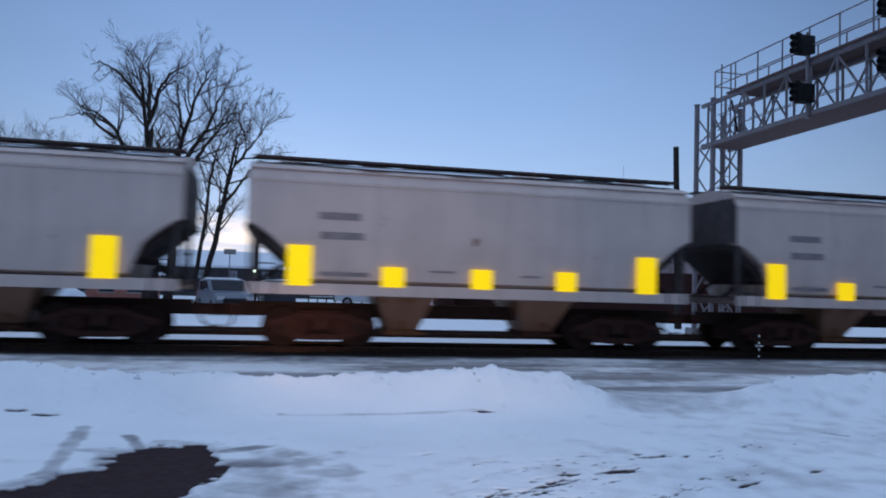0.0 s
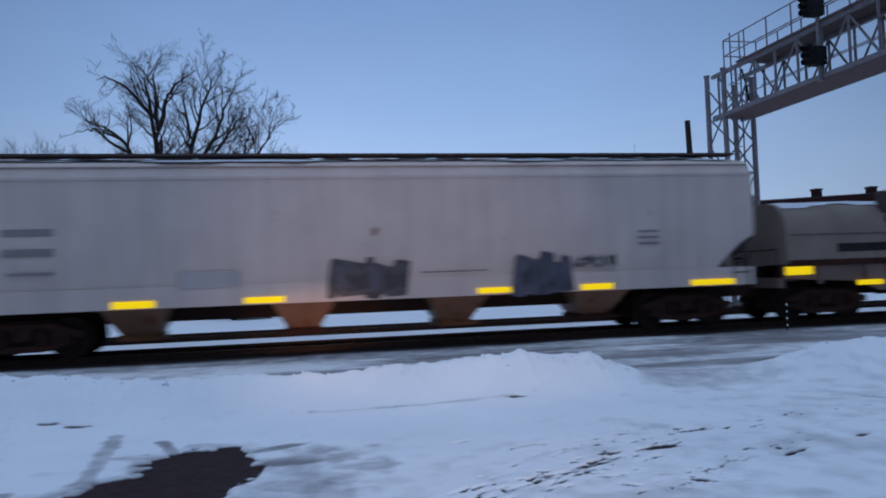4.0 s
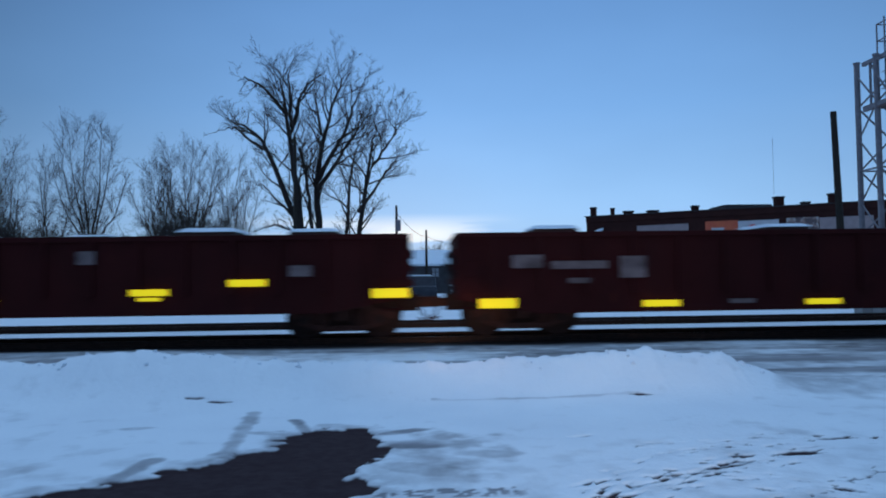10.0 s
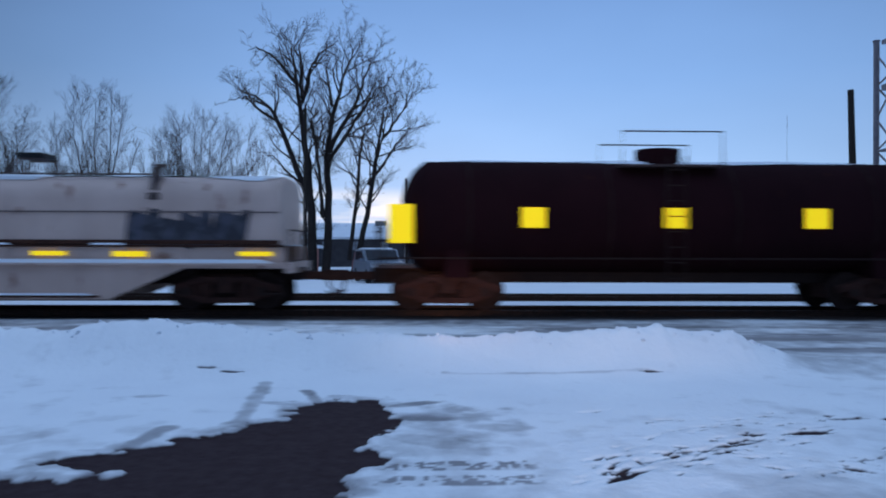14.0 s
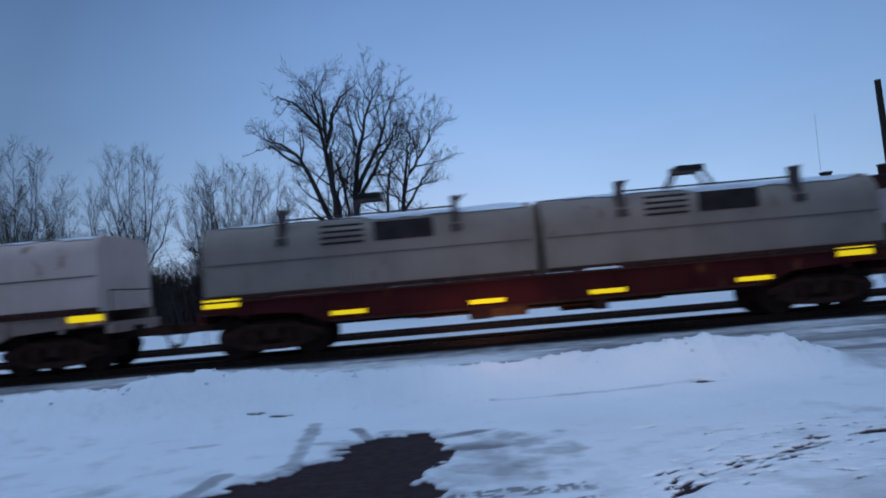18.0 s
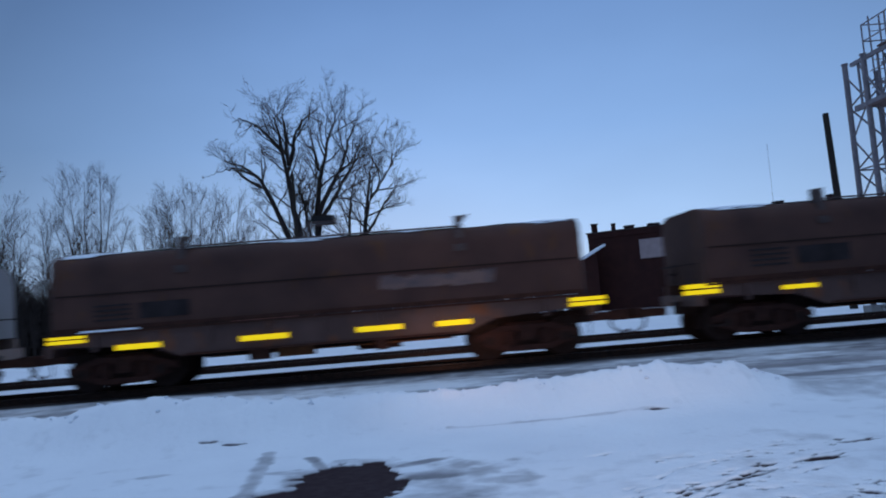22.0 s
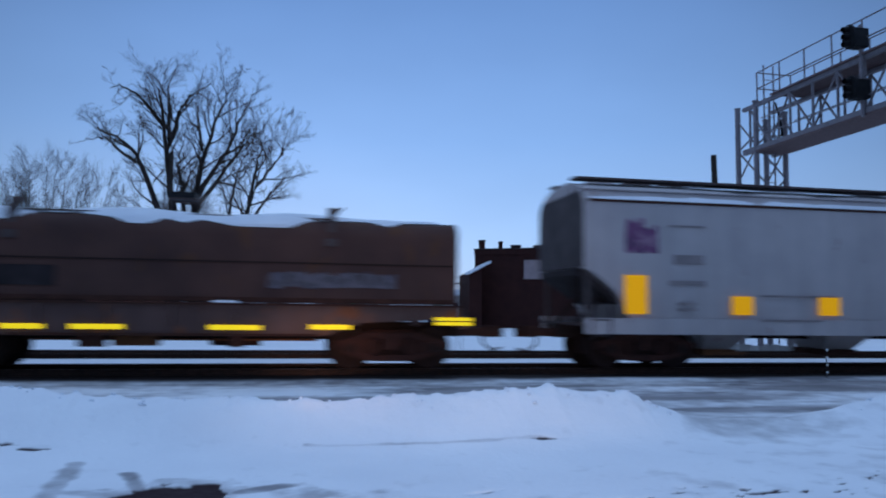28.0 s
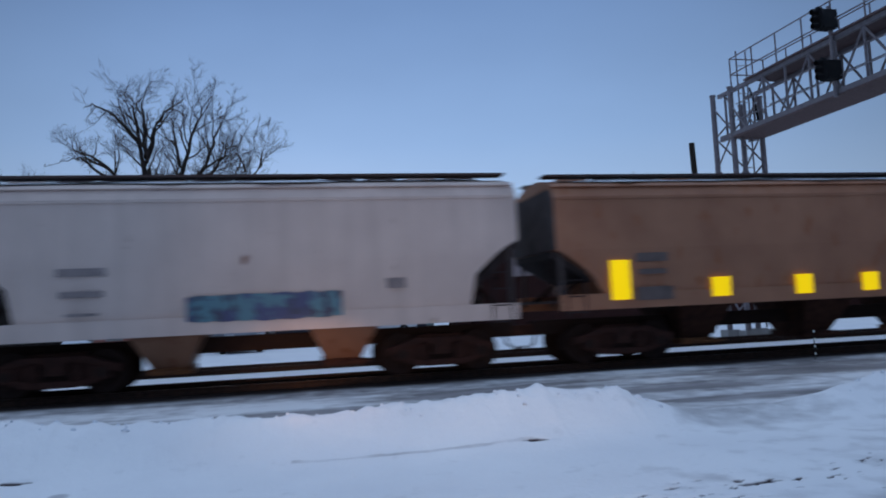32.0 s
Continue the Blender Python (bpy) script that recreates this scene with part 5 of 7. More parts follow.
couple(coil_car('dark red coil car with white markings and snowy end decks', 15.6, 17.3, OXIDE, [(-6.91, 0.98, 0.75, 0.15), (-4.64, 0.92, 0.8, 0.1), (-1.74, 0.95, 0.8, 0.13), (1.37, 0.95, 0.8, 0.13), (4.68, 0.92, 0.7, 0.11), (6.32, 0.98, 0.5, 0.12)], [(-3.58, 1.55, 0.8, 0.35), (-2.18, 1.62, 1.3, 0.06), (-2.18, 1.48, 1.3, 0.06), (-2.18, 1.34, 1.4, 0.06), (-0.38, 1.55, 1.2, 0.12), (0.27, 1.58, 0.6, 0.42), (1.82, 1.58, 1.9, 0.22), (-2.78, 0.75, 1.6, 0.18), (0.22, 0.72, 1.0, 0.12)], [(-3.48, 2.02, 1.5, 0.22, M_SNOW, 13, "snow caught in the hood's recess"), (-1.68, 2.12, 1.2, 0.26, M_SNOW, 14, "snow caught in the hood's recess"), (0.02, 2.1, 1.4, 0.2, M_SNOW, 15, "snow caught in the hood's recess"), (2.02, 2.1, 1.5, 0.26, M_SNOW, 16, "snow caught in the hood's recess"), (3.62, 2.1, 1.3, 0.24, M_SNOW, 17, "snow caught in the hood's recess")], top=2.42, sill_paint=OXIDE, platform=2.1, rounded=0.35, hood_low=1.12, low=0.34), 87.40)
couple(gondola('black high-sided gondola with tall amber plates and white stencils', 16.1, 17.48, BLACKCAR, [(-7.23, 1.45, 0.5, 0.92), (-3.86, 1.19, 0.5, 0.46), (-1.55, 1.18, 0.52, 0.47), (1.46, 1.17, 0.5, 0.47), (3.81, 1.17, 0.53, 0.47), (7.21, 1.42, 0.45, 0.92)], 2.6, [(-5.78, 2.0, 0.65, 0.2), (-5.83, 1.57, 1.2, 0.2), (-4.58, 1.8, 0.5, 0.2), (-5.78, 1.0, 1.2, 0.07), (-5.78, 0.85, 1.2, 0.07), (-2.38, 0.85, 0.5, 0.12), (6.12, 1.5, 0.5, 0.07), (6.12, 1.3, 0.5, 0.07), (6.12, 1.1, 0.55, 0.07)], load=[(-4.8, 1.3, 0.16), (-2.4, 1.5, 0.18), (2.6, 1.5, 0.2), (5.4, 1.3, 0.16)], dim=(0, 1, 2, 3, 4, 5)), 104.65)
couple(gondola('brown gondola loaded with snow-covered coils', 15.5, 16.7, BROWN, [(-7.56, 1.06, 0.8, 0.23), (-4.29, 1.01, 0.85, 0.13), (-1.82, 0.97, 0.65, 0.13), (1.88, 1.15, 0.85, 0.15), (1.88, 1.0, 0.5, 0.08), (4.07, 1.34, 0.85, 0.16), (7.3, 1.07, 0.84, 0.21)], 2.42, [(-5.63, 1.94, 0.6, 0.2), (-5.58, 1.55, 1.2, 0.2), (-5.53, 1.15, 0.9, 0.08), (-5.53, 1.0, 0.9, 0.08), (0.47, 1.95, 0.4, 0.3), (5.27, 1.6, 0.5, 0.25)], [(-2.83, 0.98, 1.5, 0.5, GRAF_MUTED, 22, 'dull brown tag')], [(-5.53, 1.3, 0.2), (-3.23, 1.3, 0.18), (0.27, 1.2, 0.1), (2.97, 1.6, 0.24), (5.47, 1.4, 0.2)]), 121.80)
couple(gondola('rust-brown gondola with white stencils and a part load of coils', 15.9, 17.4, BROWN, [(-7.0, 0.8, 0.86, 0.22), (-3.21, 0.75, 0.86, 0.15), (0.62, 0.74, 0.82, 0.13), (3.15, 0.74, 0.83, 0.13), (6.91, 0.78, 0.81, 0.16)], 2.42, [(-6.3, 1.75, 0.7, 0.3), (-5.1, 1.66, 1.3, 0.18), (-3.85, 1.6, 0.6, 0.5), (-5.1, 1.3, 0.5, 0.12), (4.0, 1.3, 0.7, 0.1), (4.0, 1.14, 0.7, 0.08), (5.5, 2.0, 0.6, 0.14), (-1.3, 0.78, 0.6, 0.1)], load=[(-5.5, 1.3, 0.22), (0.2, 1.3, 0.2), (5.2, 1.1, 0.28)], low=0.55), 138.56)
couple(coil_car('coil car with one tan and one dust-brown hood under snow', 14.32, 16.5, TANHOOD, [(-6.55, 1.41, 0.82, 0.18), (-4.34, 0.92, 0.78, 0.1), (-0.12, 0.91, 0.78, 0.1), (3.83, 0.91, 0.85, 0.12), (6.47, 1.36, 0.82, 0.2)], [(-6.04, 2.0, 1.5, 0.28), (-3.84, 1.9, 0.8, 0.1), (-3.84, 1.75, 0.8, 0.08), (1.86, 1.95, 1.2, 0.25)], [(-1.64, 1.8, 2.4, 0.4, GRAF_PALE, 31, 'faded pale tag')], top=3.1, halves=DUSTY, rounded=0.5, snow=0.17), 155.60)
couple(coil_car('pale grey coil car with a deep fish-belly frame and dark graffiti', 12.66, 14.92, CREAM, [(-5.92, 1.34, 0.8, 0.1), (-3.14, 1.34, 0.8, 0.1), (-1.38, 1.34, 0.8, 0.1), (1.03, 1.34, 0.78, 0.1), (2.84, 1.33, 0.76, 0.12), (5.68, 1.34, 0.77, 0.1)], [(-5.4, 1.95, 1.3, 0.3)], [(4.0, 1.88, 2.5, 0.85, GRAF_DARK, 41, 'black outlined spray-painted letters')], top=3.15, belly=True, sill_paint=CREAM, hood_low=1.55), 171.53)
couple(tank_car('black tank car with tall yellow reflector plates', 14.0, 16.3, BLACKCAR, [(-6.4, 2.05, 0.56, 0.9), (-3.33, 2.2, 0.56, 0.47), (0.0, 2.2, 0.56, 0.47), (3.33, 2.2, 0.56, 0.47), (6.4, 2.05, 0.56, 0.9)]), 186.93)


def plain_coil(label, start, paint, tape, marks, art=(), **kw):
    kw.setdefault("rounded", 0.40)
    kw.setdefault("sill_paint", SILL_DARK if paint in (DUSTY, SLATE, BLUEGREY, DULL) else SILL_PALE)
    couple(coil_car(label, kw.pop("length", 12.2), kw.pop("pitch", 13.8), paint, tape, marks, art, **kw), start)


STACK = [(-1.55, 2.02, 1.1, 0.12), (-1.55, 1.86, 1.1, 0.09), (-1.55, 1.72, 1.1, 0.07), (1.6, 1.9, 2.2, 0.14)]
plain_coil('cream coil car with rust-stained hood and stencils', 202.67, CREAM, [(-6.21, 1.26, 0.82, 0.2), (-2.74, 1.26, 0.8, 0.14), (-0.08, 1.27, 0.82, 0.12), (2.66, 1.3, 0.81, 0.12), (5.75, 1.3, 0.82, 0.18)], STACK, [(-4.9, 2.6, 1.9, 0.9, TAN, 51, 'dusty brown stain')], length=12.45, pitch=14.73)
plain_coil('cream coil car with small black stencils', 217.28, CREAM, [(-5.96, 1.3, 0.8, 0.22), (-4.12, 1.12, 0.76, 0.1), (-1.63, 1.36, 0.8, 0.12), (0.4, 1.37, 0.77, 0.1), (3.31, 1.36, 0.8, 0.1), (5.93, 1.3, 0.82, 0.2), (-2.86, 1.3, 0.45, 0.08), (2.44, 1.35, 0.45, 0.08)], STACK, dim=(6, 7), length=12.68, pitch=14.85)
LOGO = [(-0.85, 0.18, 0.9, 0.05), (-0.85, 0.06, 0.9, 0.05), (-0.85, -0.06, 0.9, 0.05), (-0.85, -0.18, 0.9, 0.05), (0.45, 0.0, 1.25, 0.40)]


def logo(x, z, k=1.0):
    """A four-bar block emblem."""
    return [(x + a * k, z + b * k, w * k, h * k) for a, b, w, h in LOGO]


plain_coil('coil car with cream hoods, dark emblems and a red-brown frame', 233.82, DULL, [(-7.44, 1.35, 0.82, 0.2), (-4.51, 0.92, 0.8, 0.1), (-1.32, 0.9, 0.8, 0.1), (1.44, 0.9, 0.82, 0.1), (4.78, 0.9, 0.79, 0.1), (7.1, 1.33, 0.8, 0.2)], logo(-3.6, 2.72, 1.1) + logo(3.9, 2.75, 1.1), halves=True, sill_paint=OXIDE, top=3.15, rounded=0.65, length=15.79, pitch=18.21)
plain_coil('tan coil car with a blue spray-painted patch', 250.45, DULL, [(-6.13, 1.28, 0.7, 0.2), (-3.28, 0.95, 0.66, 0.08), (0.08, 1.25, 0.85, 0.12), (3.49, 0.95, 0.8, 0.1), (6.3, 1.29, 0.82, 0.18)], logo(-3.52, 1.95, 0.8), [(-0.47, 2.25, 1.7, 1.15, GRAF_BLUE, 61, 'bright blue spray-painted patch')], dim=(1,), length=12.4, pitch=14.99)
plain_coil('pale grey coil car with square yellow plates', 265.54, HOODGREY, [(-6.26, 1.31, 0.62, 0.38), (-4.33, 1.28, 0.52, 0.45), (-1.53, 1.28, 0.53, 0.45), (0.36, 1.28, 0.52, 0.46), (1.94, 1.28, 0.52, 0.42), (3.92, 1.27, 0.52, 0.44), (5.57, 1.33, 0.6, 0.36), (-2.53, 1.38, 0.5, 0.07), (2.47, 1.38, 0.5, 0.07)], [(-0.83, 1.95, 1.4, 0.18), (1.97, 1.9, 1.6, 0.14)], dim=(7, 8), length=12.49, pitch=14.93)
plain_coil('dust-brown coil car with a faded emblem', 280.16, DUSTY, [(-5.76, 1.28, 0.85, 0.18), (-4.17, 1.02, 1.0, 0.12), (-1.34, 1.0, 1.1, 0.12), (1.28, 0.99, 1.05, 0.12), (2.99, 0.98, 0.8, 0.12), (6.11, 1.23, 0.84, 0.2)], logo(-3.96, 1.82, 0.9), [(2.64, 2.0, 2.6, 0.35, GRAF_MUTED, 71, 'faded violet tag')], length=12.3, pitch=14.78)
plain_coil('dirty brown coil car with a faded emblem and muted tag', 295.20, DUSTY, [(-6.25, 1.29, 0.86, 0.24), (-3.92, 1.18, 0.86, 0.1), (0.47, 1.22, 0.83, 0.1), (3.07, 1.2, 0.85, 0.1), (5.81, 1.25, 0.82, 0.2), (-1.29, 1.0, 0.5, 0.08), (1.31, 1.02, 0.5, 0.08)], logo(-3.69, 1.92, 1.0), [(2.31, 1.85, 2.4, 0.4, GRAF_MUTED, 73, 'muted violet tag')], dim=(5, 6), length=12.28, pitch=15.27)
plain_coil('pale blue-grey coil car with red and white graffiti', 310.10, BLUEGREY, [(-5.57, 1.07, 0.9, 0.22), (-2.45, 1.05, 0.87, 0.1), (-0.17, 1.05, 0.87, 0.1), (2.14, 1.03, 0.83, 0.1), (4.91, 1.06, 0.85, 0.18)], logo(-2.94, 1.95, 1.0), [(3.2, 1.82, 4.5, 0.62, GRAF_RED, 81, 'red and white spray-painted letters'), (-0.64, 1.85, 2.2, 0.5, GRAF_DARK, 83, 'dark spray-painted letters')], rounded=0.75, length=11.05, pitch=14.1)
plain_coil('plain slate-grey coil car with a round emblem', 324.05, SLATE, [(-5.64, 1.08, 0.85, 0.18), (-2.45, 1.07, 0.88, 0.11), (-0.16, 1.06, 0.87, 0.11), (2.13, 1.06, 0.8, 0.11), (4.16, 1.08, 0.8, 0.18)], [(-0.08, 2.25, 0.55, 0.16), (-0.08, 2.02, 0.55, 0.16)], rounded=0.75, length=11.1, pitch=13.52)
couple(boxcar('oxide-red boxcar with white graffiti along its lower side', 15.1, 17.2, BOXRED, [(-6.67, 1.5, 0.45, 0.87), (-4.19, 1.29, 0.52, 0.45), (-1.59, 1.31, 0.54, 0.46), (2.13, 1.36, 0.49, 0.43), (4.31, 1.34, 0.49, 0.44), (6.97, 1.54, 0.44, 0.87)], 4.98, [(-5.47, 3.55, 0.8, 0.5), (-4.37, 3.62, 0.9, 0.5), (-5.42, 3.05, 0.8, 0.42)], [(0.73, 1.15, 11.6, 0.85, GRAF_WHITE, 91, 'white and green spray-painted letters'), (2.73, 1.78, 2.2, 0.4, GRAF_WHITE, 93, 'white spray-painted letters')]), 339.10)
plain_coil('dark dust-brown coil car with long yellow strips and snow', 354.91, DUSTY, [(-5.89, 1.26, 0.78, 0.17), (-2.73, 0.9, 0.78, 0.1), (-1.36, 0.9, 1.0, 0.1), (1.28, 0.9, 1.03, 0.1), (3.21, 0.92, 0.84, 0.1), (5.85, 1.06, 0.82, 0.17)], logo(-3.26, 1.9, 1.0), [(3.2, 1.9, 2.6, 0.35, GRAF_SLATE, 95, 'faded dark tag')], length=12.02, pitch=14.53, snow=0.16)
couple(covered_hopper('grey covered hopper with rust streaks, purple tag and square yellow plates', 17.91, 19.95, GREY, 4, [(-7.68, 1.71, 0.54, 0.88), (-5.01, 1.49, 0.53, 0.43), (-2.71, 1.5, 0.55, 0.43), (0.11, 1.5, 0.53, 0.43), (2.5, 1.5, 0.51, 0.42), (4.85, 1.5, 0.5, 0.42), (7.6, 1.72, 0.45, 0.86)], [(-6.37, 2.53, 0.75, 0.22), (-6.41, 1.99, 0.9, 0.1), (-6.41, 1.51, 0.45, 0.07), (-6.41, 1.38, 0.45, 0.07), (-6.41, 3.3, 0.9, 0.05), (-3.51, 1.72, 2.0, 0.05), (-3.71, 1.15, 1.6, 0.05), (6.29, 1.55, 0.35, 0.2)], [(-7.55, 3.05, 0.75, 0.75, GRAF_PURPLE, 101, 'purple spray-painted tag'), (0.99, 1.32, 3.4, 0.7, GRAF_YELLOW, 103, 'faded yellow letters')], height=4.51, low=0.92, slope=1.75, notch=2.3, rust=True, dim=(0, 1, 2, 3, 4, 5, 6)), 372.64)
couple(covered_hopper('rust-streaked grey covered hopper with a pale lower band and square plates', 18.3, 19.45, GREYRUST, 4, [(-7.85, 1.59, 0.56, 0.46), (-4.52, 1.57, 0.52, 0.46), (-1.48, 1.54, 0.48, 0.45), (1.3, 1.56, 0.48, 0.44), (4.36, 1.55, 0.49, 0.46), (7.55, 1.75, 0.55, 0.48)], [(-7.14, 2.34, 0.95, 0.13), (-7.14, 1.92, 0.9, 0.13), (6.36, 1.3, 0.3, 0.1), (6.66, 1.05, 0.2, 0.12)], [(-6.6, 3.68, 2.4, 0.30, RUST_STAIN, 121, 'orange rust stain under the roof edge'), (-1.4, 3.65, 3.6, 0.36, RUST_STAIN, 122, 'orange rust stain under the roof edge'), (3.4, 3.69, 2.0, 0.26, RUST_STAIN, 123, 'orange rust stain under the roof edge')], height=4.49, low=0.92, slope=1.75, notch=2.3, rust=True, band=(-0.6, 12.6, PALE_GREY)), 391.90)
couple(covered_hopper('off-white two-bay covered hopper with a teal and navy tag', 11.35, 12.28, WHITE, 2, [], [(-3.3, 2.43, 0.9, 0.16), (-3.3, 2.0, 0.8, 0.12), (-3.3, 1.6, 0.6, 0.06), (2.9, 2.0, 0.4, 0.22)], [(0.2, 1.60, 3.1, 0.60, GRAF_TEAL, 111, 'ragged teal and navy spray-painted patch')], height=4.5, low=1.22, slope=1.6, notch=2.85, chute=TAN), 407.99)
couple(covered_hopper('tan dust-caked covered hopper with square yellow plates', 17.9, 18.93, TANCAR, 4, [(-7.43, 1.88, 0.47, 0.9), (-4.91, 1.64, 0.47, 0.45), (-2.7, 1.62, 0.45, 0.46), (-0.85, 1.62, 0.45, 0.44), (1.61, 1.62, 0.45, 0.44), (6.61, 1.88, 0.47, 0.9)], [(-6.63, 2.38, 0.8, 0.2), (-6.63, 2.05, 0.7, 0.12), (-6.59, 1.55, 0.9, 0.3)], height=4.45, low=1.34, slope=1.75, notch=2.6, chute=M_RUST), 423.45)


# ---- signal bridge ----
def signal_bridge():
    top = new("signal_bridge")
    tagged(top, "galvanised lattice signal bridge over the tracks with black signal heads", "signal bridge")
    x0, x1 = 16.6, 17.8
    for base_y, sgn in ((25.45, 1), (12.0, 1)):
        ya, yb = base_y, base_y + 1.15
        for x, y, h in ((x0, yb, 9.35), (x0, ya, 9.35), (x1, yb, 9.0), (x1, ya, 9.0)):
            part("tower_leg", Shape().tube([(x, y, -0.05), (x, y, h)], 0.10, 12).tube([(x, y, h - 0.02), (x, y, h + 0.03)], 0.125, 12), M_GALV, top)
            part("footing", Shape().box(x, y, 0.12, 0.5, 0.5, 0.4), M_CONC, top)
        for k in range(7):
            z = 0.6 + k * 1.18
            for (xa, xb, y_a, y_b) in ((x0, x0, ya, yb), (x1, x1, ya, yb), (x0, x1, ya, ya), (x0, x1, yb, yb)):
                a, b = (xa, y_a), (xb, y_b)
                if k % 2:
                    a, b = b, a
                part("diagonal", Shape().tube([(*a, z), (*b, z + 1.18)], 0.035, 5), M_GALV, top)
                if k in (2, 4):
                    part("strut", Shape().tube([(*a, z), (*b, z)], 0.035, 5), M_GALV, top)
    # lower deck, upper deck, side trusses
    ye, ys = 26.2, 11.6
    for x in (x0, x1):
        part("lower_chord", Shape().box(x, (ye + ys) / 2, 7.55, 0.14, ye - ys, 0.20), M_GALV, top)
        part("upper_chord", Shape().box(x, (ye + ys) / 2, 9.20, 0.12, ye - ys, 0.14), M_GALV, top)
        n = 12
        for i in range(n):
            y = ye - 0.4 - i * (ye - ys - 0.8) / n
            step = (ye - ys - 0.8) / n
            part("truss_post", Shape().tube([(x, y, 7.55), (x, y, 9.2)], 0.045, 6), M_GALV, top)
            a, b = ((y, 7.6), (y - step, 9.15)) if i % 2 else ((y, 9.15), (y - step, 7.6))
            part("truss_diagonal", Shape().tube([(x, a[0], a[1]), (x, b[0], b[1])], 0.038, 6), M_GALV, top)
    part("lower_deck", Shape().box((x0 + x1) / 2, (ye + ys) / 2 - 0.3, 7.46, 1.35, ye - ys - 0.6, 0.06), M_DECK, top)
    part("upper_deck", Shape().box((x0 + x1) / 2, (24.4 + ys) / 2, 9.30, 1.5, 24.4 - ys, 0.06), M_DECK, top)
    for x in (x0 - 0.1, x1 + 0.1):
        for i in range(11):
            y = 25.2 - i * 1.3
            part("rail_post", Shape().tube([(x, y, 9.2), (x, y, 10.35)], 0.028, 5), M_GALV, top)
        for z in (9.75, 10.35):
            part("handrail", Shape().tube([(x, 25.2, z), (x, ys, z)], 0.026, 5), M_GALV, top)
            part("lower_handrail", Shape().tube([(x, 25.0, z - 1.75), (x, ys, z - 1.75)], 0.02, 5), M_GALV, top)
    for z in (9.75, 10.35):
        part("end_rail", Shape().tube([(x0 - 0.1, 25.2, z), (x1 + 0.1, 25.2, z)], 0.026, 5), M_GALV, top)
    part("ladder_stile", Shape().tube([(x0 + 0.25, 25.3, 0.4), (x0 + 0.25, 25.3, 10.7)], 0.03, 5), M_GALV, top)
    part("ladder_stile", Shape().tube([(x0 + 0.65, 25.3, 0.4), (x0 + 0.65, 25.3, 10.7)], 0.03, 5), M_GALV, top)
    for k in range(28):
        part("ladder_rung", Shape().tube([(x0 + 0.25, 25.3, 0.7 + k * 0.35), (x0 + 0.65, 25.3, 0.7 + k * 0.35)], 0.014, 4), M_GALV, top)
    part("cable", Shape().tube([(x0 + 0.5, 25.0, 9.2), (x0 + 0.3, 24.6, 8.8), (x0 + 0.2, 24.3, 8.3), (x0 + 0.4, 24.5, 7.9), (x0 + 0.7, 25.0, 8.0)], 0.04, 6), M_BLACK, top)
    for y in (20.0, 16.5):
        part("signal_mast", Shape().tube([(x0 - 0.12, y + 0.05, 7.4), (x0 - 0.12, y + 0.05, 10.2)], 0.06, 8), M_GALV, top)
        for z in (8.22, 9.78):
            oval = [(0.26 * math.cos(k * math.tau / 16), 0.37 * math.sin(k * math.tau / 16)) for k in range(16)]
            head = part("signal_head", Shape().extrude(oval, -0.03, 0.03, "x"), M_BLACK, top, "black signal head with hooded lamps", m=pose(x0 - 0.55, y, z))
            for k in (-0.22, 0.0, 0.22):
                part("lamp_hood", Shape().tube([(0.0, 0.0, k), (-0.22, 0.0, k - 0.03)], 0.09, 10, caps=False), M_BLACK, head)
            part("case", Shape().box(0.28, 0.0, -0.04, 0.5, 0.36, 0.58), M_BLACK, head, bevel=0.02)
    return top


signal_bridge()


# ---- poles and wires ----
def leaning_pole(x, y, h, lean, r=0.15):
    s = Shape().tube([(x - lean, y, -0.2), (x - lean * 0.5, y, h * 0.5), (x, y, h)], [r * 1.15, r, r * 0.85], 10)
    tagged(part("wooden_pole", s, M_WOOD), "dark weathered wooden pole standing in snow behind the tracks", "pole")


leaning_pole(18.35, 31.2, 8.58, -0.25)


def marker_post(x, y, h):
    top = new("marker_post")
    tagged(top, "thin dark marker post with small white reflectors beside the track", "marker post")
    part("post", Shape().tube([(x, y, -0.1), (x, y, h)], 0.012, 6), M_BLACK, top)
    for k in range(4):
        part("reflector", Shape().tube([(x, y - 0.010, 0.16 + k * (h - 0.20) / 3), (x, y - 0.024, 0.16 + k * (h - 0.20) / 3)], 0.028, 8), M_BEAD, top, "small white glass reflector")


M_BEAD = surface("white_glass_reflector", (0.85, 0.85, 0.80), (0.75, 0.75, 0.72), 0.2)
marker_post(12.35, 16.68, 0.72)


def utility_pole(x, y, h, arm=0.8, transformer=False):
    top = new("utility_pole")
    tagged(top, "thin dark wooden utility pole against the dusk sky", "utility pole", group="utility poles")
    part("pole", Shape().tube([(x, y, -0.3), (x, y, h)], [0.14, 0.09], 8), M_WOOD, top)
    if arm:
        part("crossarm", Shape().box(x, y, h - 0.45, arm * 2, 0.1, 0.12), M_WOOD, top)
        for k in (-0.8, -0.3, 0.3, 0.8):
            part("insulator", Shape().tube([(x + k * arm, y, h - 0.39), (x + k * arm, y, h - 0.25)], 0.04, 6), M_BLACK, top)
    if transformer:
        part("transformer", Shape().tube([(x + 0.12, y - 0.3, h - 2.1), (x + 0.12, y - 0.3, h - 1.2)], 0.24, 10), M_GALV, top)


utility_pole(-1.4, 60, 7.45, 0, True)
utility_pole(1.1, 66, 5.8, 0)
utility_pole(13.83, 80, 6.15, 0)
utility_pole(12.6, 80, 5.05, 0)
utility_pole(12.1, 81, 4.2, 0)
utility_pole(-6.9, 43.2, 9.9, 0)


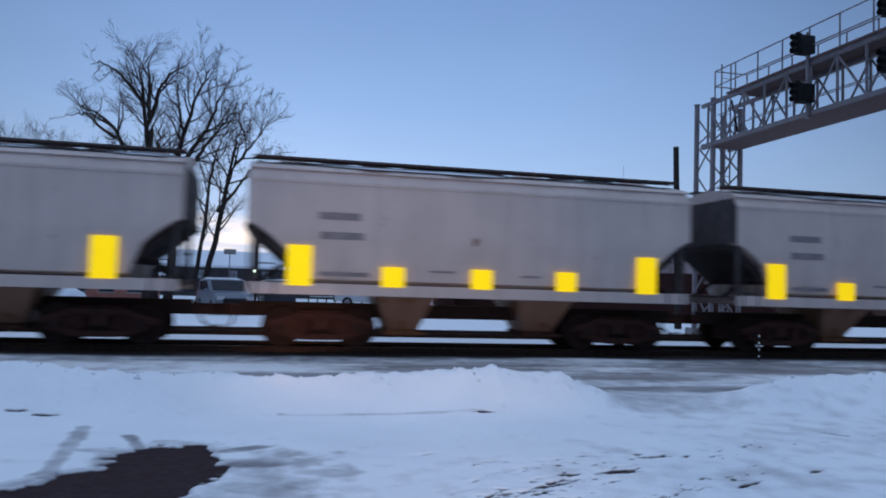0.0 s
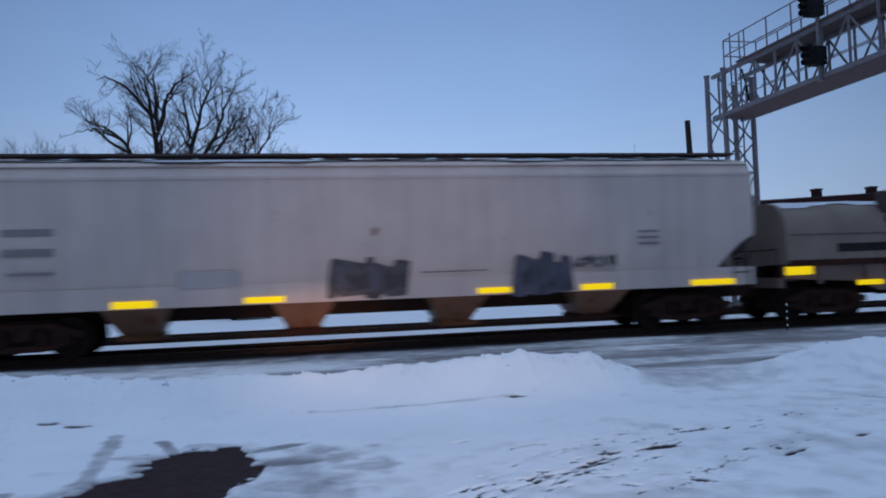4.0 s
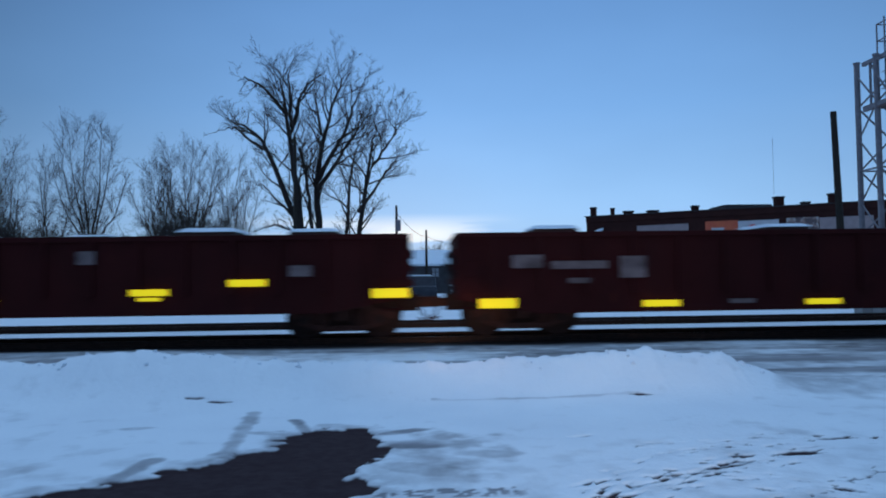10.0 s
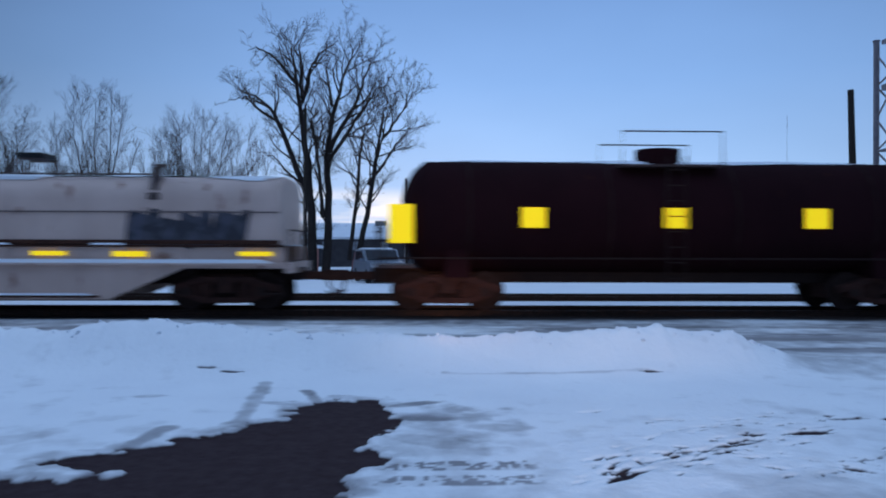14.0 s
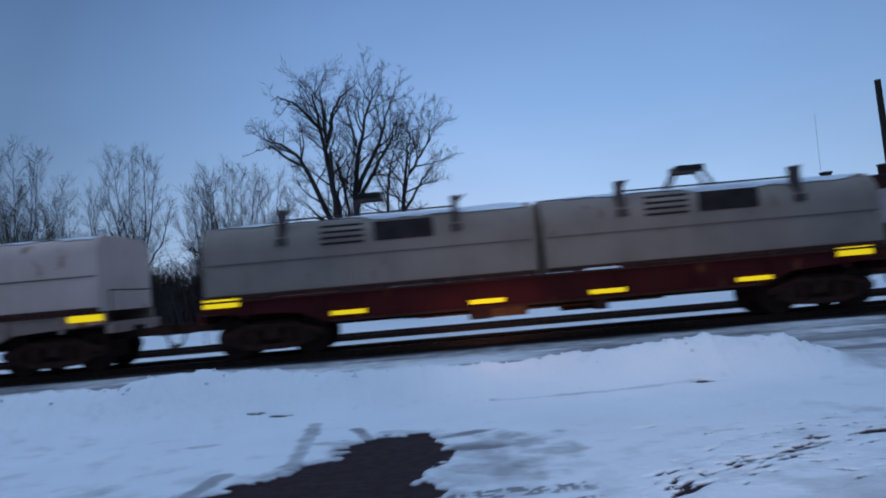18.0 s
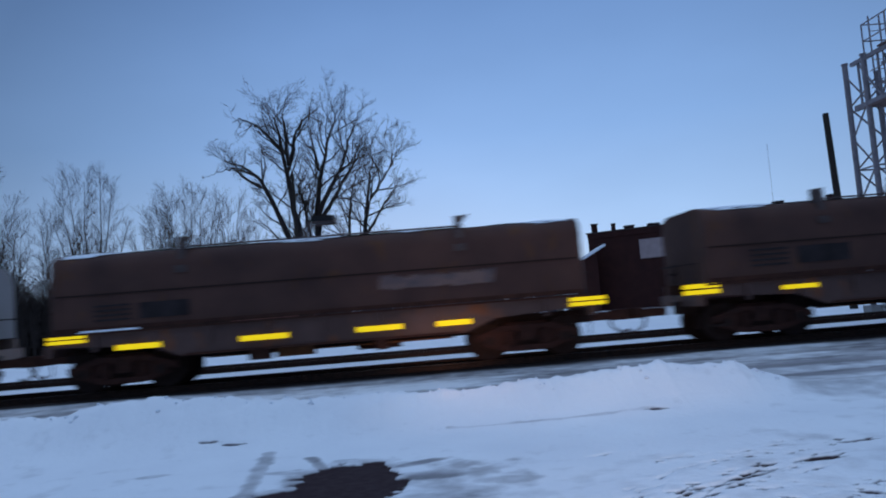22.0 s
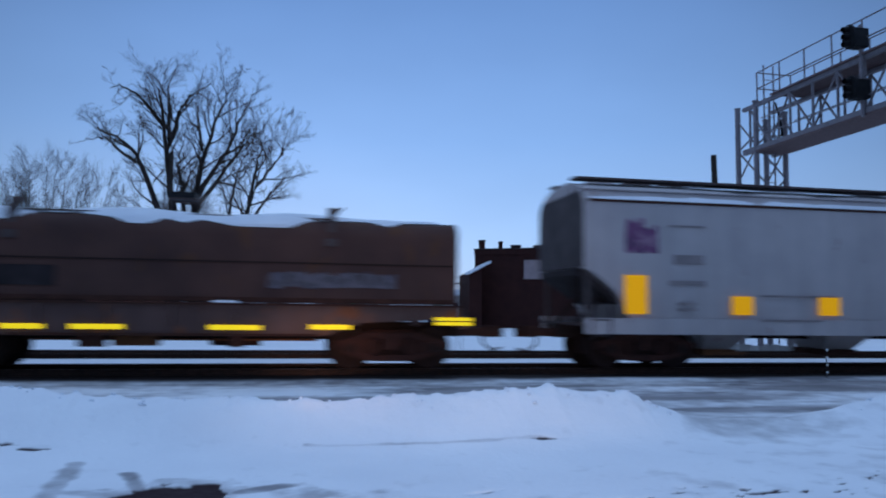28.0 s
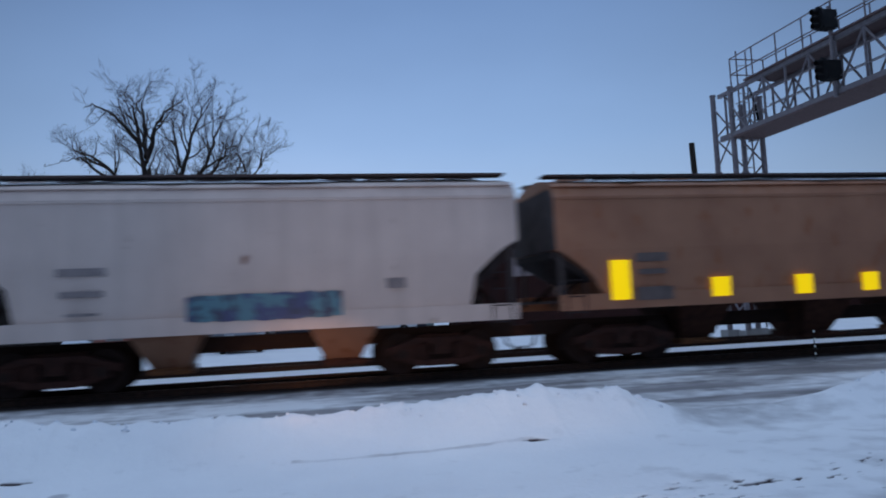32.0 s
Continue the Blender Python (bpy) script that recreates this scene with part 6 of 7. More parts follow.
def wire(a, b, sag):
    pts = [Vector(a).lerp(Vector(b), k / 12) - Vector((0, 0, sag * 4 * (k / 12) * (1 - k / 12))) for k in range(13)]
    tagged(part("overhead_wire", Shape().tube(pts, 0.022, 4), M_BLACK), "black overhead wire sagging between poles", "wire")


wire((-1.4, 60, 6.9), (1.1, 66, 5.2), 0.4)
wire((1.1, 66, 5.2), (12.6, 80, 4.3), 0.7)
wire((12.6, 80, 4.4), (17.5, 80, 4.95), 0.15)


# ---- bare trees ----
TWIGS = {3: (1.15, 0.28, 0.60, 2.8, 0.062), 2: (2.7, 0.28, 0.58, 1.7, 0.017), 1: (5.5, 0.35, 0.85, 0.80, 0.0070)}


def limb(shape, twig, path, r0, rnd, depth, spread=0.75, dense=1.0, wave=0.20, fine=0.0062):
    """A limb along path, tapering; finer and finer branches split off it."""
    pts = [Vector(p) for p in path]
    n = len(pts)
    radii = [max(fine, r0 * (1 - 0.88 * i / (n - 1))) for i in range(n)]
    (shape if r0 > 0.035 else twig).tube(pts, radii, 7 if r0 > 0.12 else (5 if r0 > 0.035 else 3), caps=False)
    if depth <= 0:
        return
    total = sum((pts[i + 1] - pts[i]).length for i in range(n - 1))
    per_metre, short, long_, most, thick = TWIGS[depth]
    count = max(3, int(total * per_metre * dense))
    for k in range(count):
        s = (0.20 + 0.80 * (k + rnd.random()) / count) * (n - 1)
        i = min(int(s), n - 2)
        p = pts[i].lerp(pts[i + 1], s - i)
        d = (pts[i + 1] - pts[i]).normalized()
        side = Vector((rnd.gauss(0, 1), rnd.gauss(0, 1) * 0.8, rnd.gauss(0, 0.7)))
        side = (side - d * side.dot(d)).normalized()
        w = (d * 0.75 + side * spread + Vector((0, 0, 0.20))).normalized()
        ln = max(0.25, min(most, total * rnd.uniform(short, long_) * (1.2 - 0.78 * s / (n - 1))))
        r = max(fine, min(thick, radii[i] * 0.55))
        q, path2 = p.copy(), [p.copy()]
        segs = 5 if ln > 1.0 else (3 if depth > 1 else 2)
        for j in range(segs):
            w = (w + Vector((rnd.gauss(0, wave), rnd.gauss(0, wave), rnd.gauss(0.05, wave * 0.8)))).normalized()
            q = q + w * ln / segs
            path2.append(q.copy())
        limb(shape, twig, path2, r, rnd, depth - 1, spread, dense, wave, fine)


def bent(rnd, pts, y, k=4, wob=0.10):
    """A smooth bent line through a few (x, z) points, with some depth."""
    out = []
    dy = rnd.uniform(-1.6, 1.6)
    m = len(pts) - 1
    for i in range(m):
        p0, p1, p2, p3 = (pts[max(0, min(m, i + j))] for j in (-1, 0, 1, 2))
        for s in range(k):
            t = s / k
            c = [0.5 * (2 * p1[a] + (p2[a] - p0[a]) * t + (2 * p0[a] - 5 * p1[a] + 4 * p2[a] - p3[a]) * t * t + (3 * p1[a] - p0[a] - 3 * p2[a] + p3[a]) * t ** 3) for a in (0, 1)]
            u = (i + t) / m
            out.append((c[0] + rnd.gauss(0, wob * u), y + dy * u + rnd.gauss(0, wob), c[1] + rnd.gauss(0, wob * u)))
    out.append((pts[-1][0], y + dy, pts[-1][1]))
    return out


def great_tree():
    top = new("tree")
    tagged(top, "large bare multi-stemmed maple against the dusk sky", "tree")
    rnd = random.Random(11)
    wood, twig = Shape(), Shape()
    # limbs: radius, then where each leaves, its bow and its tip (x, z)
    limbs = [
        (0.33, (-6.7, -0.1), (-7.15, 8.0), (-8.2, 14.2)), (0.13, (-7.35, 10.8), (-7.4, 13.0), (-7.0, 15.2)), (0.17, (-7.4, 10.6), (-6.9, 13.0), (-5.4, 15.2)), (0.13, (-7.6, 11.6), (-8.9, 13.1), (-10.7, 13.7)),
        (0.21, (-6.9, 4.6), (-9.0, 9.7), (-11.9, 11.7)), (0.10, (-9.2, 9.6), (-10.6, 10.7), (-12.2, 10.5)), (0.11, (-6.9, 4.9), (-8.4, 6.5), (-9.9, 7.6)),
        (0.29, (-5.9, -0.1), (-5.85, 8.2), (-4.3, 14.4)), (0.17, (-5.75, 7.6), (-4.1, 10.7), (-2.6, 14.5)), (0.15, (-5.8, 7.0), (-4.0, 10.0), (-1.7, 12.7)),
        (0.14, (-6.1, 3.6), (-6.5, 8.2), (-6.6, 11.4)), (0.20, (-4.3, -0.1), (-2.7, 7.8), (-0.6, 11.0)), (0.12, (-3.4, 5.6), (-1.8, 7.8), (-0.2, 9.6)),
        (0.14, (-4.5, 1.0), (-3.8, 7.4), (-2.7, 10.6)), (0.11, (-2.9, 7.4), (-2.4, 10.0), (-1.2, 11.5)), (0.11, (-5.6, 10.4), (-5.9, 12.2), (-6.3, 13.8)),
        (0.09, (-6.8, 4.2), (-8.2, 4.9), (-9.6, 4.6)),
    ]
    for r, a, m, b in limbs:
        b = (-5.6 + (b[0] + 5.6) * 0.94, b[1] if b[1] < 6 else 6 + (b[1] - 6) * 0.96)
        q = (m[0] * 0.5 + b[0] * 0.5 + rnd.uniform(-0.3, 0.3), m[1] * 0.5 + b[1] * 0.5 + rnd.uniform(0.0, 0.35))
        w = (a[0] * 0.5 + m[0] * 0.5 + rnd.uniform(-0.12, 0.12), a[1] * 0.5 + m[1] * 0.5)
        limb(wood, twig, bent(rnd, [a, w, m, q, b], 45, wob=0.09), r, rnd, 3, spread=0.72, dense=1.35, wave=0.22)
    part("trunk", wood, M_BARK, top, "dark bark")
    part("crown", twig, M_TWIG, top, "fine bare twigs")


def fan_tree(x, y, h, w, seed, stems=6, r=0.14, fork=0.26):
    """A slim tree: a short bole, stems fanning out of it, and a rounded crown of twigs."""
    top = new("tree")
    tagged(top, "slim bare tree in a row behind the tracks", "tree", group="row of bare trees")
    rnd = random.Random(seed)
    wood, twig = Shape(), Shape()
    z0 = h * fork
    wood.tube([(x, y, -0.1), (x + rnd.gauss(0, 0.05), y, z0 * 0.6), (x, y, z0 * 1.15)], [r * 1.25, r * 1.05, r * 0.9], 7, caps=False)
    for k in range(stems):
        u = (k - (stems - 1) / 2) / max(1, (stems - 1) / 2) + rnd.uniform(-0.08, 0.08)
        tip = (x + u * w * 0.46, h * (0.62 + 0.28 * math.sqrt(max(0.0, 1 - min(1, abs(u)) ** 2))) * rnd.uniform(0.93, 1.0))
        mid = (x + u * w * 0.31 + rnd.gauss(0, 0.1), z0 + (tip[1] - z0) * 0.50)
        low = (x + u * w * 0.12, z0 + (tip[1] - z0) * 0.18)
        limb(wood, twig, bent(rnd, [(x, z0 * rnd.uniform(0.7, 1.1)), low, mid, tip], y, wob=0.07), r * rnd.uniform(0.58, 0.80), rnd, 2, spread=0.62, dense=1.45, wave=0.13, fine=0.0062)
    part("trunk", wood, M_BARK, top)
    part("crown", twig, M_TWIG, top)


def thicket(x, y, w, h, seed, n=520):
    rnd = random.Random(seed)
    s = Shape()
    for k in range(n):
        px, py = x + rnd.gauss(0, w * 0.4), y + rnd.gauss(0, 1.5)
        hh = h * rnd.uniform(0.5, 1.0) * max(0.35, 1 - abs(px - x) / w * 0.7)
        lean = rnd.gauss(0, 0.25)
        mid = (px + lean * hh * 0.5 + rnd.gauss(0, 0.1), py, hh * 0.55)
        s.tube([(px, py, -0.1), mid, (px + lean * hh, py + rnd.gauss(0, 0.5), hh)], [0.034, 0.024, 0.009], 3, caps=False)
        for j in range(7):
            t = rnd.uniform(0.3, 0.95)
            bx, bz = px + lean * hh * t, hh * t
            ln = rnd.uniform(0.5, 1.5)
            s.tube([(bx, py, bz), (bx + rnd.gauss(0, 0.7) * ln, py + rnd.gauss(0, 0.5) * ln, bz + rnd.uniform(0.2, 0.8) * ln)], [0.013, 0.007], 3, caps=False)
    tagged(part("brushwood", s, M_TWIG), "dense bare brush and saplings behind the tracks", "shrub", kind="stuff")


great_tree()
for k, (x, y, h, w, n) in enumerate(((-25.9, 60, 16.0, 6.0, 7), (-18.3, 60, 13.8, 9.0, 10), (-14.8, 61, 12.4, 4.6, 6), (-29.6, 61, 12.4, 2.6, 4), (-33.2, 60, 12.6, 3.6, 5), (-36.4, 61, 17.4, 7.6, 8), (-43.0, 62, 16.5, 7.0, 7), (-22.0, 65, 13.6, 4.4, 6), (-50, 64, 15.0, 7.0, 6), (-57, 64, 14.0, 6.5, 6), (-35.0, 57, 13.4, 4.2, 6), (-31.3, 57, 11.2, 3.0, 5), (-40.2, 58, 15.0, 5.0, 7))):
    fan_tree(x, y, h, w, 200 + k, n)
for k, (x, y, w, h, n) in enumerate(((-17.0, 57, 4.6, 7.6, 900), (-18.6, 57, 4.0, 6.0, 500), (-14.6, 58, 2.6, 5.6, 400), (-24, 58, 4.0, 5.8, 700), (-30, 58, 5.0, 6.8, 800), (-36, 59, 5.0, 7.0, 800), (-42, 59, 5.0, 7.5, 700), (-11.5, 74, 3.0, 5.0, 500), (-50, 60, 7.0, 8.0, 800), (2.2, 92, 2.0, 6.5, 400), (-28, 62, 8, 5.5, 700), (-33.5, 56, 4.5, 6.8, 600), (-39.5, 57, 4.5, 7.6, 700))):
    thicket(x, y, w, h, 300 + k, n)


# ---- buildings beyond the tracks ----
def plate(s, a, b, z0, z1, out, t=0.06):
    """A slab standing on the line a-b, t thick, set out from the wall."""
    d = Vector((b[0] - a[0], b[1] - a[1], 0)).normalized()
    n = Vector((d.y, -d.x, 0))
    p = [Vector((*q, 0)) + n * o for q in (a, b) for o in (out, out + t)]
    v = [(q.x, q.y, z) for z in (z0, z1) for q in p]
    return s.add(v, [(0, 2, 6, 4), (1, 5, 7, 3), (0, 1, 3, 2), (4, 6, 7, 5), (0, 4, 5, 1), (2, 3, 7, 6)])


def brick_block():
    top = new("brick_building")
    tagged(top, "long dark brick commercial building with chimneys and wall banners", "building")
    a, b = Vector((14.2, 60, 0)), Vector((48.0, 37.9, 0))
    d = (b - a).normalized()
    at = lambda s: (a.x + d.x * s, a.y + d.y * s)
    n = Vector((-d.y, d.x, 0))
    length = (b - a).length
    w = Shape()
    back = [(*at(0), 0), (*at(length), 0), (b.x + n.x * 14, b.y + n.y * 14, 0), (a.x + n.x * 14, a.y + n.y * 14, 0)]
    w.extrude([(p[0], p[1]) for p in back], -0.2, 6.15, "z")
    part("wall", w, M_BRICK, top)
    part("parapet", plate(Shape(), at(0), at(length), 5.9, 6.32, 0.0, 0.12), M_BRICK, top)
    part("coping", plate(Shape(), at(-0.1), at(length), 6.32, 6.40, -0.05, 0.25), M_COPING, top)
    for s, wd, top_z in ((0.44, 0.42, 7.15), (2.05, 0.28, 7.0), (3.35, 0.62, 6.68), (5.3, 0.7, 6.62), (8.55, 0.45, 6.8), (14.45, 0.55, 7.1), (16.2, 0.45, 6.62), (18.0, 0.55, 7.1), (22.5, 0.5, 6.8), (26.6, 0.5, 7.0), (30, 0.5, 6.9)):
        p = at(s)
        x, y = p[0] + n.x * 0.5, p[1] + n.y * 0.5
        c = part("chimney", Shape().extrude([(x - wd / 2, y - wd / 2), (x + wd / 2, y - wd / 2), (x + wd / 2, y + wd / 2), (x - wd / 2, y + wd / 2)], 5.9, top_z - 0.12, "z"), M_BRICK, top)
        part("chimney_cap", Shape().box(x, y, top_z - 0.06, wd * 1.2, wd * 1.2, 0.12), M_COPING, c)
    part("roof_plant", Shape().box(at(11.4)[0] + n.x * 3, at(11.4)[1] + n.y * 3, 6.42, 3.6, 3, 0.7), M_WALL_DARK, top)
    part("antenna", Shape().tube([(at(14.1)[0] + n.x, at(14.1)[1] + n.y, 6.0), (at(14.1)[0] + n.x, at(14.1)[1] + n.y, 11.5)], 0.012, 4), M_GALV, top)
    # banners on the wall
    orange = surface("orange_banner", (0.55, 0.13, 0.05), (0.50, 0.09, 0.05), 0.6)
    white = surface("white_banner", (0.55, 0.52, 0.54), (0.46, 0.43, 0.45), 0.6)
    beige = surface("faded_beige_banner", (0.36, 0.27, 0.26), (0.28, 0.21, 0.21), 0.7)
    mural = spray("photo_banner", (0.30, 0.20, 0.17), (0.12, 0.08, 0.08), (0.42, 0.36, 0.33), 1.6)
    red = surface("red_disc", (0.55, 0.06, 0.04), (0.5, 0.05, 0.04), 0.6)
    for s0, s1, z0, z1, mat in ((9.4, 11.72, 3.0, 5.5, orange), (11.74, 14.5, 2.95, 5.42, white), (15.0, 17.05, 3.0, 5.48, mural), (17.1, 20.4, 3.1, 5.4, beige), (4.2, 8.15, 3.9, 5.42, beige)):
        part("banner", plate(Shape(), at(s0), at(s1), z0, z1, 0.04, 0.05), mat, top)
    disc = Shape()
    c0 = at(12.75)
    pts = [(c0[0] + d.x * 0.42 * math.cos(k * math.tau / 18) + 0.12 * d.y, c0[1] + d.y * 0.42 * math.cos(k * math.tau / 18) - 0.12 * d.x, 4.72 + 0.42 * math.sin(k * math.tau / 18)) for k in range(18)]
    disc.add(pts + [(p[0] - 0.03 * d.y, p[1] + 0.03 * d.x, p[2]) for p in pts], [tuple(range(18)), tuple(range(35, 17, -1))] + [(k, k + 18, (k + 1) % 18 + 18, (k + 1) % 18) for k in range(18)])
    part("emblem", disc, red, top)
    for s, z, wdt in ((13.85, 4.85, 0.95), (13.85, 4.52, 1.0), (10.3, 4.9, 0.9), (13.6, 3.6, 1.2)):
        part("banner_text", plate(Shape(), at(s - wdt / 2), at(s + wdt / 2), z - 0.09, z + 0.09, 0.10, 0.02), M_MARK_DARK if s > 12 else white, top)


brick_block()


def lean_to():
    top = new("lean_to")
    tagged(top, "dark lean-to with a sloping snow-edged roof against the brick building", "building")
    part("wall", Shape().extrude([(13.3, -0.1), (14.3, -0.1), (14.3, 4.75), (13.3, 4.22)], 57.9, 61.5), M_BRICK, top)
    part("roof", Shape().extrude([(13.2, 4.2), (14.95, 5.13), (14.95, 5.28), (13.2, 4.38)], 57.5, 59.2), M_SNOW, top, "snow along the sloping roof edge")


lean_to()


def shed(x0, x1, y, wall_h, roof_h, depth, wall_mat, label, windows=0, at=None, pane=None):
    top = new("low_building")
    tagged(top, label, "building")
    part("wall", Shape().box((x0 + x1) / 2, y + depth / 2, wall_h / 2 - 0.1, x1 - x0, depth, wall_h + 0.2), wall_mat, top)
    part("roof", Shape().extrude([(y - 0.4, wall_h - 0.05), (y - 0.4, wall_h + 0.15), (y + depth / 2, roof_h), (y + depth + 0.4, wall_h + 0.15), (y + depth + 0.4, wall_h - 0.05)], x0 - 0.4, x1 + 0.4, "x"), M_SNOW, top, "snow-covered roof")
    for x in at or [x0 + (x1 - x0) * (k + 0.5) / windows for k in range(windows)]:
        w = part("window", Shape().box(x, y - 0.02, wall_h * 0.55 if at is None else 2.0, 0.9 if at is None else 0.62, 0.06, 0.8), pane or M_GLASS_DARK, top)
        if at is not None:
            part("glazing_bar", Shape().box(x, y - 0.055, 2.0, 0.05, 0.03, 0.8).box(x, y - 0.055, 2.02, 0.62, 0.03, 0.05), M_WALL_DARK, w)
            continue
        part("lintel", Shape().box(x, y - 0.05, wall_h * 0.55 + 0.45, 1.05, 0.10, 0.1), M_CONC, w)
        part("sill", Shape().box(x, y - 0.05, wall_h * 0.55 - 0.45, 1.05, 0.12, 0.1), M_CONC, w)


# the panes' pale, lit look is put into the glass colour
M_PANE = surface("painted_pale_glass", (0.30, 0.31, 0.34), (0.22, 0.23, 0.26), 0.25)
shed(-11, 9.4, 70, 2.68, 4.45, 16, M_WALL_DARK, "long low dark warehouse with a broad snowy roof", at=[-9.2, -6.4, -3.6, -0.8, 2.0, 6.5, 7.7, 8.75], pane=M_PANE)
shed(-13.5, -8.2, 53, 1.78, 1.98, 5, M_WALL_PINK, "small low house with a pink lamp glow painted on its walls", 3)
shed(23.9, 28.4, 118, 3.6, 4.6, 8, M_CONC, "distant pale house with a snowy roof", 2)
M_HUT = surface("brown_hut_brick", (0.20, 0.095, 0.070), (0.13, 0.065, 0.050), 0.9, 0, 2, 0.3)
shed(8.1, 9.2, 61, 2.6, 2.85, 4, M_HUT, "narrow brown hut beside the orange street lamp", 1)
M_TEAL = surface("teal_awning_panel", (0.10, 0.19, 0.19), (0.07, 0.14, 0.14), 0.7)
shed(9.65, 11.7, 60, 2.45, 2.7, 5, M_CONC, "small pale roadside hut with a teal lower wall", 0)
tagged(part("awning", Shape().extrude([(59.25, 0.4), (59.25, 1.25), (59.62, 1.85), (59.62, 0.4)], 9.75, 11.6, "x"), M_TEAL), "teal canvas awning before the small hut", "awning")


def snow_pile(x, y, w, d, h, seed):
    """A heap of shovelled snow with a lumpy top."""
    rnd = random.Random(seed)
    n, m, v = 18, 7, []
    for i in range(m):
        q = 1 - i / (m - 1)
        for j in range(n):
            a = j * math.tau / n
            k = q * rnd.uniform(0.9, 1.08)
            v.append((x + w / 2 * k * math.cos(a), y + d / 2 * k * math.sin(a), -0.05 + (h + 0.05) * (1 - q ** 2.4) * rnd.uniform(0.93, 1.03)))
    s = Shape()
    s.add(v, [(i * n + j, i * n + (j + 1) % n, (i + 1) * n + (j + 1) % n, (i + 1) * n + j) for i in range(m - 1) for j in range(n)])
    tagged(part("snow_pile", s, M_SNOW), "heap of shovelled snow before the low house", "snow pile")


snow_pile(-12.3, 49.5, 2.6, 2.0, 0.85, 5)


def parked_car(x, y, z_turn, paint, label):
    top = new("parked_car")
    top.location, top.rotation_euler = (x, y, 0.02), (0, 0, radians(z_turn))
    tagged(top, label, "car")
    body = [(-2.25, 0.35), (-2.3, 0.75), (-2.15, 1.0), (-1.9, 1.05), (-1.5, 1.62), (0.3, 1.66), (0.95, 1.12), (2.0, 1.0), (2.25, 0.8), (2.28, 0.35)]
    part("body", Shape().extrude(body, -0.92, 0.92), paint, top, bevel=0.06)
    part("side_glass", Shape().extrude([(-1.5, 1.08), (-1.35, 1.54), (0.2, 1.57), (0.72, 1.12)], -0.935, 0.935), M_GLASS_DARK, top)
    part("windscreen", Shape().extrude([(0.40, 1.58), (0.98, 1.13), (1.01, 1.15), (0.43, 1.60)], -0.78, 0.78), M_GLASS_DARK, top)
    part("grille", Shape().box(2.28, 0, 0.62, 0.05, 1.1, 0.28), M_BLACK, top)
    part("bumper", Shape().box(2.27, 0, 0.42, 0.12, 1.8, 0.18), M_BLACK, top)
    part("snow", Shape().frustum((1.7, 1.5), (1.4, 1.2), 1.655, 1.72, -0.6), M_SNOW, top, "snow on the roof")
    lamp = surface("headlamp_glass", (0.5, 0.5, 0.52), (0.4, 0.4, 0.42), 0.15)
    for s in (-1, 1):
        part("headlight", Shape().box(2.26, s * 0.68, 0.78, 0.08, 0.36, 0.16), lamp, top)
        part("mirror", Shape().box(0.75, s * 1.02, 1.12, 0.14, 0.2, 0.14), paint, top)
        for xx in (-1.4, 1.4):
            wh = part("wheel", Shape().tube([(xx, s * 0.72, 0.33), (xx, s * 0.94, 0.33)], 0.34, 18), M_BLACK, top)
            part("rim", Shape().tube([(xx, s * 0.90, 0.33), (xx, s * 0.955, 0.33)], 0.2, 12), M_GALV, wh)


CARBLUE = surface("pale_blue_car_paint", (0.17, 0.185, 0.22), (0.13, 0.145, 0.175), 0.3)
CARDARK = surface("dark_car_paint", (0.05, 0.05, 0.06), (0.03, 0.03, 0.04), 0.3)
CARRED = surface("dull_red_car_paint", (0.26, 0.075, 0.07), (0.20, 0.06, 0.055), 0.35)
CARWHITE = surface("white_car_paint", (0.52, 0.52, 0.54), (0.42, 0.42, 0.44), 0.35)
parked_car(-2.3, 38.0, -74, CARBLUE, "pale blue pickup-sized car parked in the snow")
parked_car(-2.7, 43.0, -70, CARRED, "dull red car parked behind the pale blue one")
parked_car(0.2, 46, 96, CARDARK, "dark car parked in the snow")
parked_car(6.4, 51, 176, CARWHITE, "white car parked by the warehouse")
parked_car(8.7, 53, 84, CARDARK, "dark car parked by the buildings")


def roadside_sign(x, y, z):
    top = new("roadside_sign")
    tagged(top, "small grey sign board on a thin post", "sign")
    part("post", Shape().tube([(x, y, -0.1), (x, y, z)], 0.04, 6), M_GALV, top)
    part("board", Shape().box(x, y - 0.05, z + 0.1, 0.95, 0.05, 0.42), M_CONC, top, bevel=0.01)


def rail_fence(x0, x1, y):
    top = new("rail_fence")
    tagged(top, "low weathered rail fence with snow on its rails", "fence")
    n = 7
    for k in range(n):
        x = x0 + (x1 - x0) * k / (n - 1)
        part("post", Shape().box(x, y, 0.42, 0.09, 0.09, 0.95), M_WOOD, top)
    for z in (0.45, 0.85):
        part("rail", Shape().box((x0 + x1) / 2, y - 0.06, z, x1 - x0, 0.04, 0.12), M_WOOD, top)
        part("snow", Shape().frustum((x1 - x0, 0.06), (x1 - x0 - 0.2, 0.03), z + 0.06, z + 0.11, (x0 + x1) / 2, y - 0.06), M_SNOW, top)


roadside_sign(-3.55, 62, 3.75)
rail_fence(2.6, 6.6, 56)


def lamp_post(x, y, h, mat, label):
    top = new("street_lamp")
    tagged(top, label, "street lamp", group="street lamps")
    part("post", Shape().tube([(x, y, -0.1), (x, y, h), (x, y - 0.5, h + 0.1)], 0.05, 6), M_GALV, top)
    part("lamp_head", Shape().box(x, y - 0.6, h + 0.12, 0.28, 0.4, 0.12), M_BLACK, top)
    part("bulb", Shape().tube([(x, y - 0.62, h + 0.06), (x, y - 0.62, h - 0.10)], 0.12, 8), mat, top, "glowing bulb")


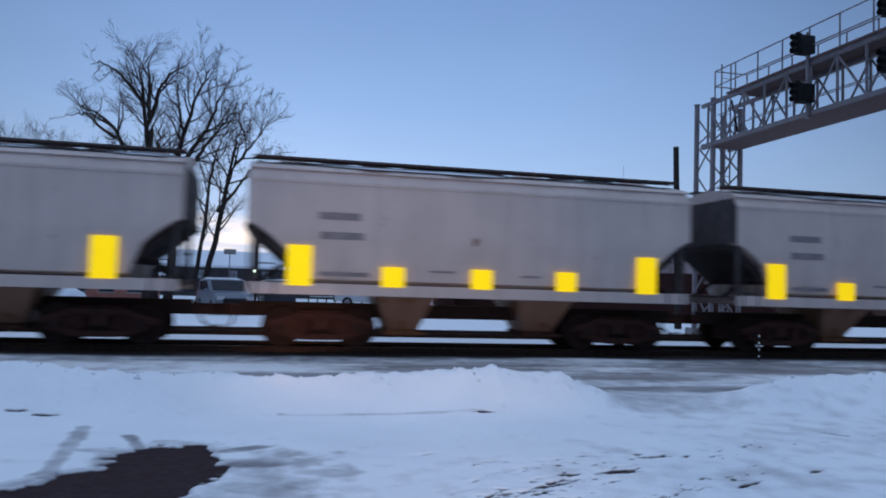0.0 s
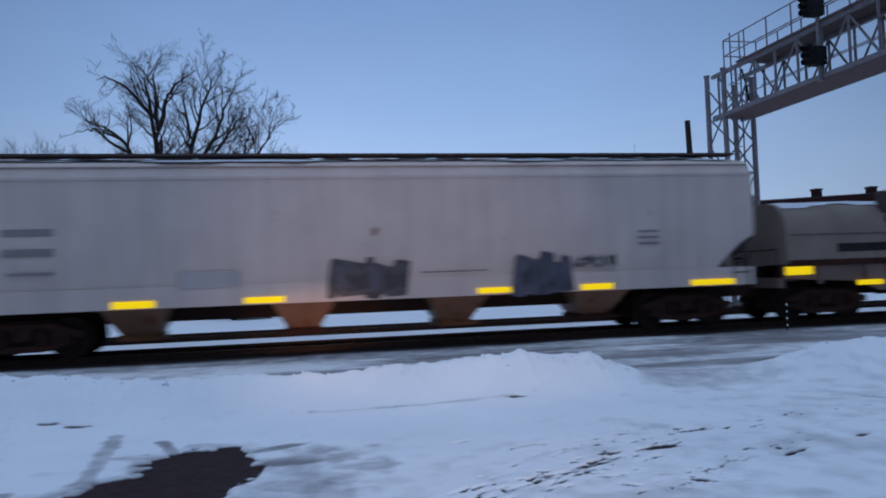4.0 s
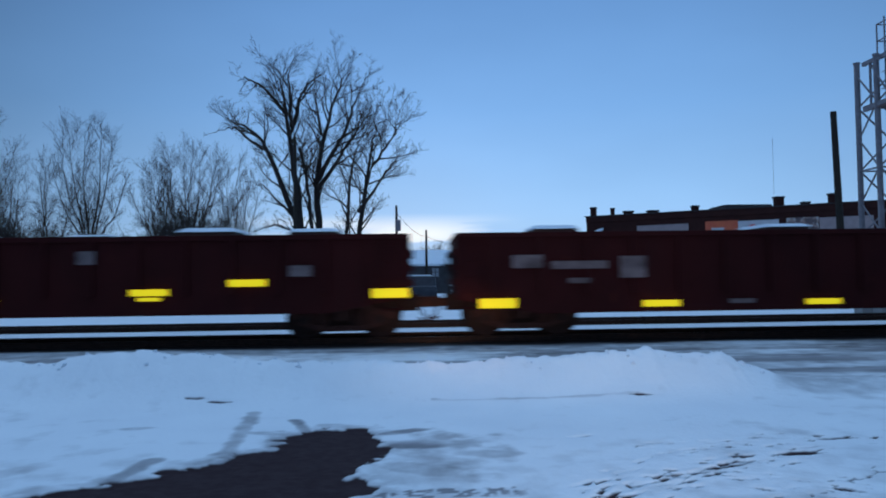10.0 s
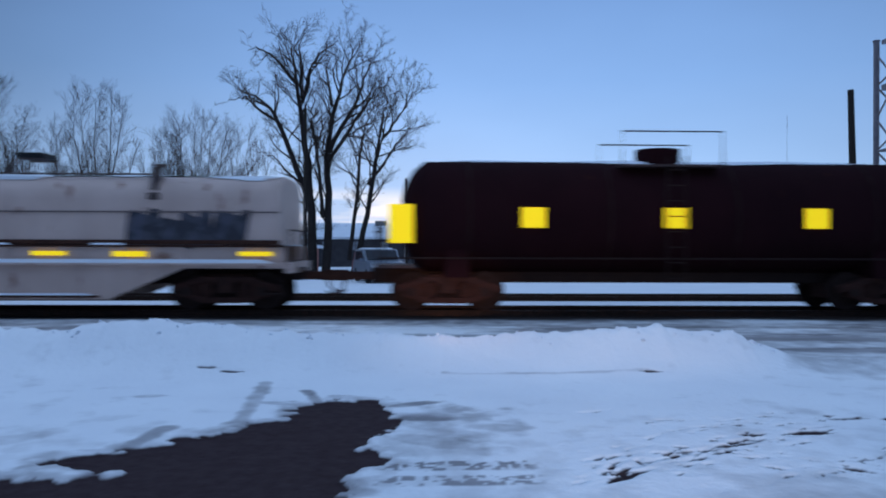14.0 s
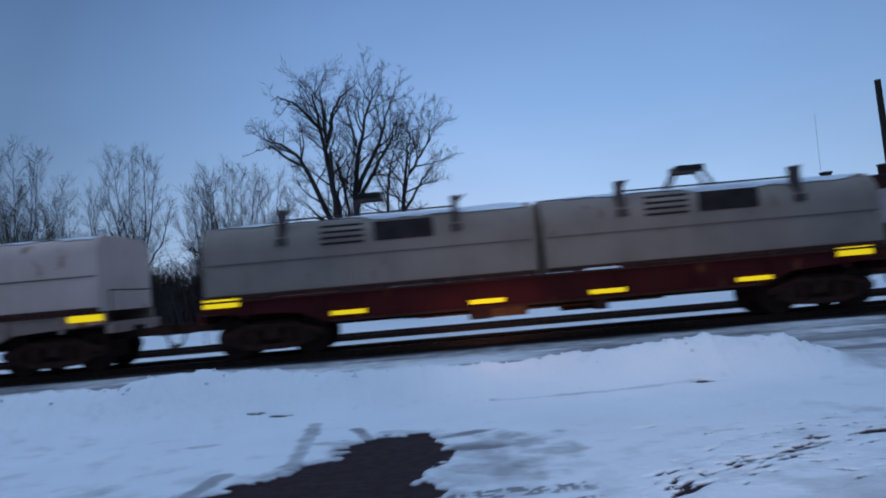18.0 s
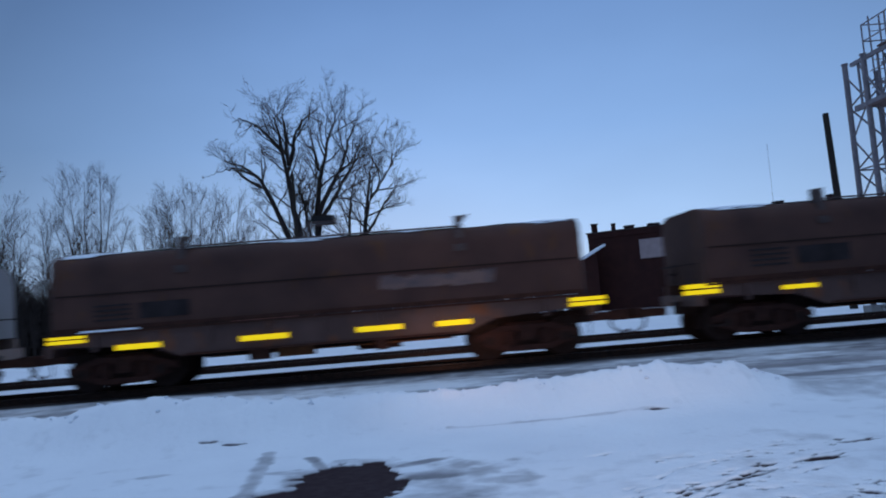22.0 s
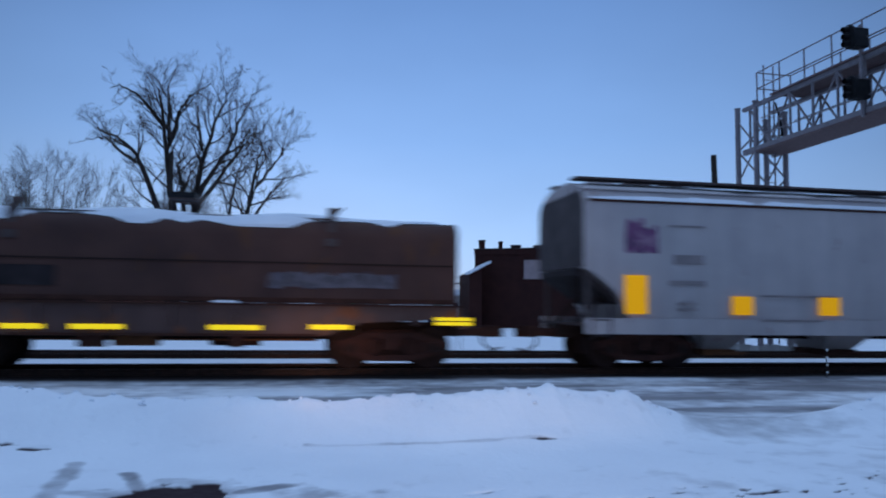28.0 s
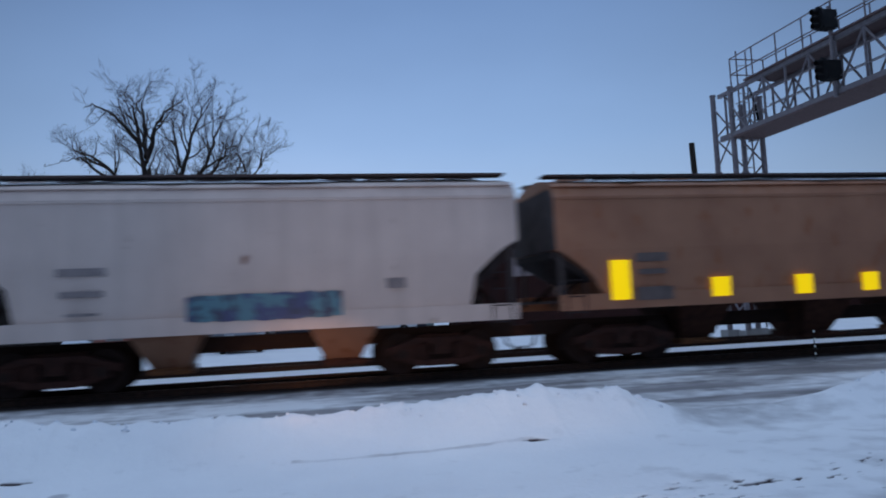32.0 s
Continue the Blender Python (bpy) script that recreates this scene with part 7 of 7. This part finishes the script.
L_WHITE, L_ORANGE, L_GREEN = glow("cool_lamp", (1.0, 0.95, 0.8), 6), glow("sodium_lamp", (1.0, 0.55, 0.18), 26), glow("green_lamp", (0.1, 0.9, 0.35), 12)
L_PALE = glow("pale_green_lamp", (0.75, 1.0, 0.75), 7)
lamp_post(-14.4, 58, 4.0, L_WHITE, "street lamp glowing white among bare trees")
lamp_post(9.3, 60.7, 2.35, L_ORANGE, "street lamp glowing orange by the far shop")
lamp_post(5.6, 69.9, 2.3, L_GREEN, "small green lamp on a post")
lamp_post(-1.46, 58.4, 2.35, L_PALE, "small pale lamp on a post")


# ---- motion: the train rolls by, its wheels turn ----
# small swings of the train's speed about its mean, metres gained or lost at each second
SURGE = [-0.05, 0.04, 0.04, 0.07, -0.33, -0.55, -0.52, -0.5, -0.43, -0.32, -0.44, -0.33, -0.39, -0.4, -0.47, -0.42, -0.37, -0.52, -0.42, -0.48, -0.3, -0.2, -0.23, -0.66, -0.32, -0.4, -0.33, -0.33, -0.52, -0.42, -0.46, -0.46, -0.38]


def travelled(t):
    k = min(int(t), 31)
    a = t - k
    return 12.9411 * t +0.7687 * t * t / 32 -2.1600 * t ** 3 / 1024 +1.2247 * t ** 4 / 32768 + SURGE[k] * (1 - a) + SURGE[k + 1] * a


def motions():
    when = [k * 1.0 for k in range(33)]
    for car, start in TRAIN:
        walk(car, [(t, pose(start - travelled(t), TRACK, RAIL_TOP)) for t in when])
    starts = {car: start for car, start in TRAIN}
    for car, wheel, k in WHEELS:
        # each wheelset turns while its car is near
        rows, base = [], Vector((k, 0, 0.457))
        mid = starts[car]
        near = [f for f in range(0, 961) if abs(mid - travelled(f / 30)) < 22]
        first, last = near[0], near[-1]
        for f in range(first, last + 1):
            a = -(travelled(f / 30) - travelled(first / 30)) / 0.457
            rows.append((f / 30, Matrix.Translation(base) @ Matrix.Rotation(a, 4, "Y")))
        if first > 0:
            rows.insert(0, (0.0, rows[0][1]))
        if last < 960:
            rows.append((32.0, rows[-1][1]))
        walk(wheel, rows)


motions()
